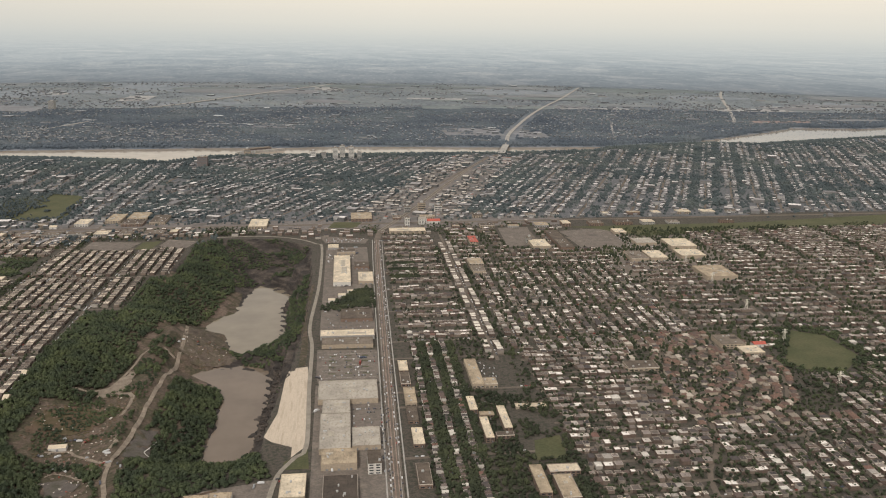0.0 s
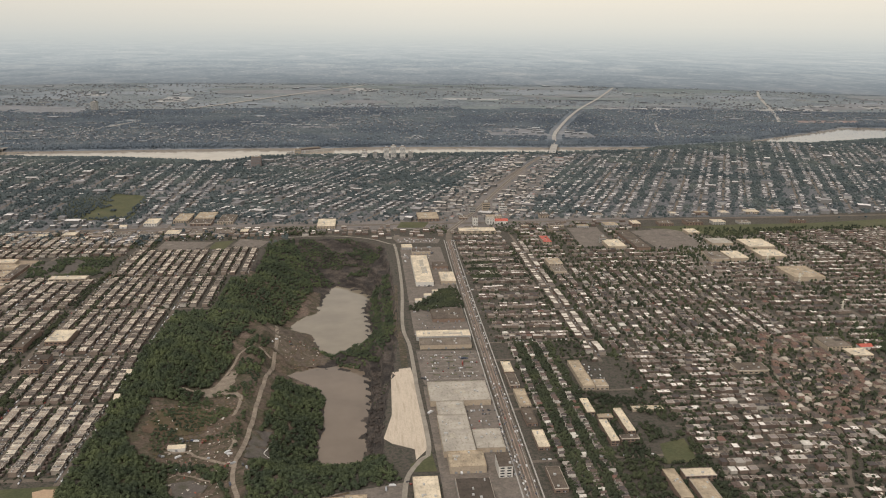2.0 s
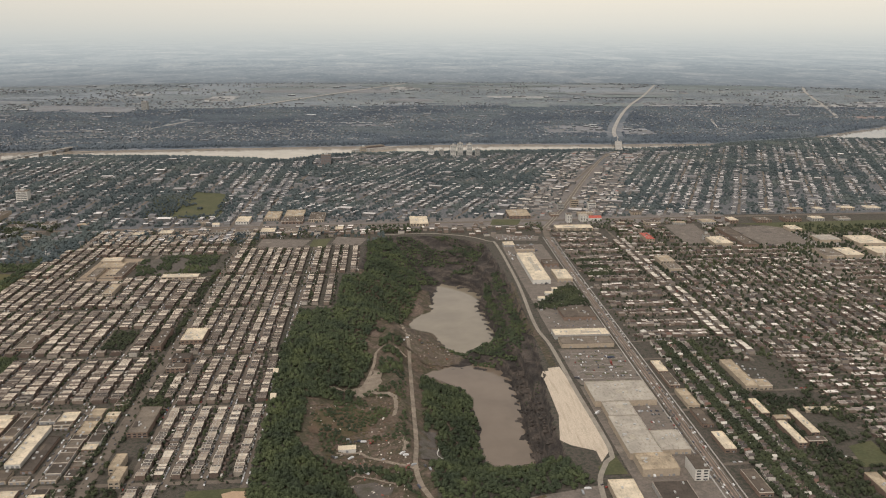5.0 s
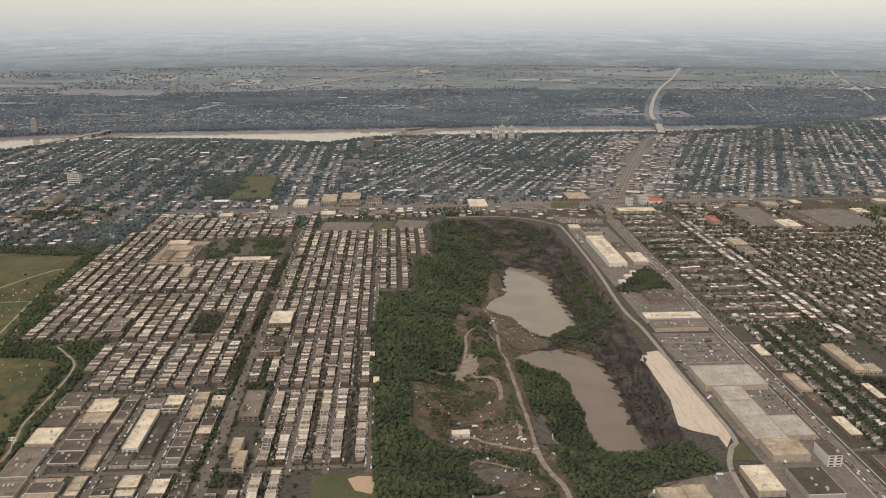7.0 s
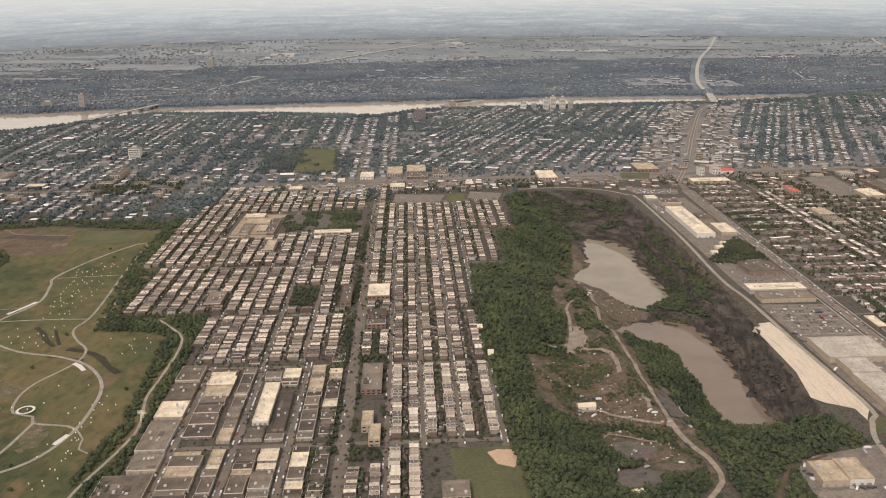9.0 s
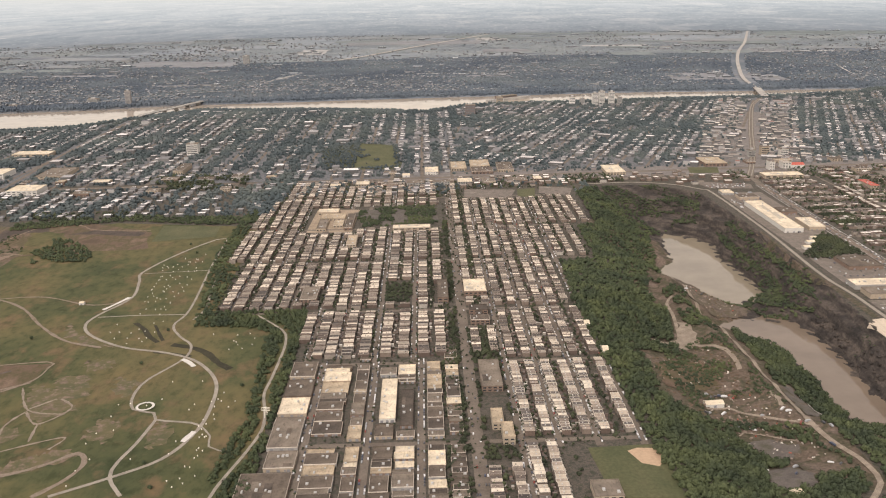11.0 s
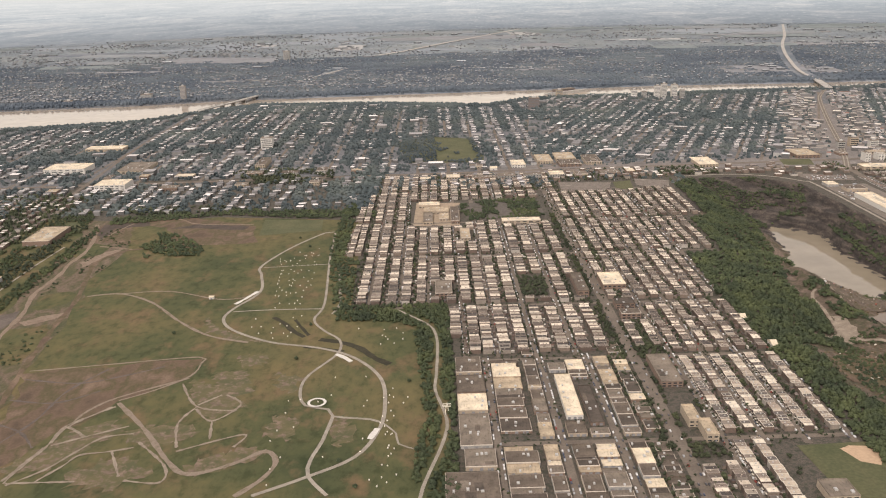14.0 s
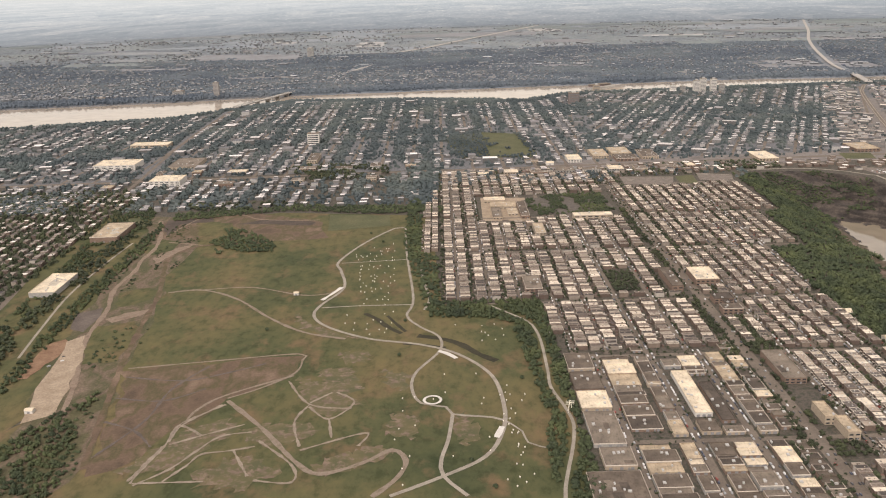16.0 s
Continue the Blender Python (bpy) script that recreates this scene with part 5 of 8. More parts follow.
def terrace(at, lo, hi, cross, wide, deep, gap, seed, along="y", clear=4.0, tall=(2.7, 3.7)):
    """House plots in a row along a street, broken at the cross streets."""
    r = np.random.default_rng(seed)
    out = []
    p = lo + r.uniform(0, 2)
    while p < hi:
        w = r.uniform(*wide)
        if not any(abs(p + w / 2 - c) < clear + w / 2 for c in cross):
            out.append((at + r.uniform(-0.4, 0.4), p + w / 2, r.uniform(*deep), w, r.uniform(*tall)))
        p += w + (r.uniform(0.6, 2.2) if r.random() < gap else 0.02)
    a = np.array(out)
    if along == "x" and len(a):
        a = a[:, [1, 0, 3, 2, 4]]
    return a


rows = []
seed = 100
for x in WEST_STREETS[:3]:
    for s in (-1, 1):
        seed += 1
        rows.append(terrace(x + s * 5.8, 738, 1200, CROSS, (2.9, 4.4), (6.2, 7.8), 0.16, seed))
for x, lo, hi in WEST_ROWS:
    seed += 1
    rows.append(terrace(x, lo, hi, CROSS, (2.9, 4.4), (6.6, 8.4), 0.16, seed))
seed += 1
rows.append(terrace(-358.5, 430, 1200, CROSS, (2.9, 4.4), (5.6, 7.0), 0.18, seed))
for x, s in ((-340, 1), (-318, -1), (-318, 1), (-295, -1), (-295, 1), (-269, -1), (-340, -1)):
    seed += 1
    a = terrace(x + s * 5.6, 430, 1120 if x < -269 else 735, CROSS, (3.0, 4.4), (5.2, 6.2), 0.15, seed)
    rows.append(a)
for x, hi in ((-575.5, 1095), (-583, 1040)):
    seed += 1
    rows.append(terrace(x, 862, hi, CROSS, (2.9, 4.4), (5.0, 6.2), 0.25, seed))
for x in (-279, -263, -252, -240, -229, -217):
    seed += 1
    rows.append(terrace(x, 738, 1120, CROSS, (3.0, 4.4), (5.2, 6.2), 0.2, seed))
rows = np.concatenate(rows)
rows = rows[is_free(rows[:, 0], rows[:, 1], rows[:, 2], rows[:, 3])]
rows = rows[~inside(rows[:, 0], rows[:, 1], PIT_RIM) & ~((rows[:, 0] > -269) & (rows[:, 1] < 862)) & ~((rows[:, 0] > -233) & (rows[:, 1] < 976))]
NEAR = (rows[:, 0] > -338) & (rows[:, 1] < 628) & (rows[:, 1] > 440)
near_houses = rows[NEAR]
rest = rows[~NEAR]
tagged(house_mass("row_houses", *rest.T, [wall_mat, trim_mat, roof_mat], rim=0.55), "rows of flat-roofed brick duplexes with white and tan roofs", "houses", kind="stuff")

# sheds behind the houses, hatches and vents on their roofs
def behind(h, seed, streets):
    r = np.random.default_rng(seed)
    lanes = np.array(streets)
    near = lanes[np.argmin(np.abs(h[:, 0][:, None] - lanes[None]), 1)]
    side = np.sign(h[:, 0] - near)
    k = r.random(len(h)) < 0.62
    n = k.sum()
    return np.stack([h[k, 0] + side[k] * (h[k, 2] / 2 + r.uniform(1.2, 2.6, n)), h[k, 1] + r.uniform(-0.8, 0.8, n), r.uniform(1.2, 2.4, n), r.uniform(1.2, 2.8, n), r.uniform(1.0, 1.9, n)])


every = WEST_STREETS + LOW_STREETS + [-366] + MID_STREETS + [-246, -223]
tagged(house_mass("garden_sheds", *behind(rows, 31, every), [wall_mat, red_mat], parapet=0), "small sheds and porches behind the row houses", "sheds", kind="stuff")
hh = np.concatenate([rest, rest[::2]])
r31 = np.random.default_rng(33)
tagged(house_mass("roof_hatches", hh[:, 0] + r31.uniform(-1.6, 1.6, len(hh)), hh[:, 1] + r31.uniform(-0.9, 0.9, len(hh)), r31.uniform(0.3, 0.9, len(hh)), r31.uniform(0.3, 0.9, len(hh)), hh[:, 4] + r31.uniform(0.1, 0.5, len(hh)), [wall_mat, roof_mat], parapet=0), "stair hatches and vents on flat house roofs", "roof hatches", kind="stuff")

# workshops and shops between the western streets
shops = []
for x0, x1, side, broad in ((-466.5, -434, 0, 18.6), (-466.5, -433.5, 1, 8.6), (-428.5, -401.5, 0, 11.8), (-428.5, -401.5, 1, 12.2), (-396.5, -372, 0, 10.6), (-396.5, -372, 1, 9.4)):
    y = 436.0
    while y < 636:
        d = RNG.choice((RNG.uniform(3.4, 7), RNG.uniform(7, 16)))
        w = RNG.uniform(0.86, 1.0) * broad
        if not any(abs(y + d / 2 - c) < 3 + d / 2 for c in CROSS):
            shops.append((x0 + 1.5 + w / 2 if side == 0 else x1 - 1.5 - w / 2, y + d / 2, w, d, RNG.uniform(1.8, 3.0)))
        y += d + RNG.choice((0.05, 0.05, 0.05, 2.5))
shops = np.array(shops)
shops = shops[is_free(shops[:, 0], shops[:, 1], shops[:, 2], shops[:, 3])]

# ---- the eastern quarter ----
east, pale_east = [], []
for y in EAST_ROWS:
    seed += 1
    east.append(terrace(y + 3.6 * (-1) ** (y // 15), 48, 114, (), (3.4, 6.6), (4.0, 5.0), 0.22, seed, "x", tall=(2.2, 3.0)))
for x in (126, 137):
    seed += 1
    pale_east.append(terrace(x, 690, 1110, E_CROSS, (4.6, 7.5), (4.8, 6.0), 0.7, seed, tall=(2.3, 3.2)))
for x in EAST_LANES:
    for s in (-1, 1):
        seed += 1
        east.append(terrace(x + s * 5.4, 694, 1000, E_CROSS, (3.6, 6.6), (4.6, 6.0), 0.55, seed, tall=(2.2, 3.2)))
for y in range(440, 690, 31):
    for s in (-1, 1):
        seed += 1
        east.append(terrace(y + s * 5.6, 156, 222 if y < 480 else 252, (188,), (3.6, 6.4), (4.8, 6.2), 0.5, seed, "x", tall=(2.3, 3.2)))
    seed += 1
    east.append(terrace(y + 15.5, 156, 246, (), (3.0, 5.0), (3.0, 4.2), 1.0, seed, "x", tall=(1.8, 2.6)))
for x in range(278, 520, 23):
    for s in (-1, 1):
        seed += 1
        a = terrace(x + s * 5.4, 430, 560 if x < 380 else 640, (448, 520, 600), (3.4, 5.8), (4.8, 6.2), 0.5, seed, tall=(2.3, 3.2))
        a[:, 0] += (a[:, 1] - 300) * 0.03
        east.append(a)
for y in list(range(650, 1000, 17)):
    seed += 1
    east.append(terrace(y, 385 if y < 760 else 335, 680, (343, 433, 543), (3.6, 6.4), (4.6, 6.0), 0.55, seed, "x", tall=(2.3, 3.2)))
for y in range(1004, 1190, 20):
    seed += 1
    east.append(terrace(y, 140, 330, (188, 261), (3.8, 6.4), (4.4, 5.6), 0.5, seed, "x"))
for y in range(1004, 1196, 11):
    seed += 1
    east.append(terrace(y + RNG.uniform(-1, 1), 490, 940, (540, 600, 700), (3.6, 6.0), (4.0, 5.4), 0.3, seed, "x"))
# houses inside the bends and along the curved streets
vx, vy = scatter([(268, 566), (300, 560), (350, 585), (376, 640), (374, 735), (318, 738), (284, 690), (270, 640)], 9.6, 431)
east.append(np.column_stack([vx, vy, RNG.uniform(4.2, 6.2, len(vx)), RNG.uniform(4.2, 6.2, len(vx)), RNG.uniform(2.2, 3.0, len(vx))]))
for y in range(436, 556, 15):
    seed += 1
    east.append(terrace(y, 240, 276, (), (3.6, 6.0), (4.4, 5.6), 0.6, seed, "x", tall=(2.2, 3.0)))
for run, lo in ((CURVES[0][2:], 3), (CURVES[1], 5), (CURVES[2], 7)):
    for side in (-1, 1):
        r = np.random.default_rng(lo + side)
        pts = np.array(run, float)
        length = np.concatenate([[0], np.cumsum(np.hypot(*np.diff(pts, axis=0).T))])
        u = np.arange(4, length[-1] - 3, 6.4)
        q = np.stack([np.interp(u, length, pts[:, 0]), np.interp(u, length, pts[:, 1])], 1)
        way = np.gradient(q, axis=0)
        way /= np.linalg.norm(way, axis=1, keepdims=True)
        at = q + side * 6.2 * np.stack([-way[:, 1], way[:, 0]], 1)
        east.append(np.column_stack([at, r.uniform(4.4, 5.6, len(u)), r.uniform(4.4, 5.6, len(u)), r.uniform(2.2, 3.0, len(u))]))
east, pale_east = np.concatenate(east), np.concatenate(pale_east)


def clear_of(h):
    return h[is_free(h[:, 0], h[:, 1], h[:, 2], h[:, 3]) & ~inside(h[:, 0], h[:, 1], EAST_LAWN) & ~inside(h[:, 0], h[:, 1], GREEN_BELT)]


east, pale_east = clear_of(east), clear_of(pale_east)
off = np.min([reach(east[:, 0], east[:, 1], run, False) for run in CURVES], 0)
east = east[(reach(east[:, 0], east[:, 1], EAST_LAWN) > 12) & (RNG.random(len(east)) < 0.93) & (off > 5.2)]
pick = RNG.random(len(east))
villas = (east[:, 0] > 250) & (east[:, 0] < 385) & (east[:, 1] > 548) & (east[:, 1] < 742)
flat = (pick < 0.82) & ~villas
tagged(house_mass("flat_houses", *east[flat].T, [wall_mat, trim_mat, east_roof_mat], rim=0.6), "flat-roofed brick duplexes among trees", "houses", kind="stuff")
tagged(house_mass("flat_houses", *pale_east.T, [wall_mat, trim_mat, pale_house_mat], rim=0.6), "two lines of white-roofed duplexes along a street", "houses", kind="stuff")
tagged(house_mass("hipped_houses", *east[~flat & ~villas].T, [wall_mat, red_mat], hip=True), "small houses with brown and red hipped roofs", "houses", kind="stuff")
tagged(house_mass("hipped_houses", *east[villas].T, [villa_wall_mat, villa_mat], hip=True), "small houses with cream and terracotta roofs on curved streets", "houses", kind="stuff")
# sheds, carports and porches in the eastern yards
pick = RNG.random(len(east)) < 0.8
yard = east[pick]
q = RNG.uniform(0, 6.283, len(yard))
away = np.stack([yard[:, 0] + np.cos(q) * (yard[:, 2] / 2 + 1.6), yard[:, 1] + np.sin(q) * (yard[:, 3] / 2 + 1.6), RNG.uniform(1.2, 2.8, len(yard)), RNG.uniform(1.2, 2.8, len(yard)), RNG.uniform(1.1, 2.2, len(yard))])
tagged(house_mass("garden_sheds", *away, [wall_mat, roof_mat], parapet=0), "small sheds and carports in eastern yards", "sheds", kind="stuff")
tagged(house_mass("roof_hatches", yard[:, 0] + RNG.uniform(-1.4, 1.4, len(yard)), yard[:, 1] + RNG.uniform(-1.4, 1.4, len(yard)), RNG.uniform(0.4, 1.1, len(yard)), RNG.uniform(0.4, 1.1, len(yard)), yard[:, 4] + RNG.uniform(0.1, 0.5, len(yard)), [wall_mat, roof_mat], parapet=0), "stair hatches and vents on eastern roofs", "roof hatches", kind="stuff")
strip = np.concatenate([terrace(x, 430, 738, (448, 520, 600, 628, 700), (2.6, 3.0), (3.8, 4.5), 1.0, 900 + int(x), clear=2.5, tall=(2.1, 2.6)) for x in (58.5, 73, 86)])
strip = strip[is_free(strip[:, 0], strip[:, 1], strip[:, 2], strip[:, 3])]

# ---- the quarter north of the main road, up to the river ----
SKEW = radians(23.5)


AVENUE_NORTH = [(47, 1190), (100, 1320), (190, 1568), (300, 1850), (369, 1968)]


def near_bank(x, y):
    return y < np.interp(x, [p[0] for p in RIVER_NEAR], [p[1] for p in RIVER_NEAR]) - 8


def skewed(u, v):
    """From the slanted street grid along the northern avenue to the plan."""
    c, n = math.cos(SKEW), math.sin(SKEW)
    return 47 + u * c + v * n, 1190 - u * n + v * c


grid_rng = random.Random(58)
SLANTED = [0.0]
while SLANTED[-1] < 1700:
    SLANTED.append(SLANTED[-1] + grid_rng.choice((31.0, 35.0, 37.0, 41.0, 46.0)))
while SLANTED[0] > -1036:
    SLANTED.insert(0, SLANTED[0] - grid_rng.choice((33.0, 36.0, 38.0, 42.0)))


def west_grid(x, y):
    return x < -356 + 0.12 * (y - 1242)


north = []
for x in range(-1700, -200, 42):
    for s in (-1, 1):
        seed += 1
        a = terrace(x + s * 7.6, max(1045 if x < -572 else 1128, 1050 + 0.1 * x), 2300, [c + 0.07 * x for c in range(1330, 2300, 105)], (3.4, 6.4), (5.6, 7.6), 0.4, seed, tall=(2.8, 4.4))
        a = a[west_grid(a[:, 0] + 8, a[:, 1])]
        north.append(np.column_stack([a, np.zeros(len(a))]))
for u in SLANTED:
    for s in (-1, 1):
        seed += 1
        a = terrace(u + s * 7.0, -700, 1500, range(-650, 1500, 118), (3.4, 6.4), (5.2, 7.2), 0.4, seed, tall=(2.8, 4.4))
        a[:, 0], a[:, 1] = skewed(a[:, 0], a[:, 1])
        a = a[(a[:, 1] > 1250) & ~west_grid(a[:, 0] - 8, a[:, 1])]
        north.append(np.column_stack([a, np.full(len(a), -SKEW)]))
north = np.concatenate(north)
nb = np.interp(north[:, 0], [p[0] for p in RIVER_NEAR], [p[1] for p in RIVER_NEAR])
seen = np.abs(north[:, 0] + 120) < 420 + 0.68 * north[:, 1]
ok = (north[:, 1] < nb - 45 - 30 * np.sin(north[:, 0] / 90)) & seen & ~inside(north[:, 0], north[:, 1], PARK_N) & ~inside(north[:, 0], north[:, 1], GREEN_BELT)
ok &= np.abs(north[:, 1] - (1237.5 + 0.0358 * north[:, 0])) > 14
ok &= ~inside(north[:, 0], north[:, 1], PIT_RIM) & is_free(north[:, 0], north[:, 1], north[:, 2], north[:, 3])
ok &= reach(north[:, 0], north[:, 1], WEST_ROAD, False) > 9
off = reach(north[:, 0], north[:, 1], AVENUE_NORTH, False)
ok &= (off > 13) & ((off > 62) | (north[:, 1] > 1730) | (RNG.random(len(north)) < 0.3))
ok &= RNG.random(len(north)) < np.where(north[:, 1] < 1330, np.where(north[:, 0] < -560, 0.7, 0.9), 0.98 - 0.5 * patches(north[:, 0], north[:, 1], 170, 91))
ok &= RNG.random(len(north)) < np.clip(2.6 * patches(north[:, 0], north[:, 1], 48, 92) - 0.35, 0.12, 1.0) * np.clip(5 * (patches(north[:, 0], north[:, 1], 130, 94) - 0.30), 0.2, 1.0)
north = north[ok]
north[:, 0] += RNG.normal(0, 1.3, len(north))
north[:, 2] *= RNG.uniform(0.7, 1.25, len(north))
# schools, stores and blocks that stand out between the rows
bx, by = RNG.uniform(-1300, 1300, 420), 1260 + 640 * RNG.random(420) ** 1.4
near_avenue = reach(bx, by, [(47, 1190), (100, 1320), (190, 1568), (300, 1850)], False)
big = near_bank(bx, by + 40) & is_free(bx, by, 16, 16) & (np.abs(bx + 120) < 420 + 0.68 * by) & (near_avenue > 20) & ~inside(bx, by, PARK_N) & (np.abs(by - (1237.5 + 0.0358 * bx)) > 18) & (reach(bx, by, WEST_ROAD, False) > 16) & (RNG.random(420) < np.where(near_avenue < 90, 0.9, 0.38))
tagged(house_mass("distant_blocks", bx[big], by[big], RNG.uniform(8, 22, big.sum()), RNG.uniform(8, 18, big.sum()), RNG.uniform(4.5, 7.0, big.sum()), [hazed_house_wall_mat, hazed_north_roof_mat], 0, np.where(west_grid(bx[big], by[big]), 0.0, -SKEW)), "larger flat-roofed blocks among distant houses", "houses", kind="stuff")
# stores and offices on both sides of the avenue
sites = []
store_rng = random.Random(415)
for k in range(2600):
    y = store_rng.uniform(1262, 1900)
    side = store_rng.choice((-1, 1)) * store_rng.uniform(16, 78)
    x = float(np.interp(y, [p[1] for p in AVENUE_NORTH], [p[0] for p in AVENUE_NORTH])) + side * math.cos(SKEW)
    y = y - side * math.sin(SKEW)
    w, d = store_rng.choice((store_rng.uniform(9, 24), store_rng.uniform(5, 9))), store_rng.uniform(5, 13)
    if y > 1258 + 0.036 * x and all(math.hypot(x - q[0], y - q[1]) > (max(w, d) + max(q[2], q[3])) * 0.62 for q in sites) and is_free(np.array([x]), np.array([y]), w, d)[0]:
        sites.append((x, y, w, d, store_rng.uniform(2.6, 5.5)))
tagged(house_mass("avenue_stores", *np.array(sites).T, [hazed_house_wall_mat, trim_mat, store_roof_mat], turn=-SKEW), "flat pale-roofed stores along the northern avenue", "stores", kind="stuff")
setting(ribbon("car_park", [(58, 1228), (100, 1320), (190, 1568), (262, 1752)], 128, pale_lot_mat, 0.11, flat=0.0, step=60), "worn pinkish asphalt lots along the avenue", "car park")
setting(ribbon("car_park", [(-425, 1222), (60, 1240), (335, 1250)], 62, pale_lot_mat, 0.09, flat=0.0, step=60), "worn asphalt lots along the arterial road", "car park")
dim = RNG.random(len(north)) < 0.38
tagged(house_mass("distant_houses", *north[dim, :5].T, [hazed_house_wall_mat, hazed_north_roof_mat], 0, north[dim, 5]), "distant rows of brown-roofed houses between trees", "houses", kind="stuff")
tagged(house_mass("distant_houses", *north[~dim, :5].T, [hazed_house_wall_mat, hazed_north_roof_mat], 0, north[~dim, 5]), "distant rows of flat-roofed houses between trees", "houses", kind="stuff")
for x in range(-1154, -340, 42):
    top = min(float(np.interp(x, [p[0] for p in RIVER_NEAR], [p[1] for p in RIVER_NEAR])) - 60, 1242 + max(0.0, (x + 356 + 20) / 0.12) if x > -376 else 9999)
    street(x, 1150 + 0.075 * (x + 300) + 60, x, top, 4.6)
street(-378, 1242, -312, 1790, 6.0)
for u in [q for q in SLANTED if -560 < q < 1300]:
    run = [skewed(u, v) for v in range(-500, 1300, 20)]
    run = [p for p in run if p[1] > 1252 + 0.036 * p[0] and p[0] > -350 + 0.12 * (p[1] - 1242) and p[1] < float(np.interp(p[0], [q[0] for q in RIVER_NEAR], [q[1] for q in RIVER_NEAR])) - 60]
    if len(run) > 3 and u:
        street(*run[0], *run[-1], 4.4)
# west of the park
wx = np.concatenate([terrace(x, 700, 1130, (), (4.0, 7.0), (4.4, 5.8), 0.6, 2000 + x) for x in range(-1340, -935, 12)])
wx = wx[RNG.random(len(wx)) < 0.55]
tagged(house_mass("western_houses", *wx.T, [wall_mat, trim_mat, east_roof_mat]), "small houses among trees beyond the park", "houses", kind="stuff")
# small shops and houses on both sides of the arterial road
mx, my = np.meshgrid(np.arange(-345, 335, 10.5), np.arange(1128, 1242, 12.0))
mx, my = mx.ravel() + RNG.uniform(-2, 2, mx.size), my.ravel() + RNG.uniform(-2, 2, mx.size)
mw, md = RNG.uniform(4.5, 9.0, len(mx)), RNG.uniform(4.5, 8.0, len(mx))
ROADSIDE = is_free(mx, my, mw + 1, md + 1) & ~inside(mx, my, PIT_RIM) & (reach(mx, my, PIT_RIM) > 9) & (np.abs(my - (1237.5 + 0.0358 * mx)) > 10)
ROADSIDE &= (reach(mx, my, [(36, 930), (41, 1138), (47, 1190), (100, 1320)], False) > 11) & (reach(mx, my, [(-190, 1163), (-120, 1168), (-70, 1150), (-42, 1120)], False) > 7)
ROADSIDE &= ((mx > -200) & (mx < 40) & (my > 1150) | (mx > 145) & (my > 1140) | (mx < -200) & (my > 1150)) & (RNG.random(len(mx)) < 0.6) & (np.abs(mx + 366) > 8)
RS = np.stack([mx, my, mw, md, RNG.uniform(2.6, 4.0, len(mx))])[:, ROADSIDE]
tagged(house_mass("roadside_shops", *RS, [wall_mat, trim_mat, east_roof_mat]), "small flat-roofed shops along the arterial road", "houses", kind="stuff")
# far shore
fx, fy = RNG.uniform(-2900, 3300, 44000), 2080 + 2500 * RNG.random(44000) ** 1.9
fb = np.interp(fx, [p[0] for p in RIVER_FAR], [p[1] for p in RIVER_FAR])
field = patches(fx, fy * 1.6, 300, 9) + 0.35 * (patches(fx, fy * 2, 90, 10) - 0.5)
ok = (fy > fb + 75) & ~in_field(fx, fy) & (reach(fx, fy, FAR_AVENUE, False) > 18) & (np.abs(fx) < 500 + 0.66 * fy) & (field > RNG.uniform(0.26, 0.78, len(fx)) + 0.2 * smooth((fy - 2900) / 700))
fx, fy = fx[ok], fy[ok]
large = 1 + (RNG.random(len(fx)) < 0.02) * 3.0
tagged(house_mass("far_shore_houses", fx, fy, RNG.uniform(3.0, 6.5, len(fx)) * large, RNG.uniform(3, 7, len(fx)), RNG.uniform(3.4, 5.6, len(fx)), [hazed_shore_wall_mat, hazed_roof_mat], parapet=0, turn=-0.13), "pale roofs of a far suburb beyond the river", "houses", kind="stuff")
# halls in the far yards
yx, yy = [], []
for (x, y, a, b, c, m) in FAR_PLACES:
    if m in (2, 4) or (m == 3 and y < 2700):
        n = int(a * b / 700) + 3
        q = RNG.uniform(-0.9, 0.9, n)
        yx.append(x + q * a), yy.append(y + c * q * a + RNG.uniform(-0.85, 0.85, n) * b)
yx, yy = np.concatenate(yx), np.concatenate(yy)
ok = (reach(yx, yy, FAR_AVENUE, False) > 22) & (yy > np.interp(yx, [p[0] for p in RIVER_FAR], [p[1] for p in RIVER_FAR]) + 60)
yx, yy = yx[ok], yy[ok]
tagged(house_mass("far_halls", yx, yy, RNG.uniform(7, 24, len(yx)), RNG.uniform(6, 14, len(yx)), RNG.uniform(3.5, 6, len(yx)), [hazed_shore_wall_mat, hazed_roof_mat], parapet=0, turn=-0.14), "pale commercial halls in far yards", "halls", kind="stuff")

# ---- woods and trees ----
def trees(name, polys, spacing, wide, tall, label, seed, mat=leaf_mat, crowns=CROWNS, keep=None, kind="stuff"):
    xs, ys = [], []
    for k, p in enumerate(polys):
        x, y = scatter(p, spacing, seed + k, keep)
        xs.append(x), ys.append(y)
    x, y = np.concatenate(xs), np.concatenate(ys)
    r = np.random.default_rng(seed)
    w = r.uniform(*wide, len(x))
    if crowns is CROWNS and y.mean() > 800:
        crowns = MID_CROWNS
    return tagged(tree_mass(name, x, y, w, w * r.uniform(*tall, len(x)), mat, crowns), label, "woods", kind=kind)


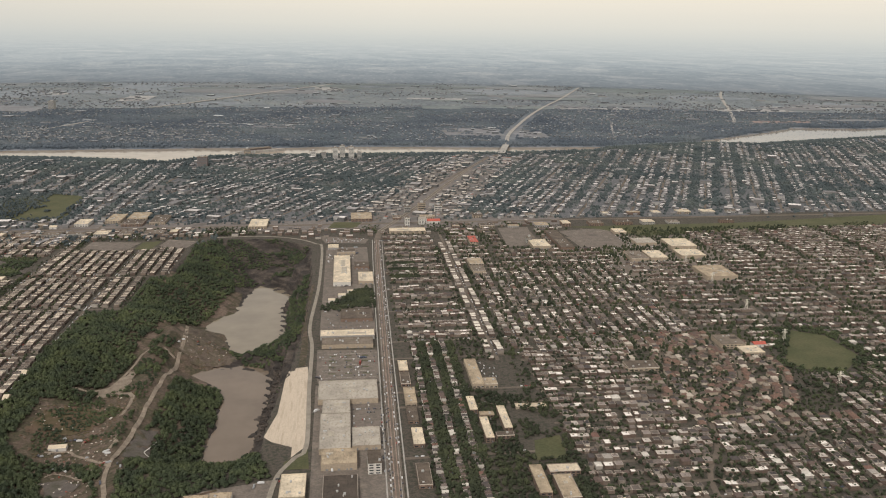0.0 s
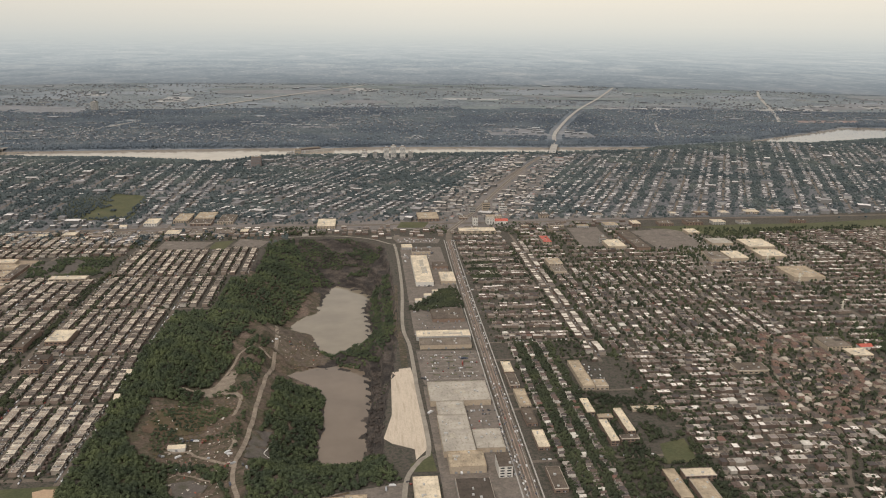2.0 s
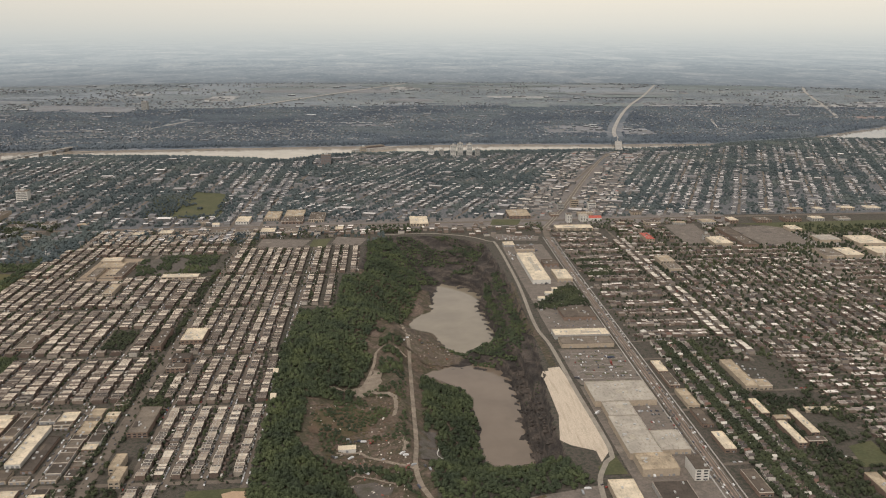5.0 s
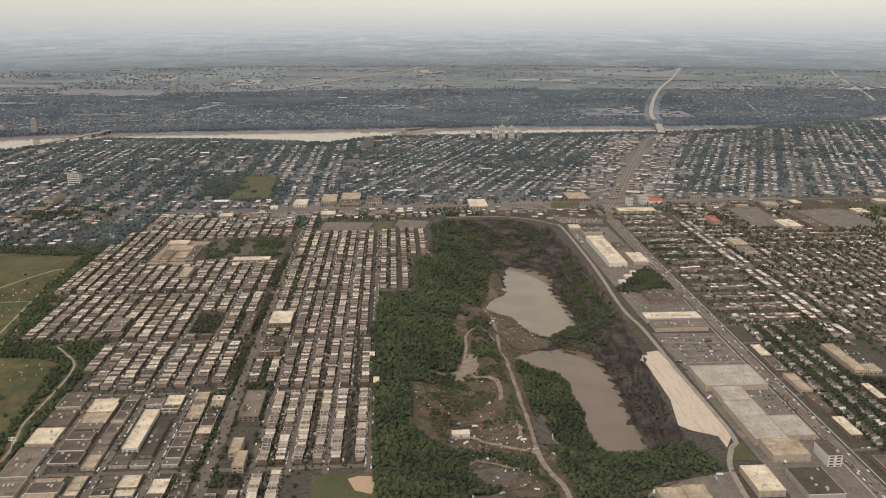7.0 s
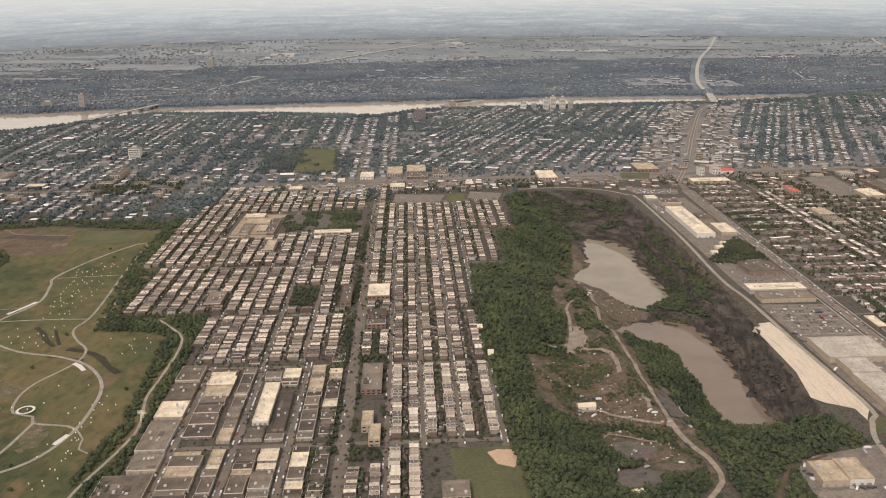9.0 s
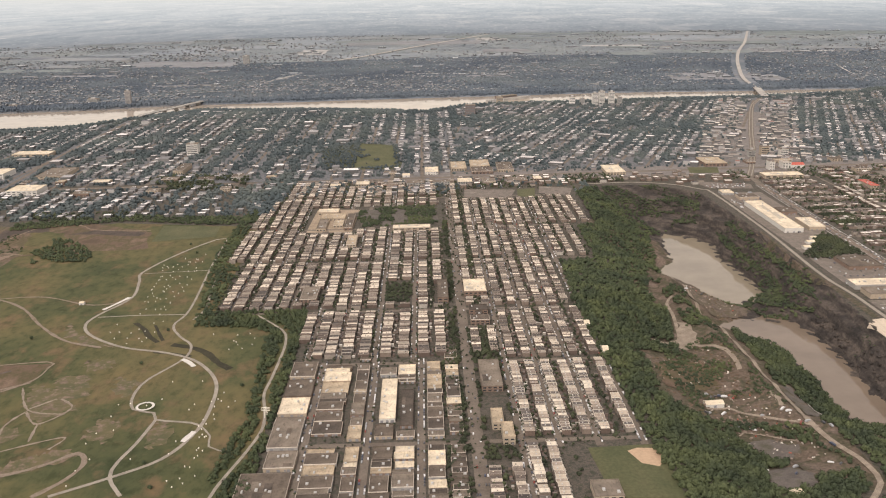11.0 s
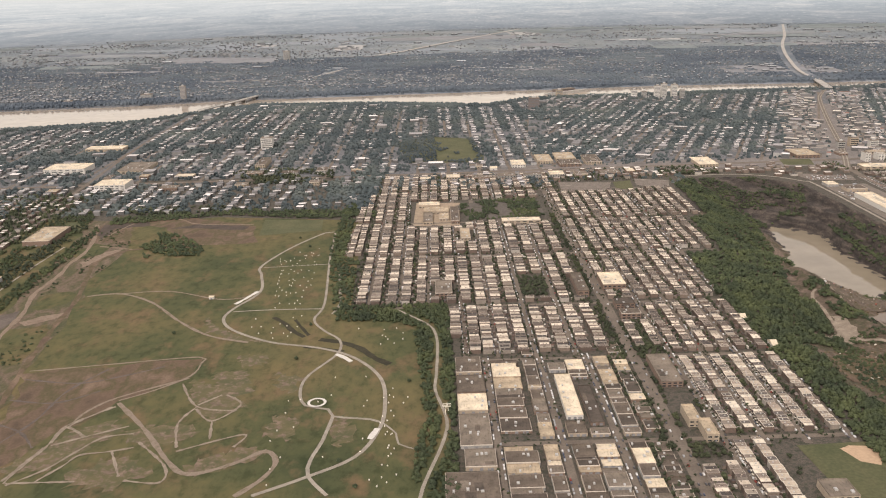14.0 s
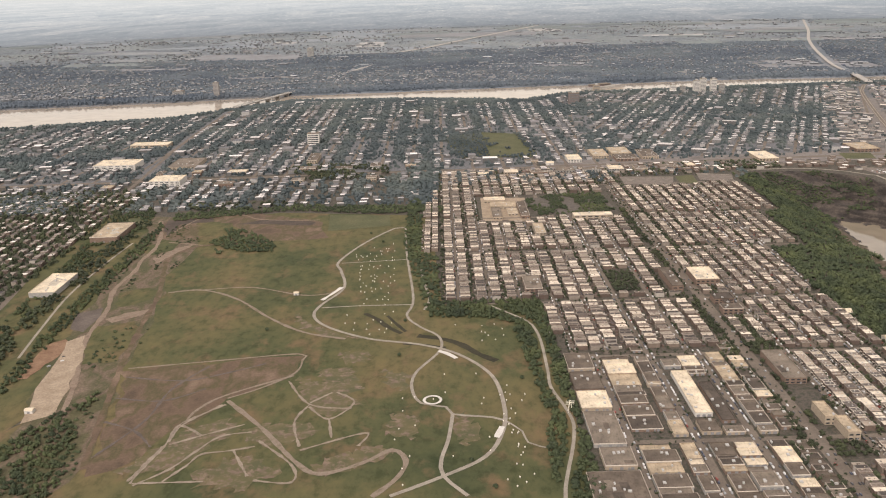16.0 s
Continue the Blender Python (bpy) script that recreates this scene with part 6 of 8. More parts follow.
def off_water(x, y):
    z = land(x, y)
    pond = inside(x, y, POND_1) | inside(x, y, POND_2)
    near = np.minimum(reach(x, y, POND_1), reach(x, y, POND_2)) < np.where((x < -106) & (y < 716), 1.6, 4.0)
    track = reach(x, y, [(-166, 850), (-160, 800), (-159, 764), (-160, 665), (-160, 579), (-162, 534), (-159, 507), (-154, 491), (-153, 474), (-155, 466), (-161, 458), (-168, 450), (-178, 430)], False) < 4.5
    side = reach(x, y, [(-162, 757), (-172, 764), (-181, 763), (-189, 751), (-191, 724), (-199, 681), (-208, 667), (-221, 668)], False) < 3.6
    side |= reach(x, y, [(-188, 665), (-179, 660), (-174, 650), (-173, 632), (-175, 617)], False) < 3
    side |= inside(x, y, [(-147, 615), (-143, 604), (-145, 573), (-140, 558), (-145, 548), (-157, 549), (-155, 578)])
    side |= inside(x, y, [(-208, 538), (-190, 541), (-176, 520), (-160, 491), (-164, 478), (-184, 474), (-191, 464), (-212, 460), (-214, 470), (-209, 486), (-194, 490), (-190, 500), (-200, 506)])
    side |= inside(x, y, [(-114, 430), (-110, 480), (-98, 488), (-72, 496), (-48, 502), (-44, 430)]) | (reach(x, y, [(-133, 430), (-130, 450), (-120, 467), (-112, 477)], False) < 2.5)
    side |= inside(x, y, [(-205, 579), (-182, 585), (-167, 575), (-168, 532), (-179, 546), (-190, 552), (-216, 555), (-216, 580)])
    return ~(pond | near | track | side)


def patchy(limit, s=14.0):
    return lambda x, y: off_water(x, y) & (wavy(x, y, s) > limit)


WOOD_WEST = [(-266, 849), (-231, 852), (-228, 966), (-205, 976), (-201, 1121), (-173, 1155), (-150, 1080), (-138, 1000), (-150, 930), (-170, 860), (-180, 780), (-190, 724), (-209, 650), (-240, 640), (-242, 573), (-220, 535), (-195, 525), (-165, 500), (-160, 420), (-258, 420), (-266, 516), (-272, 730)]
BARE_SLOPE = [(-186, 824), (-174, 822), (-179, 760), (-190, 731), (-199, 752), (-198, 780)]
trees("woodland", [WOOD_WEST], 3.3, (3.2, 5.8), (0.85, 1.3), "dense green broadleaf wood on the quarry's side", 11, keep=lambda x, y: off_water(x, y) & (y < 760) & (~inside(x, y, BARE_SLOPE) | (patches(x, y, 14, 51) > 0.62)))
trees("woodland", [WOOD_WEST], 3.3, (3.2, 5.8), (0.85, 1.3), "dense green broadleaf wood beyond the ponds", 12, keep=lambda x, y: off_water(x, y) & (y >= 760) & (~inside(x, y, BARE_SLOPE) | (patches(x, y, 14, 51) > 0.62)))
trees("woodland", [[(-150, 712), (-116, 706), (-109, 690), (-109, 640), (-112, 600), (-106, 566), (-70, 556), (-62, 530), (-50, 500), (-60, 440), (-150, 430), (-152, 520), (-152, 600)]], 3.5, (3.8, 5.6), (0.8, 1.15), "dense green trees south of the pond", 21, keep=off_water)
trees("woodland", [[(-128, 810), (-95, 830), (-75, 830), (-66, 860), (-70, 930), (-62, 1000), (-46, 1000), (-44, 800), (-60, 745), (-80, 755), (-100, 762)]], 3.2, (3.0, 4.6), (0.7, 1.1), "green trees on the pit's slope", 31, keep=patchy(-0.8))
trees("woodland", [[(-140, 1010), (-100, 1050), (-70, 1040), (-50, 1100), (-97, 1150), (-165, 1150)]], 3.4, (3.0, 4.4), (0.7, 1.1), "patchy trees on the quarry's far wall", 41, keep=patchy(-0.25))
trees("scrub", [[(-242, 640), (-205, 655), (-180, 720), (-165, 720), (-165, 520), (-215, 530)]], 2.7, (1.4, 3.6), (0.6, 1.0), "low scrub on bare dirt", 51, keep=patchy(-0.15, 9.0))
trees("woodland", [[(-186, 780), (-166, 790), (-166, 700), (-186, 700)], [(-152, 690), (-130, 705), (-120, 690), (-118, 640), (-152, 640)], [(-245, 562), (-215, 552), (-176, 540), (-158, 518), (-158, 440), (-262, 440)]], 3.6, (3.0, 5.0), (0.8, 1.1), "green grove beside the dirt track", 57, keep=patchy(-0.75))
trees("scrub", [[(-58, 760), (-46, 760), (-52, 690), (-64, 610), (-66, 560), (-72, 640), (-70, 720)]], 4.5, (1.0, 2.2), (0.6, 1.0), "sparse scrub on the rock face", 55, keep=patchy(0.2, 9.0))
trees("park_trees", [[(-522, 300), (-516, 480), (-510, 560), (-514, 640), (-520, 690), (-530, 700), (-580, 708), (-584, 732), (-572, 738), (-492, 736), (-490, 640), (-491, 470), (-500, 300)]], 3.0, (3.0, 4.8), (0.8, 1.1), "belt of green trees along the park", 61, keep=lambda x, y: (reach(x, y, EDGE_WALK, False) > 3.2) & ((x > -507) | (y > 690) | (wavy(x, y, 9) > -0.55)))
trees("park_trees", [[(-586, 740), (-572, 737), (-571, 850), (-588, 862), (-590, 1045), (-584, 1050), (-582, 1085), (-606, 1060), (-606, 900), (-594, 800)], [(-478, 1046), (-438, 1068), (-383, 1072), (-379, 991), (-404, 983), (-464, 983)], [(-870, 1030), (-740, 1060), (-560, 1030), (-560, 1006), (-640, 1008), (-740, 1032), (-860, 1000)], [(-802, 916), (-786, 937), (-798, 966), (-772, 956), (-746, 926), (-731, 903), (-732, 882), (-784, 880)]], 3.6, (3.2, 5.0), (0.8, 1.1), "green trees round the park", 71, keep=lambda x, y: (wavy(x, y, 11) > -0.7) & ((x < -500) | (patches(x, y, 30, 3) > 0.47)))
trees("roadside_trees", [[(-874, 1000), (-866, 990), (-858, 897), (-859, 762), (-856, 698), (-850, 600), (-858, 590), (-868, 680), (-872, 780)], [(-930, 1000), (-926, 900), (-908, 700), (-880, 600), (-872, 600), (-890, 720), (-900, 860), (-886, 1000), (-892, 1060), (-925, 1060)], [(-812, 560), (-790, 600), (-770, 480), (-800, 430), (-830, 520)]], 3.8, (2.6, 4.4), (0.8, 1.1), "roadside trees beside earthworks", 81, keep=lambda x, y: (wavy(x, y, 10) > -0.4) & is_free(x, y, 4, 4) & (reach(x, y, WEST_ROAD, False) > 6) & (np.abs(reach(x, y, [(-868, 655), (-876, 711), (-884, 780), (-884, 860), (-880, 925)], False)) > 3))
trees("street_trees", [[(52, 430), (94, 430), (96, 738), (56, 738)]], 2.9, (3.4, 5.4), (0.95, 1.2), "leafy trees over a street of small houses", 91, town_leaf_mat, crowns=MID_CROWNS, keep=lambda x, y: (np.min([np.abs(x - q + 0.9) for q in (58.5, 73, 86)], 0) > 2.5) | (np.random.default_rng(17).random(len(x)) < 0.38))
trees("street_trees", [[(96, 430), (160, 430), (156, 600), (98, 630)]], 3.6, (2.8, 5.0), (0.85, 1.15), "leafy trees between apartment blocks", 92, town_leaf_mat, keep=lambda x, y: is_free(x, y, x * 0, y * 0) & (wavy(x, y, 8) > -0.75))
trees("street_trees", [[(124, 505), (156, 500), (158, 600), (126, 600)]], 3.6, (3.0, 4.6), (0.85, 1.1), "trees round a schoolyard", 93, town_leaf_mat, keep=lambda x, y: ~inside(x, y, EAST_FIELD) & (wavy(x, y, 8) > -0.2))
trees("street_trees", [[(53, 1020), (85, 1018), (79, 956), (49, 958)], [(-10, 847), (29, 844), (28, 914), (4, 905)], [(-430, 798), (-407, 800), (-407, 748), (-430, 750)]], 3.4, (3.2, 4.8), (0.8, 1.1), "dark green grove in the town", 94, town_leaf_mat)
trees("street_trees", [[(-376, 430), (-356, 430), (-357, 1000), (-375, 1000)]], 3.3, (2.8, 4.2), (0.9, 1.15), "trees along a boulevard", 95, town_leaf_mat, keep=lambda x, y: (np.abs(x + 366) > 4.6) & is_free(x, y, x * 0, y * 0) & (wavy(x, y, 13) > -0.35))
trees("street_trees", [[(-364, 640), (-342, 640), (-342, 694), (-364, 694)], [(-362, 500), (-342, 500), (-342, 650), (-362, 650)], [(-305, 512), (-262, 515), (-262, 508), (-312, 500), (-314, 470), (-310, 430), (-318, 430)]], 3.6, (2.8, 4.2), (0.85, 1.1), "trees round a hall", 96, town_leaf_mat, keep=lambda x, y: is_free(x, y, x * 0, y * 0) | (RNG.random(len(x)) < 0.0) | ((x < -342) & ~((x > -360) & (x < -344) & (y > 514) & (y < 626))))
trees("yard_trees", [[(-560, 740), (-300, 740), (-240, 985), (-240, 1195), (-560, 1195)]], 6.4, (1.8, 3.6), (0.85, 1.1), "scattered yard trees between row houses", 97, town_leaf_mat, crowns=SMALL_CROWNS, keep=lambda x, y: (wavy(x, y, 21) > -0.3) & is_free(x, y, x * 0, y * 0))
trees("yard_trees", [[(-480, 430), (-268, 520), (-270, 735), (-490, 735)]], 6.4, (1.4, 2.8), (0.85, 1.1), "scattered yard trees between row houses", 98, town_leaf_mat, crowns=SMALL_CROWNS, keep=lambda x, y: (wavy(x, y, 21) > -0.2) & is_free(x, y, x * 0, y * 0))
EAST_YARDS = lambda x, y: (patches(x, y, 60, 64) > 0.18 + 0.5 * np.random.default_rng(65).random(len(x)) ** 2) & is_free(x, y, x * 0, y * 0) & ~inside(x, y, EAST_LAWN)
trees("yard_trees", [[(140, 430), (650, 430), (730, 700), (140, 700)], [(112, 742), (122, 742), (122, 1090), (112, 1090)], [(98, 690), (130, 690), (130, 742), (98, 742)], [(380, 600), (425, 560), (520, 640), (470, 660), (440, 625), (400, 640)]], 4.7, (2.8, 5.4), (0.9, 1.2), "dark round yard trees among eastern houses", 99, town_leaf_mat, crowns=SMALL_CROWNS, keep=EAST_YARDS)
trees("yard_trees", [[(140, 700), (730, 700), (900, 1180), (140, 1190)]], 5.8, (2.6, 5.0), (0.85, 1.2), "yard trees among distant eastern houses", 199, town_leaf_mat, crowns=FLECKS, keep=EAST_YARDS)
trees("yard_trees", [[(44, 742), (114, 742), (114, 1190), (50, 1190)]], 6.4, (1.8, 3.4), (0.85, 1.2), "small yard trees between house rows", 198, town_leaf_mat, crowns=FLECKS, keep=EAST_YARDS)
trees("park_trees", [[(375, 650), (400, 760), (470, 760), (490, 660), (440, 620)]], 4.6, (3.0, 5.0), (0.85, 1.1), "trees round a green lawn", 101, keep=lambda x, y: ~inside(x, y, EAST_LAWN) & (wavy(x, y, 9) > -0.4))
trees("tree_belt", [[(320, 1140), (430, 1140), (520, 1158), (700, 1172), (830, 1182), (830, 1200), (600, 1190), (400, 1160)]], 7.0, (4.0, 7.0), (0.7, 1.0), "trees along a power line corridor", 112, town_leaf_mat, crowns=TINY_CROWNS, keep=lambda x, y: is_free(x, y, 0, 0) & (wavy(x, y, 23) > -0.2))
trees("park_trees", [PARK_N], 5.0, (4.0, 6.5), (0.8, 1.1), "trees of a neighbourhood park", 111, hazed_leaf_mat, crowns=SMALL_CROWNS, keep=lambda x, y: ~inside(x, y, PLAYFIELD_N) | (patches(x, y, 30, 67) > 0.62))


# rows of yard and street trees in the northern quarter
tx, ty, tw = [], [], []


def tree_rows(at, lo, hi, gaps, seed, slanted):
    r = np.random.default_rng(seed)
    for off, step, size, share in gaps:
        y = np.arange(lo, hi, step) + r.uniform(-2.5, 2.5)
        y = y[r.random(len(y)) < share]
        x, y, w = at + off + r.normal(0, 1.1, len(y)), y + r.normal(0, 1.5, len(y)), r.uniform(*size, len(y))
        if slanted:
            x, y = skewed(x, y)
        ok = west_grid(x, y) != slanted
        tx.append(x[ok]), ty.append(y[ok]), tw.append(w[ok])


for x in range(-1700, -200, 42):
    tree_rows(x, 1040, 2320, ((14.6, 5.0, (4.6, 7.4), 0.85), (21.0, 4.6, (5.5, 8.5), 0.92), (27.4, 5.0, (4.6, 7.4), 0.85), (-3.4, 7.0, (3.0, 4.8), 0.4), (3.4, 7.0, (3.0, 4.8), 0.4)), 9000 + x, False)
for u in SLANTED:
    tree_rows(u, -700, 1500, ((10.5, 6.4, (3.6, 6.0), 0.5), (14.5, 5.6, (4.0, 6.8), 0.62), (18.5, 5.4, (4.6, 7.6), 0.66), (22.5, 5.6, (4.0, 6.8), 0.62), (26.5, 6.4, (3.6, 6.0), 0.5), (-3.2, 7.0, (3.0, 4.8), 0.5), (3.2, 7.0, (3.0, 4.8), 0.5)), 11000 + int(u), True)
tx, ty, tw = np.concatenate(tx), np.concatenate(ty), np.concatenate(tw)
tx, ty = tx + RNG.normal(0, 3.6, len(tx)), ty + RNG.normal(0, 3.0, len(ty))
dense = patches(tx, ty, 160, 77)
ok = near_bank(tx, ty) & (np.abs(tx + 120) < 420 + 0.68 * ty) & ~inside(tx, ty, PARK_N) & ~inside(tx, ty, GREEN_BELT) & (np.abs(ty - (1237.5 + 0.0358 * tx)) > 14) & is_free(tx, ty, 0, 0) & (reach(tx, ty, WEST_ROAD, False) > 9)
ok &= (ty > np.where(tx < -572, 1045, np.where(tx < -180, 1128, 1245))) & ~inside(tx, ty, PIT_RIM) & (reach(tx, ty, AVENUE_NORTH, False) > 14) & ((reach(tx, ty, AVENUE_NORTH, False) > 66) | (ty > 1730) | (RNG.random(len(tx)) < 0.4))
ok &= ((ty - 0.07 * tx - 1330) % 105 > 5) & (RNG.random(len(tx)) < np.clip(2.4 * patches(tx, ty, 52, 93) - 0.42 + 0.5 * (dense - 0.35) + 0.5 * (patches(tx, ty, 130, 94) < 0.44), 0.12, 1.0)) & ((ty > 1330) | (tx < -560) | (RNG.random(len(tx)) < 0.5))
tagged(tree_mass("distant_trees", tx[ok], ty[ok], tw[ok], tw[ok] * RNG.uniform(0.62, 0.9, ok.sum()), hazed_leaf_mat, FLECKS), "rows of tree crowns between distant houses", "trees", kind="stuff")
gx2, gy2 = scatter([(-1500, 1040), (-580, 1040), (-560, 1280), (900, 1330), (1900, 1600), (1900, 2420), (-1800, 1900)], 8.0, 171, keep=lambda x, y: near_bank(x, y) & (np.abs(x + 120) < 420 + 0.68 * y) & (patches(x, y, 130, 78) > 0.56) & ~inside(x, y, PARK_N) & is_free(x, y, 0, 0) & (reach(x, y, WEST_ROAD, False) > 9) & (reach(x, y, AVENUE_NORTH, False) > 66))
tagged(tree_mass("distant_groves", gx2, gy2, RNG.uniform(6.5, 10, len(gx2)), RNG.uniform(4.2, 6.5, len(gx2)), hazed_leaf_mat, FLECKS), "dark groves between distant houses", "trees", kind="stuff")
bank = RIVER_NEAR[1:-1] + [(p[0], p[1] - 40) for p in RIVER_NEAR[1:-1]][::-1]
trees("bank_trees", [bank], 5.6, (4.5, 8.0), (0.5, 0.9), "dark wooded river bank", 131, hazed_leaf_mat, FLECKS, keep=lambda x, y: (np.abs(x + 120) < 420 + 0.68 * y) & near_bank(x, y))
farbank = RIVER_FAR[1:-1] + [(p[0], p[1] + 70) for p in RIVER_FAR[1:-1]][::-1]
trees("bank_trees", [farbank], 7.0, (6.0, 10.5), (0.7, 1.1), "dark wooded far bank", 132, hazed_shore_leaf_mat, FLECKS, keep=lambda x, y: np.abs(x) < 500 + 0.66 * y)
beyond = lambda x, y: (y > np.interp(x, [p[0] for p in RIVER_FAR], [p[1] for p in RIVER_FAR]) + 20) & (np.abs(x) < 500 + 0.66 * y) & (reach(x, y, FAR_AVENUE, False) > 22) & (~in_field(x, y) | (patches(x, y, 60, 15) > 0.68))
trees("far_woods", [[(-2200, 1980), (-900, 2060), (400, 2080), (1000, 2240), (2000, 2600), (2300, 2900), (1200, 3060), (200, 3180), (-700, 3120), (-2200, 2980)]], 7.6, (6.0, 10.0), (0.36, 0.55), "treed suburb on the far shore, blued by haze", 141, hazed_shore_leaf_mat, FLECKS, keep=lambda x, y: beyond(x, y) & (patches(x, y * 1.6, 260, 5) > 0.1 + 0.36 * np.random.default_rng(6).random(len(x)) ** 2))
trees("far_woods", [[(-2300, 2850), (2300, 2850), (3200, 4600), (-2900, 4600)]], 13.5, (12.0, 22.0), (0.05, 0.09), "woods of the far plain, blued by haze", 142, hazed_plain_leaf_mat, FLECKS, keep=lambda x, y: beyond(x, y) & (patches(x, y * 2.2, 420, 5) > 0.37 + 0.02 * np.random.default_rng(6).random(len(x)) + 0.06 * smooth((y - 3100) / 1200)))
trees("far_woods", [[(900, 3570), (1340, 3490), (1830, 4540), (1270, 4600)], [(-190, 3300), (540, 3300), (650, 3480), (-210, 3900)], [(620, 2120), (960, 2210), (1010, 2290), (640, 2170)]], 12.0, (12.0, 20.0), (0.07, 0.11), "dark block of far woodland", 143, hazed_plain_leaf_mat, FLECKS, keep=lambda x, y: beyond(x, y) & (patches(x, y * 1.8, 150, 9) > 0.3 + 0.06 * np.random.default_rng(8).random(len(x))))
trees("distant_groves", [[(-1010, 1880), (-880, 1950), (-650, 1930), (-446, 1880), (-420, 1800), (-560, 1850), (-760, 1860), (-900, 1810)]], 6.5, (6.0, 9.5), (0.6, 0.85), "dense dark wood along the river", 144, hazed_leaf_mat, FLECKS, keep=near_bank)
trees("scrub", [WORKS_SOIL], 5.0, (1.6, 3.4), (0.5, 0.9), "low green scrub on earthworks", 58, keep=lambda x, y: (patches(x, y, 40, 8) > 0.66) & (reach(x, y, SAND_TRACK, False) > 6) & (reach(x, y, WORK_TRACK, False) > 5))
trees("tree_belt", [[(-790, 1247), (-757, 1277), (-640, 1262), (-635, 1180), (-747, 1179)], [(-878, 1069), (-749, 1072), (-740, 1035), (-865, 1044)], [(-202, 1218), (-118, 1200), (-128, 1172), (-209, 1174)], [(-900, 1000), (-882, 990), (-884, 720), (-870, 600), (-890, 600), (-902, 800)]], 5.0, (4.0, 6.5), (0.8, 1.1), "dark belt of trees", 161, town_leaf_mat, crowns=SMALL_CROWNS, keep=lambda x, y: is_free(x, y, 0, 0) & (wavy(x, y, 17) > -0.5))
wx2 = [(-1380, 690), (-935, 690), (-930, 1150), (-1380, 1150)]
trees("distant_trees", [wx2], 7.0, (3.6, 6.6), (0.8, 1.1), "trees among houses beyond the park", 151, town_leaf_mat, FLECKS, keep=lambda x, y: patches(x, y, 70, 66) > 0.3)

# trees in the lanes and along the pavements of the western rows
lx, ly = [], []
for x in (-569, -545, -520, -496, -471, -446.5, -418, -390.5, -353, -329, -306.5, -282, -258, -235):
    r = np.random.default_rng(9000 - int(x))
    y = np.arange(436 if x > -490 else 738, 1195, 3.4)
    lx.append(x + r.normal(0, 1.2, len(y))), ly.append(y + r.normal(0, 1.2, len(y)))
lx, ly = np.concatenate(lx), np.concatenate(ly)
ok = is_free(lx, ly, 1, 1) & (RNG.random(len(lx)) < np.clip(1.5 * patches(lx, ly, 70, 61) - 0.06 + 0.16 * (lx > -450), 0, 0.95)) & ~inside(lx, ly, PIT_RIM) & ~((lx > -262) & (ly < 862)) & ~((ly < 735) & (lx < -372)) & (np.abs(lx + 366) > 5) & ~((lx > -312) & (ly < 515))
lw = RNG.uniform(2.2, 4.4, ok.sum())
tagged(tree_mass("lane_trees", lx[ok], ly[ok], lw, lw * RNG.uniform(0.9, 1.25, ok.sum()), town_leaf_mat, SMALL_CROWNS), "green yard trees in lanes behind row houses", "trees", kind="stuff")
px2, py2 = [], []
for x in WEST_STREETS + MID_STREETS:
    for side in (-2.9, 2.9):
        r = np.random.default_rng(7000 + int(x) + int(side))
        y = np.arange(632 if x < -372 else 520, 1195, 4.2)
        y = y[r.random(len(y)) < 0.2 + 0.34 * (patches(np.full(len(y), x), y, 90, 68) > 0.5)]
        px2.append(x + side + r.normal(0, 0.3, len(y))), py2.append(y + r.normal(0, 1.0, len(y)))
px2, py2 = np.concatenate(px2), np.concatenate(py2)
ok = is_free(px2, py2, 1, 1) & ((px2 > -492) | (py2 > 742)) & ~((px2 > -272) & (py2 > 735))
lw = RNG.uniform(1.8, 3.4, ok.sum())
tagged(tree_mass("pavement_trees", px2[ok], py2[ok], lw, lw * RNG.uniform(1.0, 1.4, ok.sum()), town_leaf_mat, SMALL_CROWNS), "small street trees before row houses", "trees", kind="stuff")
trees("street_trees", [[(-385, 430), (-375, 430), (-375, 1195), (-385, 1195)], [(-357, 640), (-349, 640), (-349, 1195), (-357, 1195)]], 3.4, (2.4, 4.0), (0.9, 1.2), "trees beside a boulevard's houses", 195, town_leaf_mat, crowns=SMALL_CROWNS, keep=lambda x, y: (patches(x, y, 40, 62) > 0.42) & is_free(x, y, 0, 0))
trees("roadside_trees", [[(-345, 1100), (-200, 1100), (-196, 1232), (-345, 1226)], [(-195, 1172), (40, 1172), (50, 1236), (-195, 1230)], [(140, 1140), (330, 1140), (330, 1240), (100, 1236)]], 6.5, (2.6, 5.0), (0.8, 1.1), "scattered trees along the arterial road", 196, crowns=SMALL_CROWNS, keep=lambda x, y: (patches(x, y, 45, 63) > 0.52) & is_free(x, y, 0, 0) & ~inside(x, y, PIT_RIM) & (np.abs(y - (1237.5 + 0.0358 * x)) > 7) & (reach(x, y, [(-190, 1163), (-120, 1168), (-70, 1150), (-42, 1120)], False) > 4))
trees("street_trees", [[(-45, 850), (-28, 850), (22, 920), (24, 858), (-8, 836), (-26, 836)], [(48, 1018), (82, 1020), (86, 942), (52, 930)]], 3.2, (3.2, 5.0), (0.85, 1.15), "dark green grove beside workshops", 197, town_leaf_mat, keep=lambda x, y: is_free(x, y, 0, 0) & (x > -28) & (np.abs(x - 40) > 9))

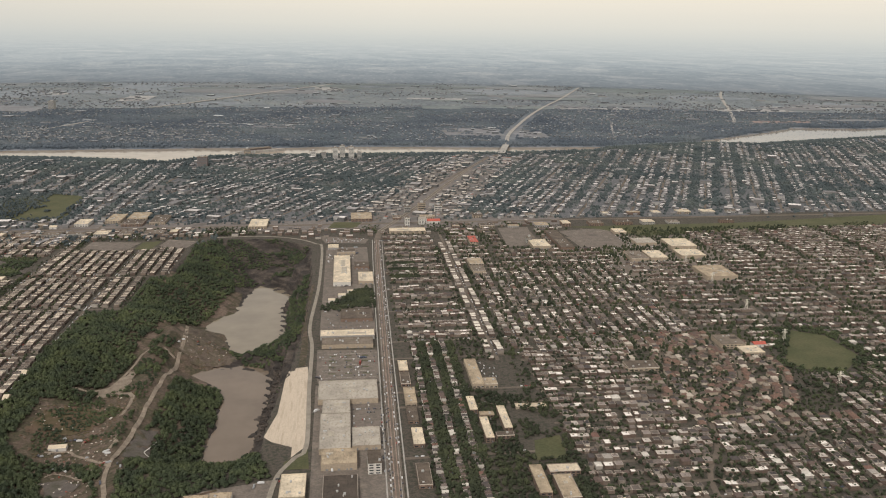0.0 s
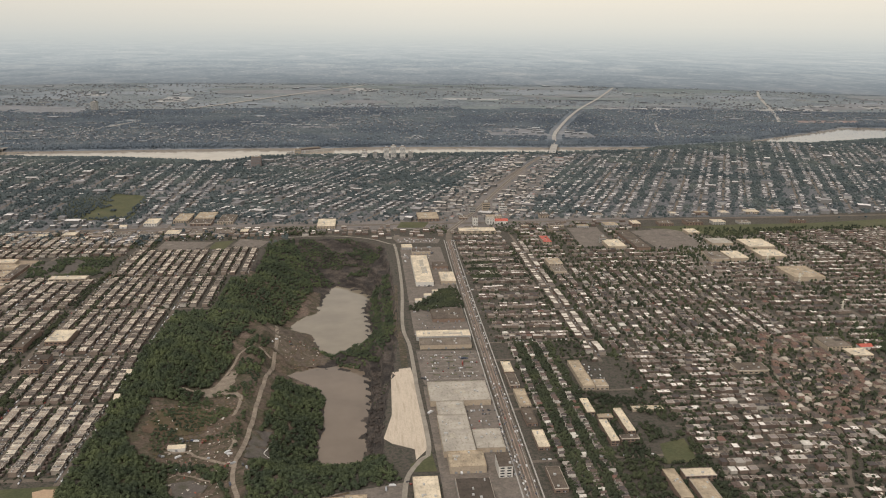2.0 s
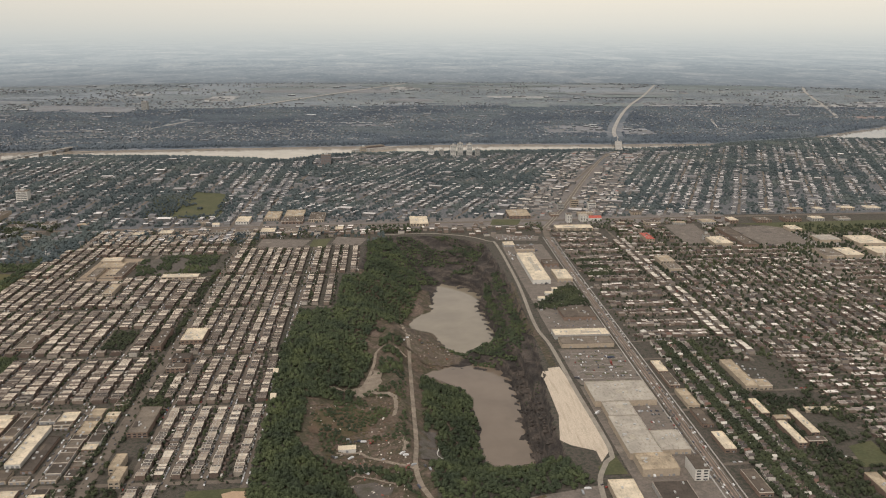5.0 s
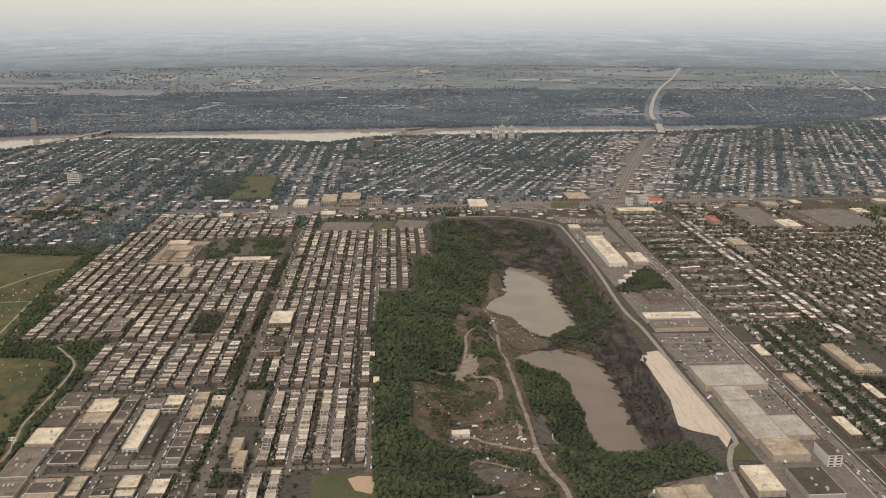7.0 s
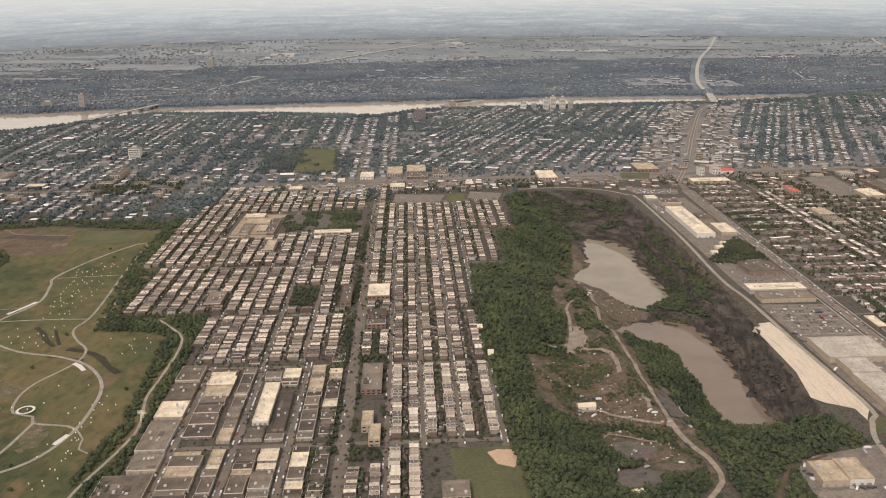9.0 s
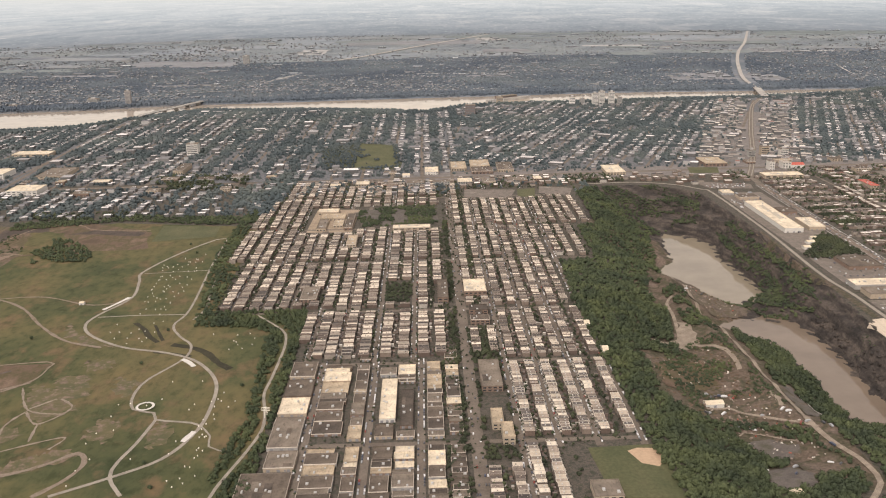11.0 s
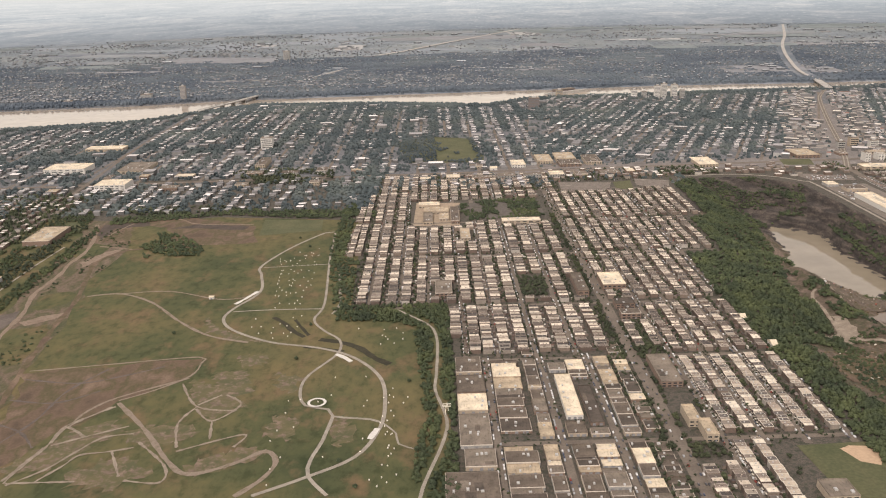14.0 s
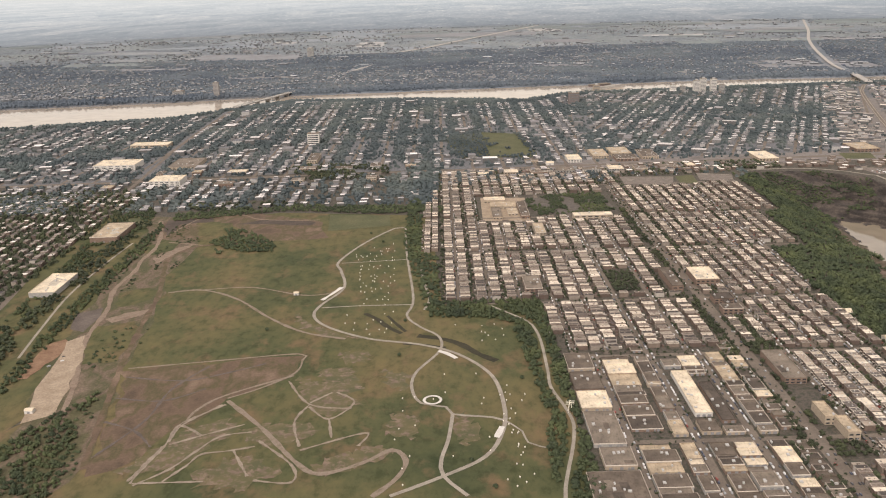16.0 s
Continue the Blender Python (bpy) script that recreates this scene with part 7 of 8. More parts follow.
# ---- buildings that stand out, each a thing of its own ----
def box(bm, x0, x1, y0, y1, z0, z1, top=True, bottom=False):
    v = [bm.verts.new(p) for p in ((x0, y0, z0), (x1, y0, z0), (x1, y1, z0), (x0, y1, z0), (x0, y0, z1), (x1, y0, z1), (x1, y1, z1), (x0, y1, z1))]
    for f in ((0, 1, 5, 4), (1, 2, 6, 5), (2, 3, 7, 6), (3, 0, 4, 7)) + (((4, 5, 6, 7),) if top else ()) + (((3, 2, 1, 0),) if bottom else ()):
        bm.faces.new([v[k] for k in f])
    return bm


def boxes(*dims):
    bm = bmesh.new()
    for d in dims:
        box(bm, *d)
    return bm


def root(name, x, y, z, label, category, group=""):
    ob = new(name)
    ob.location = (x, y, z)
    ob.empty_display_size = 1.0
    return tagged(ob, label, category, group)


def frame_of(w, d, z0, z1, t):
    return boxes((-w, w, -d, -d + t, z0, z1), (-w, w, d - t, d, z0, z1), (-w, -w + t, -d + t, d - t, z0, z1), (w - t, w, -d + t, d - t, z0, z1))


unit_mat = plain("rooftop_unit", (0.42, 0.41, 0.39), 0.6, 1.0, 0.15)
door_mat = plain("steel_door", (0.22, 0.22, 0.23), 0.6, 1.0, 0.15)
patch_mat = plain("roof_patch", (0.40, 0.36, 0.295), 0.9, 0.2, 0.2)


def big_building(x0, x1, y0, y1, h, roof, wall, name, label, seed):
    r = random.Random(seed)
    w, d = (x1 - x0) / 2, (y1 - y0) / 2
    z = float(land((x0 + x1) / 2, (y0 + y1) / 2)) - 0.1
    o = root(name, (x0 + x1) / 2, (y0 + y1) / 2, z, label, "building")
    part("wall", boxes((-w, w, -d, d, 0, h, False)), wall, o)
    part("roof", boxes((-w + 0.3, w - 0.3, -d + 0.3, d - 0.3, h - 0.9, h - 0.35)), roof, o)
    part("parapet", frame_of(w + 0.05, d + 0.05, h - 0.36, h + 0.05, 0.3), roof if r.random() < (0.85 if roof in (white_roof, cream_roof, pale_roof) else 0.4) else trim_mat, o)
    area = w * d * 4
    for k in range(min(7, 1 + int(area / 130))):
        ux, uy = r.uniform(-w * 0.75, w * 0.75), r.uniform(-d * 0.8, d * 0.8)
        a, b, c = r.uniform(0.4, 0.9), r.uniform(0.4, 1.1), r.uniform(0.5, 1.0)
        unit = part("rooftop_unit", boxes((ux - a, ux + a, uy - b, uy + b, h - 0.36, h - 0.36 + c)), unit_mat, o)
        part("fan_hood", boxes((ux - a * 0.6, ux + a * 0.6, uy - b * 0.6, uy + b * 0.6, h - 0.36 + c, h - 0.2 + c)), steel_mat, unit, "galvanised fan hood")
    for k in range(min(3, int(area / 300))):
        ux, uy = r.uniform(-w * 0.6, w * 0.6), r.uniform(-d * 0.6, d * 0.6)
        a, b = r.uniform(0.15, 0.35) * w, r.uniform(0.1, 0.3) * d
        part("roof_patch", boxes((max(ux - a, -w + 0.6), min(ux + a, w - 0.6), max(uy - b, -d + 0.6), min(uy + b, d - 0.6), h - 0.35 - 0.1, h - 0.32 + 0.012 * k)), r.choice((patch_mat, roof)) if roof in (white_roof, cream_roof, pale_roof) else r.choice((tan_roof, grey_roof, dark_roof)), o)
    plain_hall = name in ("warehouse", "workshop", "factory")
    floors = 1 if plain_hall else max(1, int(h / 2.1))
    bays = max(2, min(3 if plain_hall else 6, int(w * 2 / 3.2)))
    for fl in range(floors):
        for k in range(bays):
            u = -w + (k + 0.5) * 2 * w / bays
            zz = 0.7 + fl * (h - 0.8) / floors
            part("loading_door" if plain_hall else "window", boxes((u - 0.9, u + 0.9, -d - 0.06, -d + 0.1, 0.0, 1.7) if plain_hall else (u - w / bays * 0.6, u + w / bays * 0.6, -d - 0.06, -d + 0.1, zz, zz + 0.9)), door_mat if plain_hall else glass_mat, o)
    part("door", boxes((w * 0.4, w * 0.4 + 0.9, -d - 0.09, -d + 0.1, 0, 1.5)), door_mat, o)
    return o


for k, b in enumerate(BIG):
    if b[0] < -370 and b[3] < 640:
        b = b[:4] + (b[4] * 0.72,) + b[5:]
    elif b[0] > 30 and b[3] < 700:
        b = b[:4] + (b[4] * 0.72,) + b[5:]
    big_building(*b, k)
for k, (x, y, w, d, h) in enumerate(shops):
    r = random.Random(500 + k)
    roof, tone = r.choice(((white_roof, "white"), (cream_roof, "cream"), (cream_roof, "cream"), (grey_roof, "grey"), (tan_roof, "tan gravel"), (tan_roof, "tan gravel"), (tan_roof, "tan gravel"), (tan_roof, "tan gravel"), (tan_roof, "tan gravel"), (grey_roof, "grey"), (grey_roof, "grey"), (dark_roof, "black tar"), (dark_roof, "black tar")))
    wall, skin = r.choice(((brick_wall, "brown brick"), (tan_wall, "buff brick"), (grey_wall, "grey block"), (brick_wall, "brown brick")))
    big_building(x - w / 2, x + w / 2, y - d / 2, y + d / 2, h, roof, wall, "workshop", f"low {skin} workshop with a flat {tone} roof", 500 + k)

# ---- terraced duplexes beside the quarry wood ----
one_wall = per_piece("duplex_brick", WALL_STOPS, 0.8, by_object=True)
one_roof = per_piece("duplex_roof", [(0.0, (0.63, 0.56, 0.46)), (0.2, (0.44, 0.375, 0.30)), (0.38, (0.32, 0.265, 0.215)), (0.6, (0.21, 0.175, 0.145)), (0.8, (0.12, 0.105, 0.095))], 0.5, by_object=True)
one_trim = per_piece("duplex_trim", [(0.0, (0.58, 0.53, 0.45)), (0.5, (0.37, 0.325, 0.275)), (0.8, (0.2, 0.17, 0.15))], 0.8, by_object=True)


def duplex(w, d, h, label):
    """A flat-roofed duplex whose front looks towards -x; w runs along the street."""
    o = root("row_house", 0, 0, 0, label, "house", "terraced duplexes")
    a, b = d / 2, w / 2
    part("wall", boxes((-a, a, -b, b, -0.2, h, False)), one_wall, o)
    part("roof", boxes((-a + 0.12, a - 0.12, -b + 0.12, b - 0.12, h - 0.5, h - 0.14)), one_roof, o)
    part("parapet", frame_of(a + 0.04, b + 0.03, h - 0.12, h + 0.06, 0.2), one_trim, o)
    part("roof_hatch", boxes((0.3, 0.9, -0.35, 0.35, h - 0.15, h + 0.3)), unit_mat, o)
    part("balcony", boxes((-a - 0.75, -a, -b * 0.7, b * 0.3, h * 0.5, h * 0.5 + 0.08), (-a - 0.75, -a - 0.7, -b * 0.7, b * 0.3, h * 0.5, h * 0.5 + 0.45)), one_trim, o)
    bm = bmesh.new()
    for k in range(6):
        box(bm, -a - 1.3 + 0.2 * k, -a - 1.1 + 0.2 * k, b * 0.35, b * 0.7, 0, (k + 1) * h / 12)
    part("stair", bm, concrete_mat, o)
    for z in (0.5, h * 0.5 + 0.4):
        part("window", boxes((-a - 0.05, -a + 0.1, -b * 0.55, b * 0.1, z, z + 0.7)), glass_mat, o)
    part("door", boxes((-a - 0.06, -a + 0.1, b * 0.4, b * 0.75, 0, 1.1)), door_mat, o)
    return o


models = [duplex(w, 5.0, h, s) for w, h, s in ((3.1, 3.0, "narrow brick duplex with a flat roof and front stair"), (3.5, 3.3, "brick duplex with a flat gravel roof and balcony"), (3.9, 3.1, "flat-roofed brick duplex with a front stair"), (4.2, 3.5, "wide brick triplex with a flat roof and balcony"))]
sizes = np.array([3.1, 3.5, 3.9, 4.2])
used = set()
for x, y, d, w, h in near_houses:
    k = int(np.argmin(abs(sizes - w)))
    lane = min(MID_STREETS, key=lambda q: abs(q - x))
    m = pose(x, y, 0.0, 0, 0, 0 if lane < x else 180)
    if k in used:
        o = copy_thing(models[k], m)
    else:
        o = models[k]
        o.matrix_basis = m
        used.add(k)
    o.scale = (d / 5.0, w / sizes[k], 1.0)

# ---- cottages under the trees ----
cottage_wall_mat = per_piece("cottage_siding", [(0.0, (0.62, 0.58, 0.52)), (0.6, (0.48, 0.44, 0.39)), (0.85, (0.30, 0.24, 0.19))], 0.8, by_object=True)
cottage_row_mat = per_piece("cottage_row_siding", [(0.0, (0.62, 0.58, 0.52)), (0.6, (0.48, 0.44, 0.39)), (0.85, (0.30, 0.24, 0.19))], 0.8)
gable_mat = per_piece("cottage_roof", RED_STOPS, 0.8, by_object=True)


def cottage():
    o = root("cottage", 0, 0, 0, "small gable-roofed cottage among street trees", "house", "cottages")
    bm = boxes((-2, 2, -1.5, 1.5, -0.2, 2.2, False))
    for q in (-2, 2):
        bm.faces.new([bm.verts.new(p) for p in ((q, -1.5, 2.2), (q, 1.5, 2.2), (q, 0, 3.4))])
    part("wall", bm, cottage_wall_mat, o)
    bm = bmesh.new()
    v = [bm.verts.new(p) for p in ((-2.2, -1.7, 2.1), (2.2, -1.7, 2.1), (2.2, 1.7, 2.1), (-2.2, 1.7, 2.1), (-2.2, 0, 3.5), (2.2, 0, 3.5))]
    for f in ((0, 1, 5, 4), (2, 3, 4, 5)):
        bm.faces.new([v[k] for k in f])
    part("roof", bm, gable_mat, o)
    part("chimney", boxes((0.8, 1.2, 0.2, 0.6, 2.6, 3.9)), brick_wall, o)
    for y in (-0.8, 0.5):
        part("window", boxes((-2.05, -1.9, y, y + 0.6, 0.8, 1.6)), glass_mat, o)
    part("door", boxes((-2.06, -1.9, -0.1, 0.35, 0, 1.3)), door_mat, o)
    return o


first = cottage()
close = strip[:, 1] < 560
for k, (x, y, d, w, h) in enumerate(strip[close]):
    m = pose(x, y, 0)
    o = first if k == 0 else copy_thing(first, m)
    o.matrix_basis = m
    o.scale = (d / 4.2, w / 3.2, h / 2.6)
tagged(house_mass("cottages", *strip[~close].T, [cottage_row_mat, red_mat], gable=True), "small houses hidden among street trees", "houses", kind="stuff")

# ---- trees that stand alone ----
crown_meshes = [mesh_of("crown", v, f, leaf_mat) for v, f in [crown(k + 70, 10, 60) for k in range(3)]]
bm = bmesh.new()
bmesh.ops.create_cone(bm, segments=7, radius1=0.06, radius2=0.03, depth=0.5, cap_ends=True, matrix=Matrix.Translation((0, 0, 0.25)))
for a in (0.3, 2.4, 4.4):
    bmesh.ops.create_cone(bm, segments=5, radius1=0.025, radius2=0.01, depth=0.35, cap_ends=True, matrix=Matrix.Translation((0.08 * math.cos(a), 0.08 * math.sin(a), 0.55)) @ Euler((0.5 * math.sin(-a), 0.5 * math.cos(a), 0)).to_matrix().to_4x4())
trunk_mesh = bpy.data.meshes.new("trunk")
bm.to_mesh(trunk_mesh)
bm.free()
trunk_mesh.materials.append(bark_mat)


def lone_tree(x, y, wide, tall, seed):
    o = root("tree", x, y, float(land(x, y)), "broadleaf tree with a rounded green crown", "tree", "street trees")
    for name, me in (("trunk", trunk_mesh), ("crown", crown_meshes[seed % 3])):
        p = new(name, me)
        p.parent = o
        p.rotation_euler = (0, 0, seed * 1.7)
    o.scale = (wide, wide, tall)
    return o


k = 0
for x in (-340, -318, -295):
    for s in (-1, 1):
        for y in np.arange(438, 625, 15.0):
            if (int(y) * 7 + int(x) * 3 + s) % 5 < 2 and is_free(np.array([x + s * 2.8]), np.array([y]), 0, 0)[0] and not (x > -320 and y < 516):
                lone_tree(x + s * 2.8, y + 3 * math.sin(y * 1.3 + x), 2.2 + 0.5 * math.sin(k * 2.1), 2.8 + 0.5 * math.cos(k * 1.3), k)
                k += 1
for q, (x, y) in enumerate(((-600, 640), (-626, 900), (-575, 770), (-556, 505), (-640, 930), (-700, 690), (-520, 600), (-545, 480), (-606, 980), (-598, 700))):
    lone_tree(x, y, 3.0, 3.2, q)

# ---- white covers over the park's gas wells ----
bm = bmesh.new()
bmesh.ops.create_uvsphere(bm, u_segments=14, v_segments=9, radius=0.38, matrix=Matrix.Translation((0, 0, 0.55)))
for f in bm.faces:
    f.smooth = True
ball = bpy.data.meshes.new("dome")
bm.to_mesh(ball)
bm.free()
ball.materials.append(white_mat)
bm = bmesh.new()
bmesh.ops.create_cone(bm, segments=12, radius1=0.4, radius2=0.3, depth=0.4, cap_ends=True, matrix=Matrix.Translation((0, 0, 0.1)))
collar = bpy.data.meshes.new("collar")
bm.to_mesh(collar)
bm.free()
collar.materials.append(concrete_mat)
well = root("well_cover", 0, 0, 0, "white ball-shaped gas well cover in the meadow", "well cover", "gas well covers")
for name, me in (("dome", ball), ("collar", collar)):
    new(name, me).parent = well
spots = []
for p, spacing in ((BALLS_1, 7.0), (BALLS_2, 8.5), (BALLS_3, 6.5), (BALLS_4, 10.0), (BALLS_5, 11.0), (BALLS_6, 20.0)):
    x, y = scatter(p, spacing, 300 + int(spacing * 2))
    spots += list(zip(x, y))
r = random.Random(4)
for k, (x, y) in enumerate(spots):
    if r.random() < 0.3 and k:
        continue
    m = pose(x, y, float(land(x, y)) + 0.25)
    if k == 0:
        well.matrix_basis = m
    else:
        copy_thing(well, m)

# ---- towers, bridges and landmarks towards the river ----
def tower(x, y, w, d, h, wall, label, z=0.0):
    o = root("tower_block", x, y, z, label, "tower")
    part("wall", boxes((-w, w, -d, d, 0, h)), wall, o)
    part("roof", boxes((-w - 0.3, w + 0.3, -d - 0.3, d + 0.3, h, h + 0.6)), grey_roof, o)
    part("plant_room", boxes((-w * 0.4, w * 0.4, -d * 0.4, d * 0.4, h + 0.6, h + 3)), unit_mat, o)
    n = max(3, int(h / 3))
    for k in range(n):
        zz = 1.2 + k * (h - 1.5) / n
        part("window_band", boxes((-w * 0.9, w * 0.9, -d - 0.15, -d + 0.2, zz, zz + (h - 1.5) / n * 0.42)), far_glass if y > 1500 else glass_mat, o)
    return o


for x, y, w, h, wall, label in ((-73, 1905, 6, 17, pale_wall, "pale riverside apartment tower"), (-24, 1905, 6, 24, pale_wall, "pale tall riverside tower"), (-8, 1912, 6, 27, pale_wall, "pale tall riverside tower"), (12, 1905, 6, 26, pale_wall, "pale riverside tower among trees"), (-50, 1912, 5, 12, grey_wall, "low grey riverside block"), (30, 1905, 5, 14, grey_wall, "low grey riverside block"), (-299, 1800, 10, 20, dam_wall, "brown brick apartment tower"), (-225, 1960, 7, 14, tan_wall, "buff riverside apartment block"), (-1072, 2048, 6, 34, hazy_wall, "tan tower on the far bank"), (-1180, 2120, 12, 9, grey_wall, "grey block on the far bank"), (-1340, 2060, 9, 6, hazy_wall, "low pale block on the far bank"), (-768, 1440, 9, 17, pale_wall, "white hospital block among trees"), (120, 1330, 6, 13, tan_wall, "buff apartment tower by the avenue"), (96, 1318, 5, 10, grey_wall, "grey office tower by the avenue"), (146, 1322, 6, 10, pale_wall, "pale apartment tower by the avenue"), (250, 1110, 4, 8, grey_wall, "grey silo-like block among trees")):
    tower(x, y, w, w * 0.8, h, wall, label)
tower(-1000, 3050, 10, 10, 30, grey_wall, "far grey office tower among trees")


def bridge(name, a, b, wide, deck, piers, label):
    (x0, y0), (x1, y1) = a, b
    n = math.hypot(x1 - x0, y1 - y0)
    o = root(name, x0, y0, 0, label, "bridge")
    o.rotation_euler = (0, 0, math.atan2(y1 - y0, x1 - x0))
    part("deck", boxes((0, n, -wide / 2, wide / 2, deck - 1.2, deck)), concrete_mat, o)
    for s in (-1, 1):
        part("parapet", boxes((0, n, s * wide / 2 - 0.3, s * wide / 2 + 0.3, deck, deck + 0.8)), concrete_mat, o)
    for k in range(1, piers + 1):
        part("pier", boxes((n * k / (piers + 1) - 1.2, n * k / (piers + 1) + 1.2, -wide / 2 + 1, wide / 2 - 1, -9, deck - 1.2)), concrete_mat, o)
    return o


bridge("road_bridge", (366, 1955), (412, 2130), 16, 4.0, 4, "long pale concrete road bridge over the river")
bridge("road_bridge", (-985, 1850), (-900, 2090), 12, 5.0, 5, "grey road bridge over the river")
setting(ribbon("far_avenue", FAR_AVENUE, 10.5, concrete_mat, 2.4, flat=0.0, step=60), "pale highway leading away through the suburb", "road")
for line, wide in (([(1262, 2640), (1300, 2720), (1453, 3092), (1736, 3794), (2050, 4450)], 12.0), ([(-700, 3120), (-620, 3250), (-430, 3690), (-130, 4330), (-60, 4480)], 20.0), ([(-860, 2380), (-805, 2540), (-760, 2700)], 9.0), ([(760, 2330), (800, 2480), (850, 2640)], 7.0), ([(-1160, 2130), (-1000, 2250), (-800, 2290)], 8.0)):
    setting(ribbon("far_road", line, wide, concrete_mat, 2.3, flat=0.0, step=90), "pale road on the far plain", "road")
dam = root("river_dam", -200, 2020, -4, "concrete power dam with a brick house", "dam")
part("weir", boxes((-60, 60, -4, 4, -4, 7)), concrete_mat, dam)
part("power_house", boxes((-22, 30, 6, 22, -4, 10)), dam_wall, dam)
part("roof", boxes((-23, 31, 5, 23, 10, 11)), grey_roof, dam)
for k in range(6):
    part("gate", boxes((-56 + k * 7, -51 + k * 7, -4.6, -4, -2, 8)), steel_mat, dam)
dam.rotation_euler = (0, 0, 0.55)

# power pylons
def pylon(x, y, h):
    o = root("pylon", x, y, 0, "pale lattice power pylon above the houses", "pylon", "power pylons")
    bm = bmesh.new()
    for sx in (-1, 1):
        for sy in (-1, 1):
            v = [bm.verts.new(p) for p in ((sx * 1.2, sy * 1.2, 0), (sx * 1.2 + 0.22, sy * 1.2, 0), (sx * 0.2 + 0.22, sy * 0.2, h), (sx * 0.2, sy * 0.2, h))]
            bm.faces.new(v)
            v = [bm.verts.new(p) for p in ((sx * 1.2, sy * 1.2, 0), (sx * 1.2, sy * 1.2 + 0.22, 0), (sx * 0.2, sy * 0.2 + 0.22, h), (sx * 0.2, sy * 0.2, h))]
            bm.faces.new(v)
    part("mast", bm, white_mat, o)
    for f in (0.68, 0.8, 0.92):
        part("cross_arm", boxes((-2.6, 2.6, -0.12, 0.12, h * f - 0.12, h * f + 0.12)), white_mat, o)


bay_mat = plain("worn_road_paint", (0.45, 0.43, 0.38), 0.8, 1.0, 0.25)
for y in (662, 676, 690, 704, 716):
    setting(ribbon("bay_marking", [(-24, y), (22, y)], 0.35, bay_mat, 0.27, flat=0.0, step=20), "worn painted line in a car park", "marking")
    for x in (-18, -4, 11):
        setting(ribbon("planted_island", [(x, y - 5), (x + 6, y - 5.4)], 2.0, lawn_mat, 0.3, flat=0.0, step=2, ragged=0.2), "narrow planted island in a car park", "island")
# the one at (-496, 556) stands in for a lone mast by the park
for x, y, h in ((419, 805, 13), (413, 714, 13), (408, 612, 13), (425, 905, 13), (-496, 556, 8), (432, 1000, 12)):
    pylon(x, y, h)

# sheds, tents and clutter
def shed(x, y, w, d, h, roof, name, label, turn=0):
    z = float(land(x, y))
    o = root(name, x, y, z, label, "shed")
    part("wall", boxes((-w, w, -d, d, -0.5, h, False)), pale_wall, o)
    bm = bmesh.new()
    v = [bm.verts.new(p) for p in ((-w - 0.2, -d - 0.2, h), (w + 0.2, -d - 0.2, h), (w + 0.2, d + 0.2, h), (-w - 0.2, d + 0.2, h), (-w - 0.2, 0, h + d * 0.45), (w + 0.2, 0, h + d * 0.45))]
    for f in ((0, 1, 5, 4), (2, 3, 4, 5), (1, 2, 5), (3, 0, 4)):
        bm.faces.new([v[k] for k in f])
    part("roof", bm, roof, o)
    part("door", boxes((-0.8, 0.8, -d - 0.06, -d + 0.1, -0.3, h * 0.7)), door_mat, o)
    o.rotation_euler = (0, 0, radians(turn))
    return o


shed(-208, 573, 6, 3, 2.6, white_roof, "shed", "white shed with a red end in the quarry clearing", 4)
shed(-7, 885, 4, 3, 2.5, white_roof, "salt_dome", "white storage shelter beside trees")
shed(-18, 868, 3.5, 3, 2.5, white_roof, "salt_dome", "white storage shelter beside trees")
shed(2, 899, 3, 2.5, 2.5, white_roof, "salt_dome", "white storage shelter beside trees")
shed(-823, 575, 2.5, 2, 2.5, white_roof, "shed", "small white site hut by earthworks")
shed(-690, 765, 2, 1.8, 2.2, white_roof, "shed", "small white hut in the meadow")
shed(-270, 690, 2, 4, 3, white_roof, "shed", "pale house at the wood's edge")
shed(-266, 640, 2, 5, 3, white_roof, "shed", "pale house at the wood's edge")
shed(-204, 458, 3, 2.4, 2.2, white_roof, "tent", "white tent in a wooded yard", 20)
shed(-420, 1235, 5, 4, 3, white_roof, "church", "white peaked church roof")
shed(130, 1240, 10, 6, 4, red_roof, "shop", "red-roofed restaurant by the main road")
shed(383, 705, 6, 4, 3, red_roof, "shop", "red-roofed pavilion by a lawn")

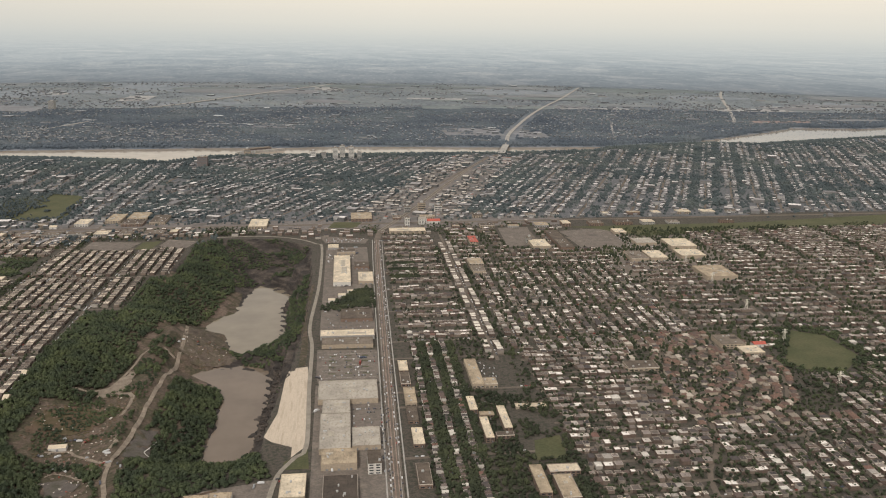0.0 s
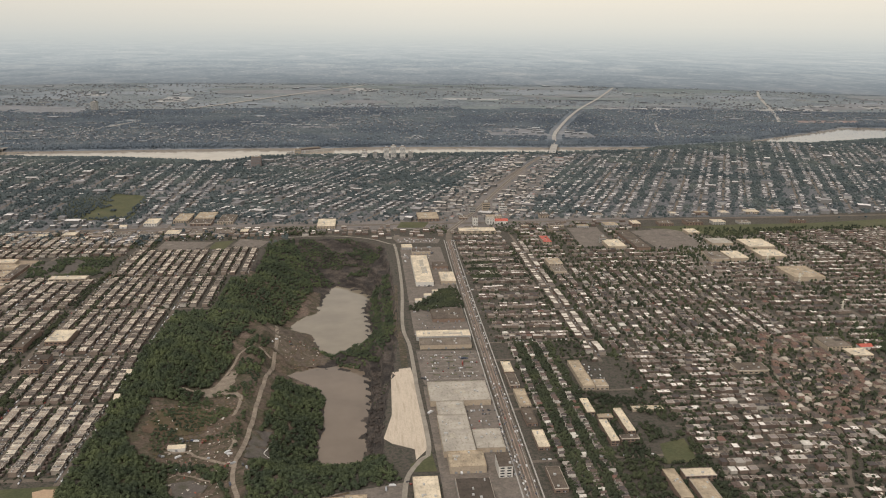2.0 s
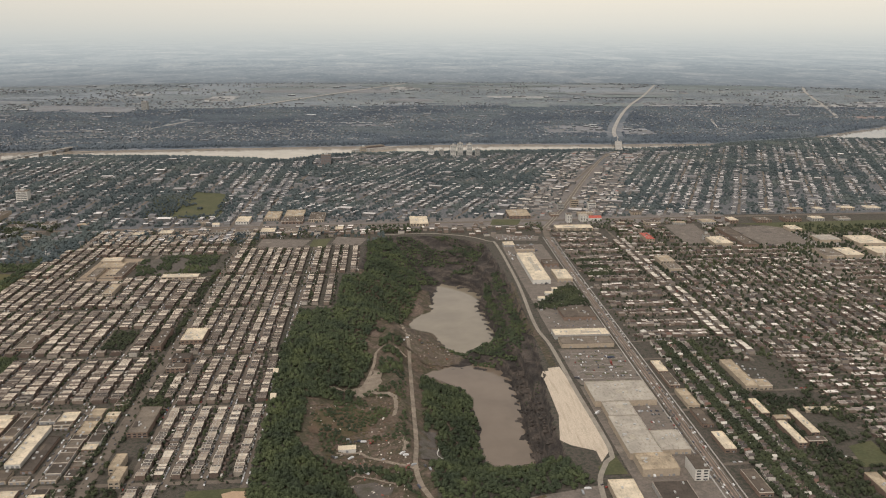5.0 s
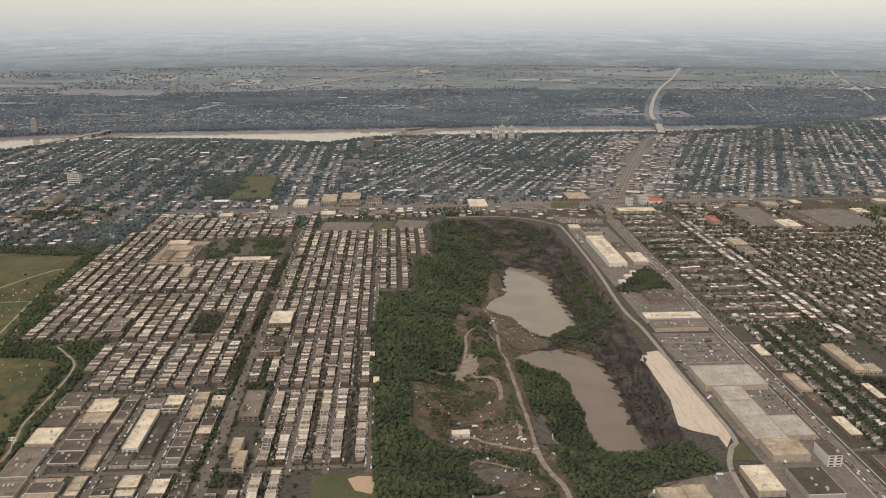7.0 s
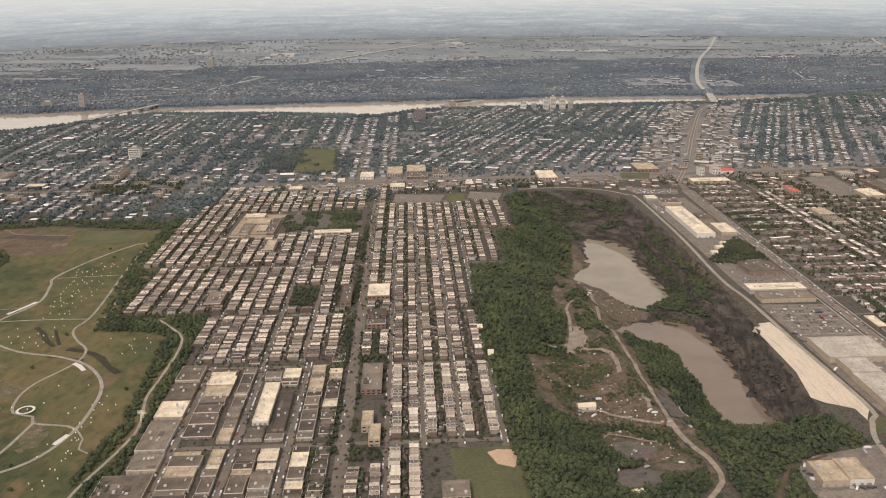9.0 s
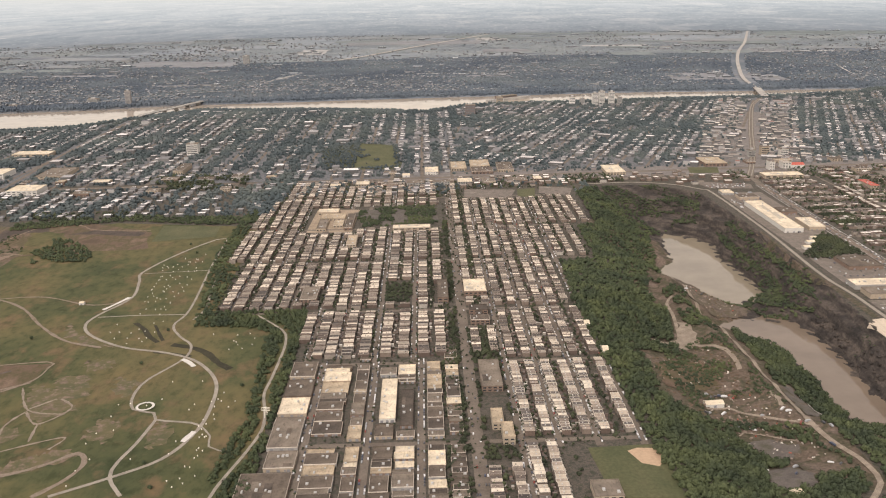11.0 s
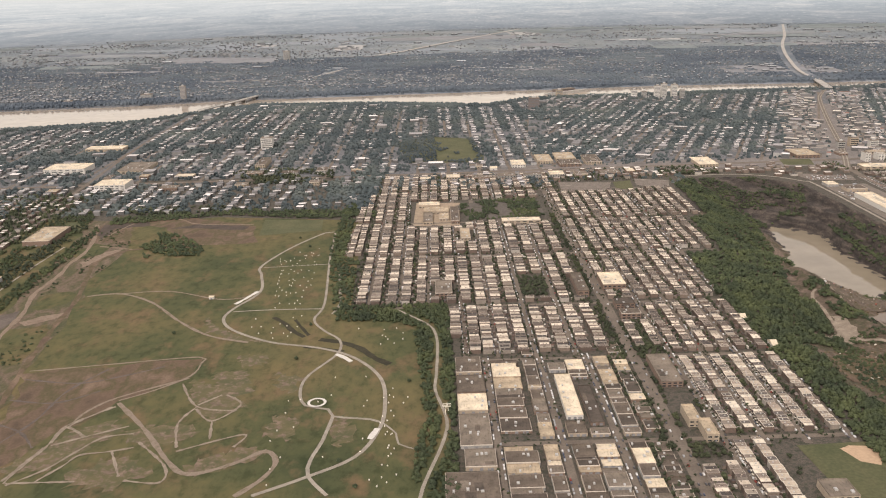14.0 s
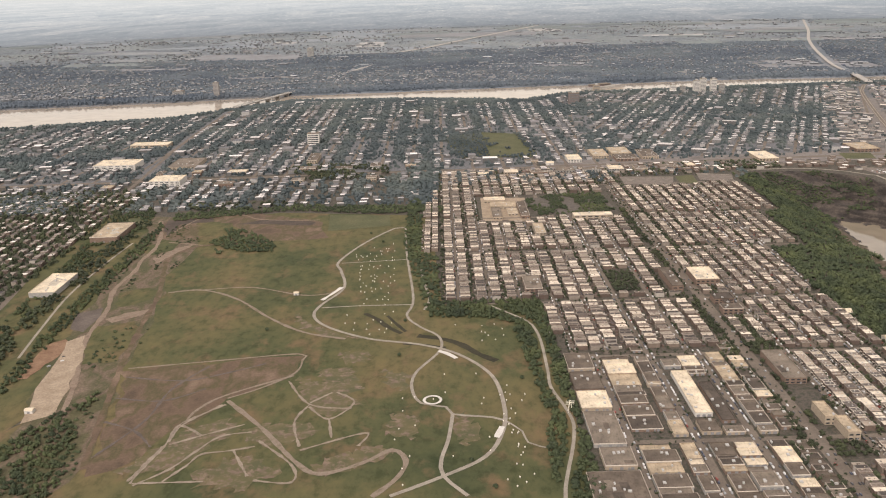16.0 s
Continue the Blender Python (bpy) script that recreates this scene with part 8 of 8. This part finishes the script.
# parked cars and lorries, past counting
def car_mass(name, x, y, turn, length, label, tall=0.75, wide=0.95):
    n = len(x)
    t = np.array([(-0.5, -0.5, 0.12), (0.5, -0.5, 0.12), (0.5, 0.5, 0.12), (-0.5, 0.5, 0.12), (-0.5, -0.5, 0.62), (0.5, -0.5, 0.62), (0.5, 0.5, 0.62), (-0.5, 0.5, 0.62), (-0.3, -0.42, 1.0), (0.2, -0.42, 1.0), (0.2, 0.42, 1.0), (-0.3, 0.42, 1.0)])
    q = [(0, 1, 5, 4), (1, 2, 6, 5), (2, 3, 7, 6), (3, 0, 4, 7), (4, 5, 9, 8), (5, 6, 10, 9), (6, 7, 11, 10), (7, 4, 8, 11), (8, 9, 10, 11)]
    c, s = np.cos(turn)[:, None], np.sin(turn)[:, None]
    a, b = t[None, :, 0] * length[:, None], t[None, :, 1] * wide
    v = np.stack([a * c - b * s + x[:, None], a * s + b * c + y[:, None], t[None, :, 2] * tall + (land(x, y) + 0.25)[:, None]], 2)
    f = (np.array(q)[None] + (np.arange(n) * 12)[:, None, None]).reshape(-1, 4)
    return tagged(new(name, mesh_of(name, v.reshape(-1, 3), f, car_mat)), label, "cars", kind="stuff")


cx, cy, ct = [], [], []
for x in WEST_STREETS + LOW_STREETS + MID_STREETS:
    for s in (-1, 1):
        y = np.arange(430, 636, 3.1) if x in LOW_STREETS else np.arange(640 if x < -372 else 430, 1200, 3.1)
        y = y[RNG.random(len(y)) < 0.5] + RNG.uniform(-0.3, 0.3)
        if x < -490:
            y = y[y > 740]
        if x > -330:
            y = y[y > 515]
        cx.append(np.full(len(y), x + s * 1.75)), cy.append(y), ct.append(np.full(len(y), math.pi / 2))
for off in (-3.5, -1.9, 1.9, 3.5):
    y = np.arange(430, 1130, 7.0)
    y = y[RNG.random(len(y)) < 0.45] + RNG.uniform(-2, 2, 1)
    cx.append(29 + (y - 480) * 0.0182 + off * 1.1), cy.append(y), ct.append(np.full(len(y), math.pi / 2))
    y = np.arange(430, 1200, 9.0)
    y = y[RNG.random(len(y)) < 0.4]
    cx.append(np.full(len(y), -366 + off)), cy.append(y), ct.append(np.full(len(y), math.pi / 2))
for x0, x1, y0, y1, n in ((-26, 24, 655, 722, 60), (-26, 24, 440, 465, 25), (1, 24, 566, 606, 26), (22, 25, 500, 600, 20), (-26, 24, 772, 840, 40), (-26, 8, 1042, 1060, 50), (100, 125, 647, 690, 40), (310, 420, 960, 1120, 180), (-245, -206, 1120, 1150, 130), (-340, -282, 1112, 1146, 70), (220, 264, 1095, 1200, 160), (150, 220, 1300, 1450, 200), (312, 400, 1100, 1175, 160), (-30, 24, 1126, 1146, 60)):
    x, y = RNG.uniform(x0, x1, n), RNG.uniform(y0, y1, n)
    y, x = np.round(y / 6) * 6, np.round(x / 1.3) * 1.3
    cx.append(x), cy.append(y), ct.append(np.full(n, math.pi / 2))
for y in E_CROSS:
    x = np.arange(45, 330, 4.0)
    x = x[RNG.random(len(x)) < 0.35]
    cx.append(x), cy.append(np.full(len(x), y + (x - 36) * 0.027 + 1.4)), ct.append(np.zeros(len(x)))
for x in [65.5, 79, 92, 131.5] + EAST_LANES:
    y = np.arange(430, 740, 4.0) if x < 100 else np.arange(694, 1000, 4.0)
    y = y[RNG.random(len(y)) < 0.4]
    cx.append(np.full(len(y), x + 1.3)), cy.append(y), ct.append(np.full(len(y), math.pi / 2))
for q, (x, y) in enumerate(((-836, 655), (-834, 648), (-840, 640), (-48, 500), (-46, 497), (-44, 494))):
    cx.append(np.array([float(x)])), cy.append(np.array([float(y)])), ct.append(np.array([0.5]))
cx, cy, ct = np.concatenate(cx), np.concatenate(cy), np.concatenate(ct)
ok = is_free(cx, cy, 0, 0)
car_mass("parked_cars", cx[ok], cy[ok], ct[ok], RNG.uniform(1.9, 2.5, ok.sum()), "parked cars and vans along the streets and in yards")
n = 26
car_mass("lorries", RNG.uniform(-27, 24, n), RNG.uniform(444, 1100, n), RNG.uniform(0, 3, n), RNG.uniform(4, 7, n), "white lorries and trailers in yards", 1.7, 1.4)

# debris, planks and blocks strewn over the clearings
debris_mat = per_piece("debris", [(0.0, (0.42, 0.37, 0.32)), (0.18, (0.24, 0.19, 0.155)), (0.55, (0.20, 0.145, 0.115)), (0.8, (0.62, 0.58, 0.52)), (0.93, (0.30, 0.09, 0.06))], 1.0)
dx, dy = scatter([(-205, 590), (-170, 590), (-164, 545), (-165, 500), (-200, 500), (-212, 540), (-216, 575)], 3.0, 711)
ex, ey = scatter([(-150, 824), (-128, 830), (-118, 800), (-122, 764), (-150, 762), (-160, 800)], 3.4, 712)
gx3, gy3 = scatter([(-236, 590), (-238, 632), (-205, 652), (-182, 690), (-174, 640), (-176, 596)], 4.4, 713)
dx, dy = np.concatenate([dx, ex, gx3]), np.concatenate([dy, ey, gy3])
keep = RNG.random(len(dx)) < 0.3
dx, dy = dx[keep], dy[keep]
tagged(house_mass("debris", dx, dy, RNG.uniform(0.4, 2.4, len(dx)), RNG.uniform(0.4, 1.3, len(dx)), RNG.uniform(0.3, 0.9, len(dx)), [debris_mat, debris_mat], parapet=0, turn=RNG.uniform(0, 3, len(dx))), "scattered planks, blocks and scrap in clearings", "debris", kind="stuff")

# rubble heaps in the quarry clearing
hx, hy = scatter([(-238, 630), (-205, 650), (-178, 690), (-168, 640), (-170, 540), (-215, 548), (-236, 580)], 5.0, 612)
hx2, hy2 = scatter([(-150, 800), (-125, 812), (-112, 800), (-116, 762), (-140, 752)], 4.0, 613)
hx, hy = np.concatenate([hx, hx2]), np.concatenate([hy, hy2])
tagged(tree_mass("rubble", hx, hy, RNG.uniform(1.0, 3.4, len(hx)), RNG.uniform(0.4, 1.3, len(hx)), soil_mat, LUMPS, 0.4), "brown rubble heaps in the quarry clearing", "rubble", kind="stuff")
rx, ry = scatter([(-66, 560), (-60, 590), (-62, 680), (-56, 740), (-70, 740), (-72, 640), (-76, 580)], 4.0, 614)
tagged(tree_mass("boulders", rx, ry, RNG.uniform(1.5, 4.5, len(rx)), RNG.uniform(1.0, 3.2, len(rx)), rock_mat, LUMPS, 0.4), "dark broken rock below the quarry's edge", "boulders", kind="stuff")

# sheds of the far plain
n = 130
cx, cy = RNG.uniform(-0.62, 0.68, n), RNG.uniform(2700, 4450, n)
cx = np.round(cx * 9) / 9 * cy + RNG.normal(0, 90, n) - 100
cy = cy + RNG.normal(0, 20, n)
ok = cy > np.interp(cx, [p[0] for p in RIVER_FAR], [p[1] for p in RIVER_FAR]) + 120
tagged(house_mass("far_sheds", cx[ok], cy[ok], RNG.uniform(10, 45, ok.sum()), RNG.uniform(8, 24, ok.sum()), RNG.uniform(4, 6, ok.sum()), [hazed_shore_wall_mat, hazed_roof_mat], parapet=0, turn=-0.14), "white and pale industrial roofs on the far plain", "sheds", kind="stuff")

# trailers, skips and course obstacles in the quarry clearing
qx = np.array([-206, -203, -200, -215, -195, -161, -169, -165, -213, -210, -202, -194, -197, -208, -191, -217, -205, -241, -183, -175, -167, -163, -104, -106, -105, -103, -88, -85, -82, -79, -76, -70, -62, -58, -208, -212, -190, -184, -170, -168, -156, -153, -150, -163, -160, -148, -146.0])
qy = np.array([584, 585, 586, 560, 478, 508, 492, 489, 530, 524, 544, 541, 585, 588, 583, 560, 562, 549, 555, 536, 536, 536, 470, 474, 466, 480, 456, 456, 456, 456, 456, 455, 492, 496, 486, 464, 490, 470, 556, 552, 531, 527, 520, 786, 792, 800, 790.0])
car_mass("site_trailers", qx, qy, RNG.uniform(0, 3, len(qx)), RNG.uniform(1.5, 5.0, len(qx)), "pale trailers and skips in clearings and yards", 1.3, 1.2)

# ---- the far distance and the hazy sky ----
def stretch_up(t, tc):
    mp = t.nodes.new("ShaderNodeMapping")
    mp.inputs["Scale"].default_value = (1, 1, 14)
    t.links.new(tc.outputs["Object"], mp.inputs["Vector"])
    return mp.outputs["Vector"]


def backdrop():
    cx, cy, rad, n = -285.0, 60.0, 4600.0, 96
    levels = [-60, 0, 60, 120, 180, 240, 300, 420, 560, 800]
    v = [(cx + rad * math.cos(6.28319 * k / n), cy + rad * math.sin(6.28319 * k / n), z) for z in levels for k in range(n)]
    f = [(r * n + k, r * n + k + n, r * n + n + (k + 1) % n, r * n + (k + 1) % n) for r in range(len(levels) - 1) for k in range(n)]
    m, t, b = nodes_of("haze")
    tc = t.nodes.new("ShaderNodeTexCoord")
    sep = t.nodes.new("ShaderNodeSeparateXYZ")
    t.links.new(tc.outputs["Object"], sep.inputs[0])
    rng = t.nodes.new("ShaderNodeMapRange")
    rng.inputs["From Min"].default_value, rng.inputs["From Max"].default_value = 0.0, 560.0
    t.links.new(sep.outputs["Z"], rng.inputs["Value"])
    # haze painted into the glowing cloth: paler towards the horizon, cream above it
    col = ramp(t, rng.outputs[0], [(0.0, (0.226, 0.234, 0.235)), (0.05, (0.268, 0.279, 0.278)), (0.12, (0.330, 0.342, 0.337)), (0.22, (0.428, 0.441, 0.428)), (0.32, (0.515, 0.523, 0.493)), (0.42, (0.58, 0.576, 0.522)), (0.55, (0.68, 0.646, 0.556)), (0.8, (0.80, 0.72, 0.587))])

    def sum_of(how, a, b):
        n = t.nodes.new("ShaderNodeMath")
        n.operation = how
        for k, v in enumerate((a, b)):
            if isinstance(v, float):
                n.inputs[k].default_value = v
            else:
                t.links.new(v, n.inputs[k])
        return n.outputs[0]
    # the plain runs on: height on the cloth stands for distance on the ground
    drop = sum_of("MAXIMUM", sum_of("SUBTRACT", 292.0, sep.outputs["Z"]), 8.0)
    far = sum_of("DIVIDE", 292.0, drop)
    both = t.nodes.new("ShaderNodeCombineXYZ")
    t.links.new(sum_of("MULTIPLY", sep.outputs["X"], far), both.inputs[0])
    t.links.new(sum_of("MULTIPLY", far, 4600.0), both.inputs[1])

    def cloth_noise(sx, sy, detail, rough, source):
        mp = t.nodes.new("ShaderNodeMapping")
        mp.inputs["Scale"].default_value = (sx, sy, 1)
        n = t.nodes.new("ShaderNodeTexNoise")
        n.inputs["Scale"].default_value, n.inputs["Detail"].default_value, n.inputs["Roughness"].default_value = 1.0, detail, rough
        t.links.new(source, mp.inputs["Vector"])
        t.links.new(mp.outputs["Vector"], n.inputs["Vector"])
        return n.outputs["Fac"]

    def cells(sx, sy, stops, constant=False):
        lots = t.nodes.new("ShaderNodeTexVoronoi")
        shape = t.nodes.new("ShaderNodeMapping")
        shape.inputs["Scale"].default_value = (sx, sy, 1)
        t.links.new(both.outputs[0], shape.inputs["Vector"])
        t.links.new(shape.outputs["Vector"], lots.inputs["Vector"])
        lots.inputs["Scale"].default_value = 1.0
        tone = t.nodes.new("ShaderNodeSeparateColor")
        t.links.new(lots.outputs["Color"], tone.inputs[0])
        return ramp(t, tone.outputs[0], stops, constant)
    woods = cells(1 / 230, 1 / 380, [(0.0, (0.86, 0.885, 0.90)), (0.34, (0.93, 0.945, 0.955)), (0.66, (0.98, 0.985, 0.985)), (0.90, (1.03, 1.02, 1.01)), (0.97, (1.09, 1.07, 1.05))], True)
    fields = cells(1 / 58, 1 / 130, [(0.0, (0.91, 0.925, 0.935)), (0.5, (0.98, 0.985, 0.985)), (0.88, (1.02, 1.015, 1.01)), (1.0, (1.12, 1.09, 1.06))])
    towns = ramp(t, cloth_noise(1 / 22, 1 / 70, 2.0, 0.6, both.outputs[0]), [(0.36, (0.90, 0.915, 0.925)), (0.48, (1.0, 1.0, 1.0)), (0.61, (1.0, 1.0, 1.0)), (0.70, (1.45, 1.39, 1.31))])
    streak = blend(t, blend(t, woods, fields, 1.0, "MULTIPLY"), towns, 1.0, "MULTIPLY")
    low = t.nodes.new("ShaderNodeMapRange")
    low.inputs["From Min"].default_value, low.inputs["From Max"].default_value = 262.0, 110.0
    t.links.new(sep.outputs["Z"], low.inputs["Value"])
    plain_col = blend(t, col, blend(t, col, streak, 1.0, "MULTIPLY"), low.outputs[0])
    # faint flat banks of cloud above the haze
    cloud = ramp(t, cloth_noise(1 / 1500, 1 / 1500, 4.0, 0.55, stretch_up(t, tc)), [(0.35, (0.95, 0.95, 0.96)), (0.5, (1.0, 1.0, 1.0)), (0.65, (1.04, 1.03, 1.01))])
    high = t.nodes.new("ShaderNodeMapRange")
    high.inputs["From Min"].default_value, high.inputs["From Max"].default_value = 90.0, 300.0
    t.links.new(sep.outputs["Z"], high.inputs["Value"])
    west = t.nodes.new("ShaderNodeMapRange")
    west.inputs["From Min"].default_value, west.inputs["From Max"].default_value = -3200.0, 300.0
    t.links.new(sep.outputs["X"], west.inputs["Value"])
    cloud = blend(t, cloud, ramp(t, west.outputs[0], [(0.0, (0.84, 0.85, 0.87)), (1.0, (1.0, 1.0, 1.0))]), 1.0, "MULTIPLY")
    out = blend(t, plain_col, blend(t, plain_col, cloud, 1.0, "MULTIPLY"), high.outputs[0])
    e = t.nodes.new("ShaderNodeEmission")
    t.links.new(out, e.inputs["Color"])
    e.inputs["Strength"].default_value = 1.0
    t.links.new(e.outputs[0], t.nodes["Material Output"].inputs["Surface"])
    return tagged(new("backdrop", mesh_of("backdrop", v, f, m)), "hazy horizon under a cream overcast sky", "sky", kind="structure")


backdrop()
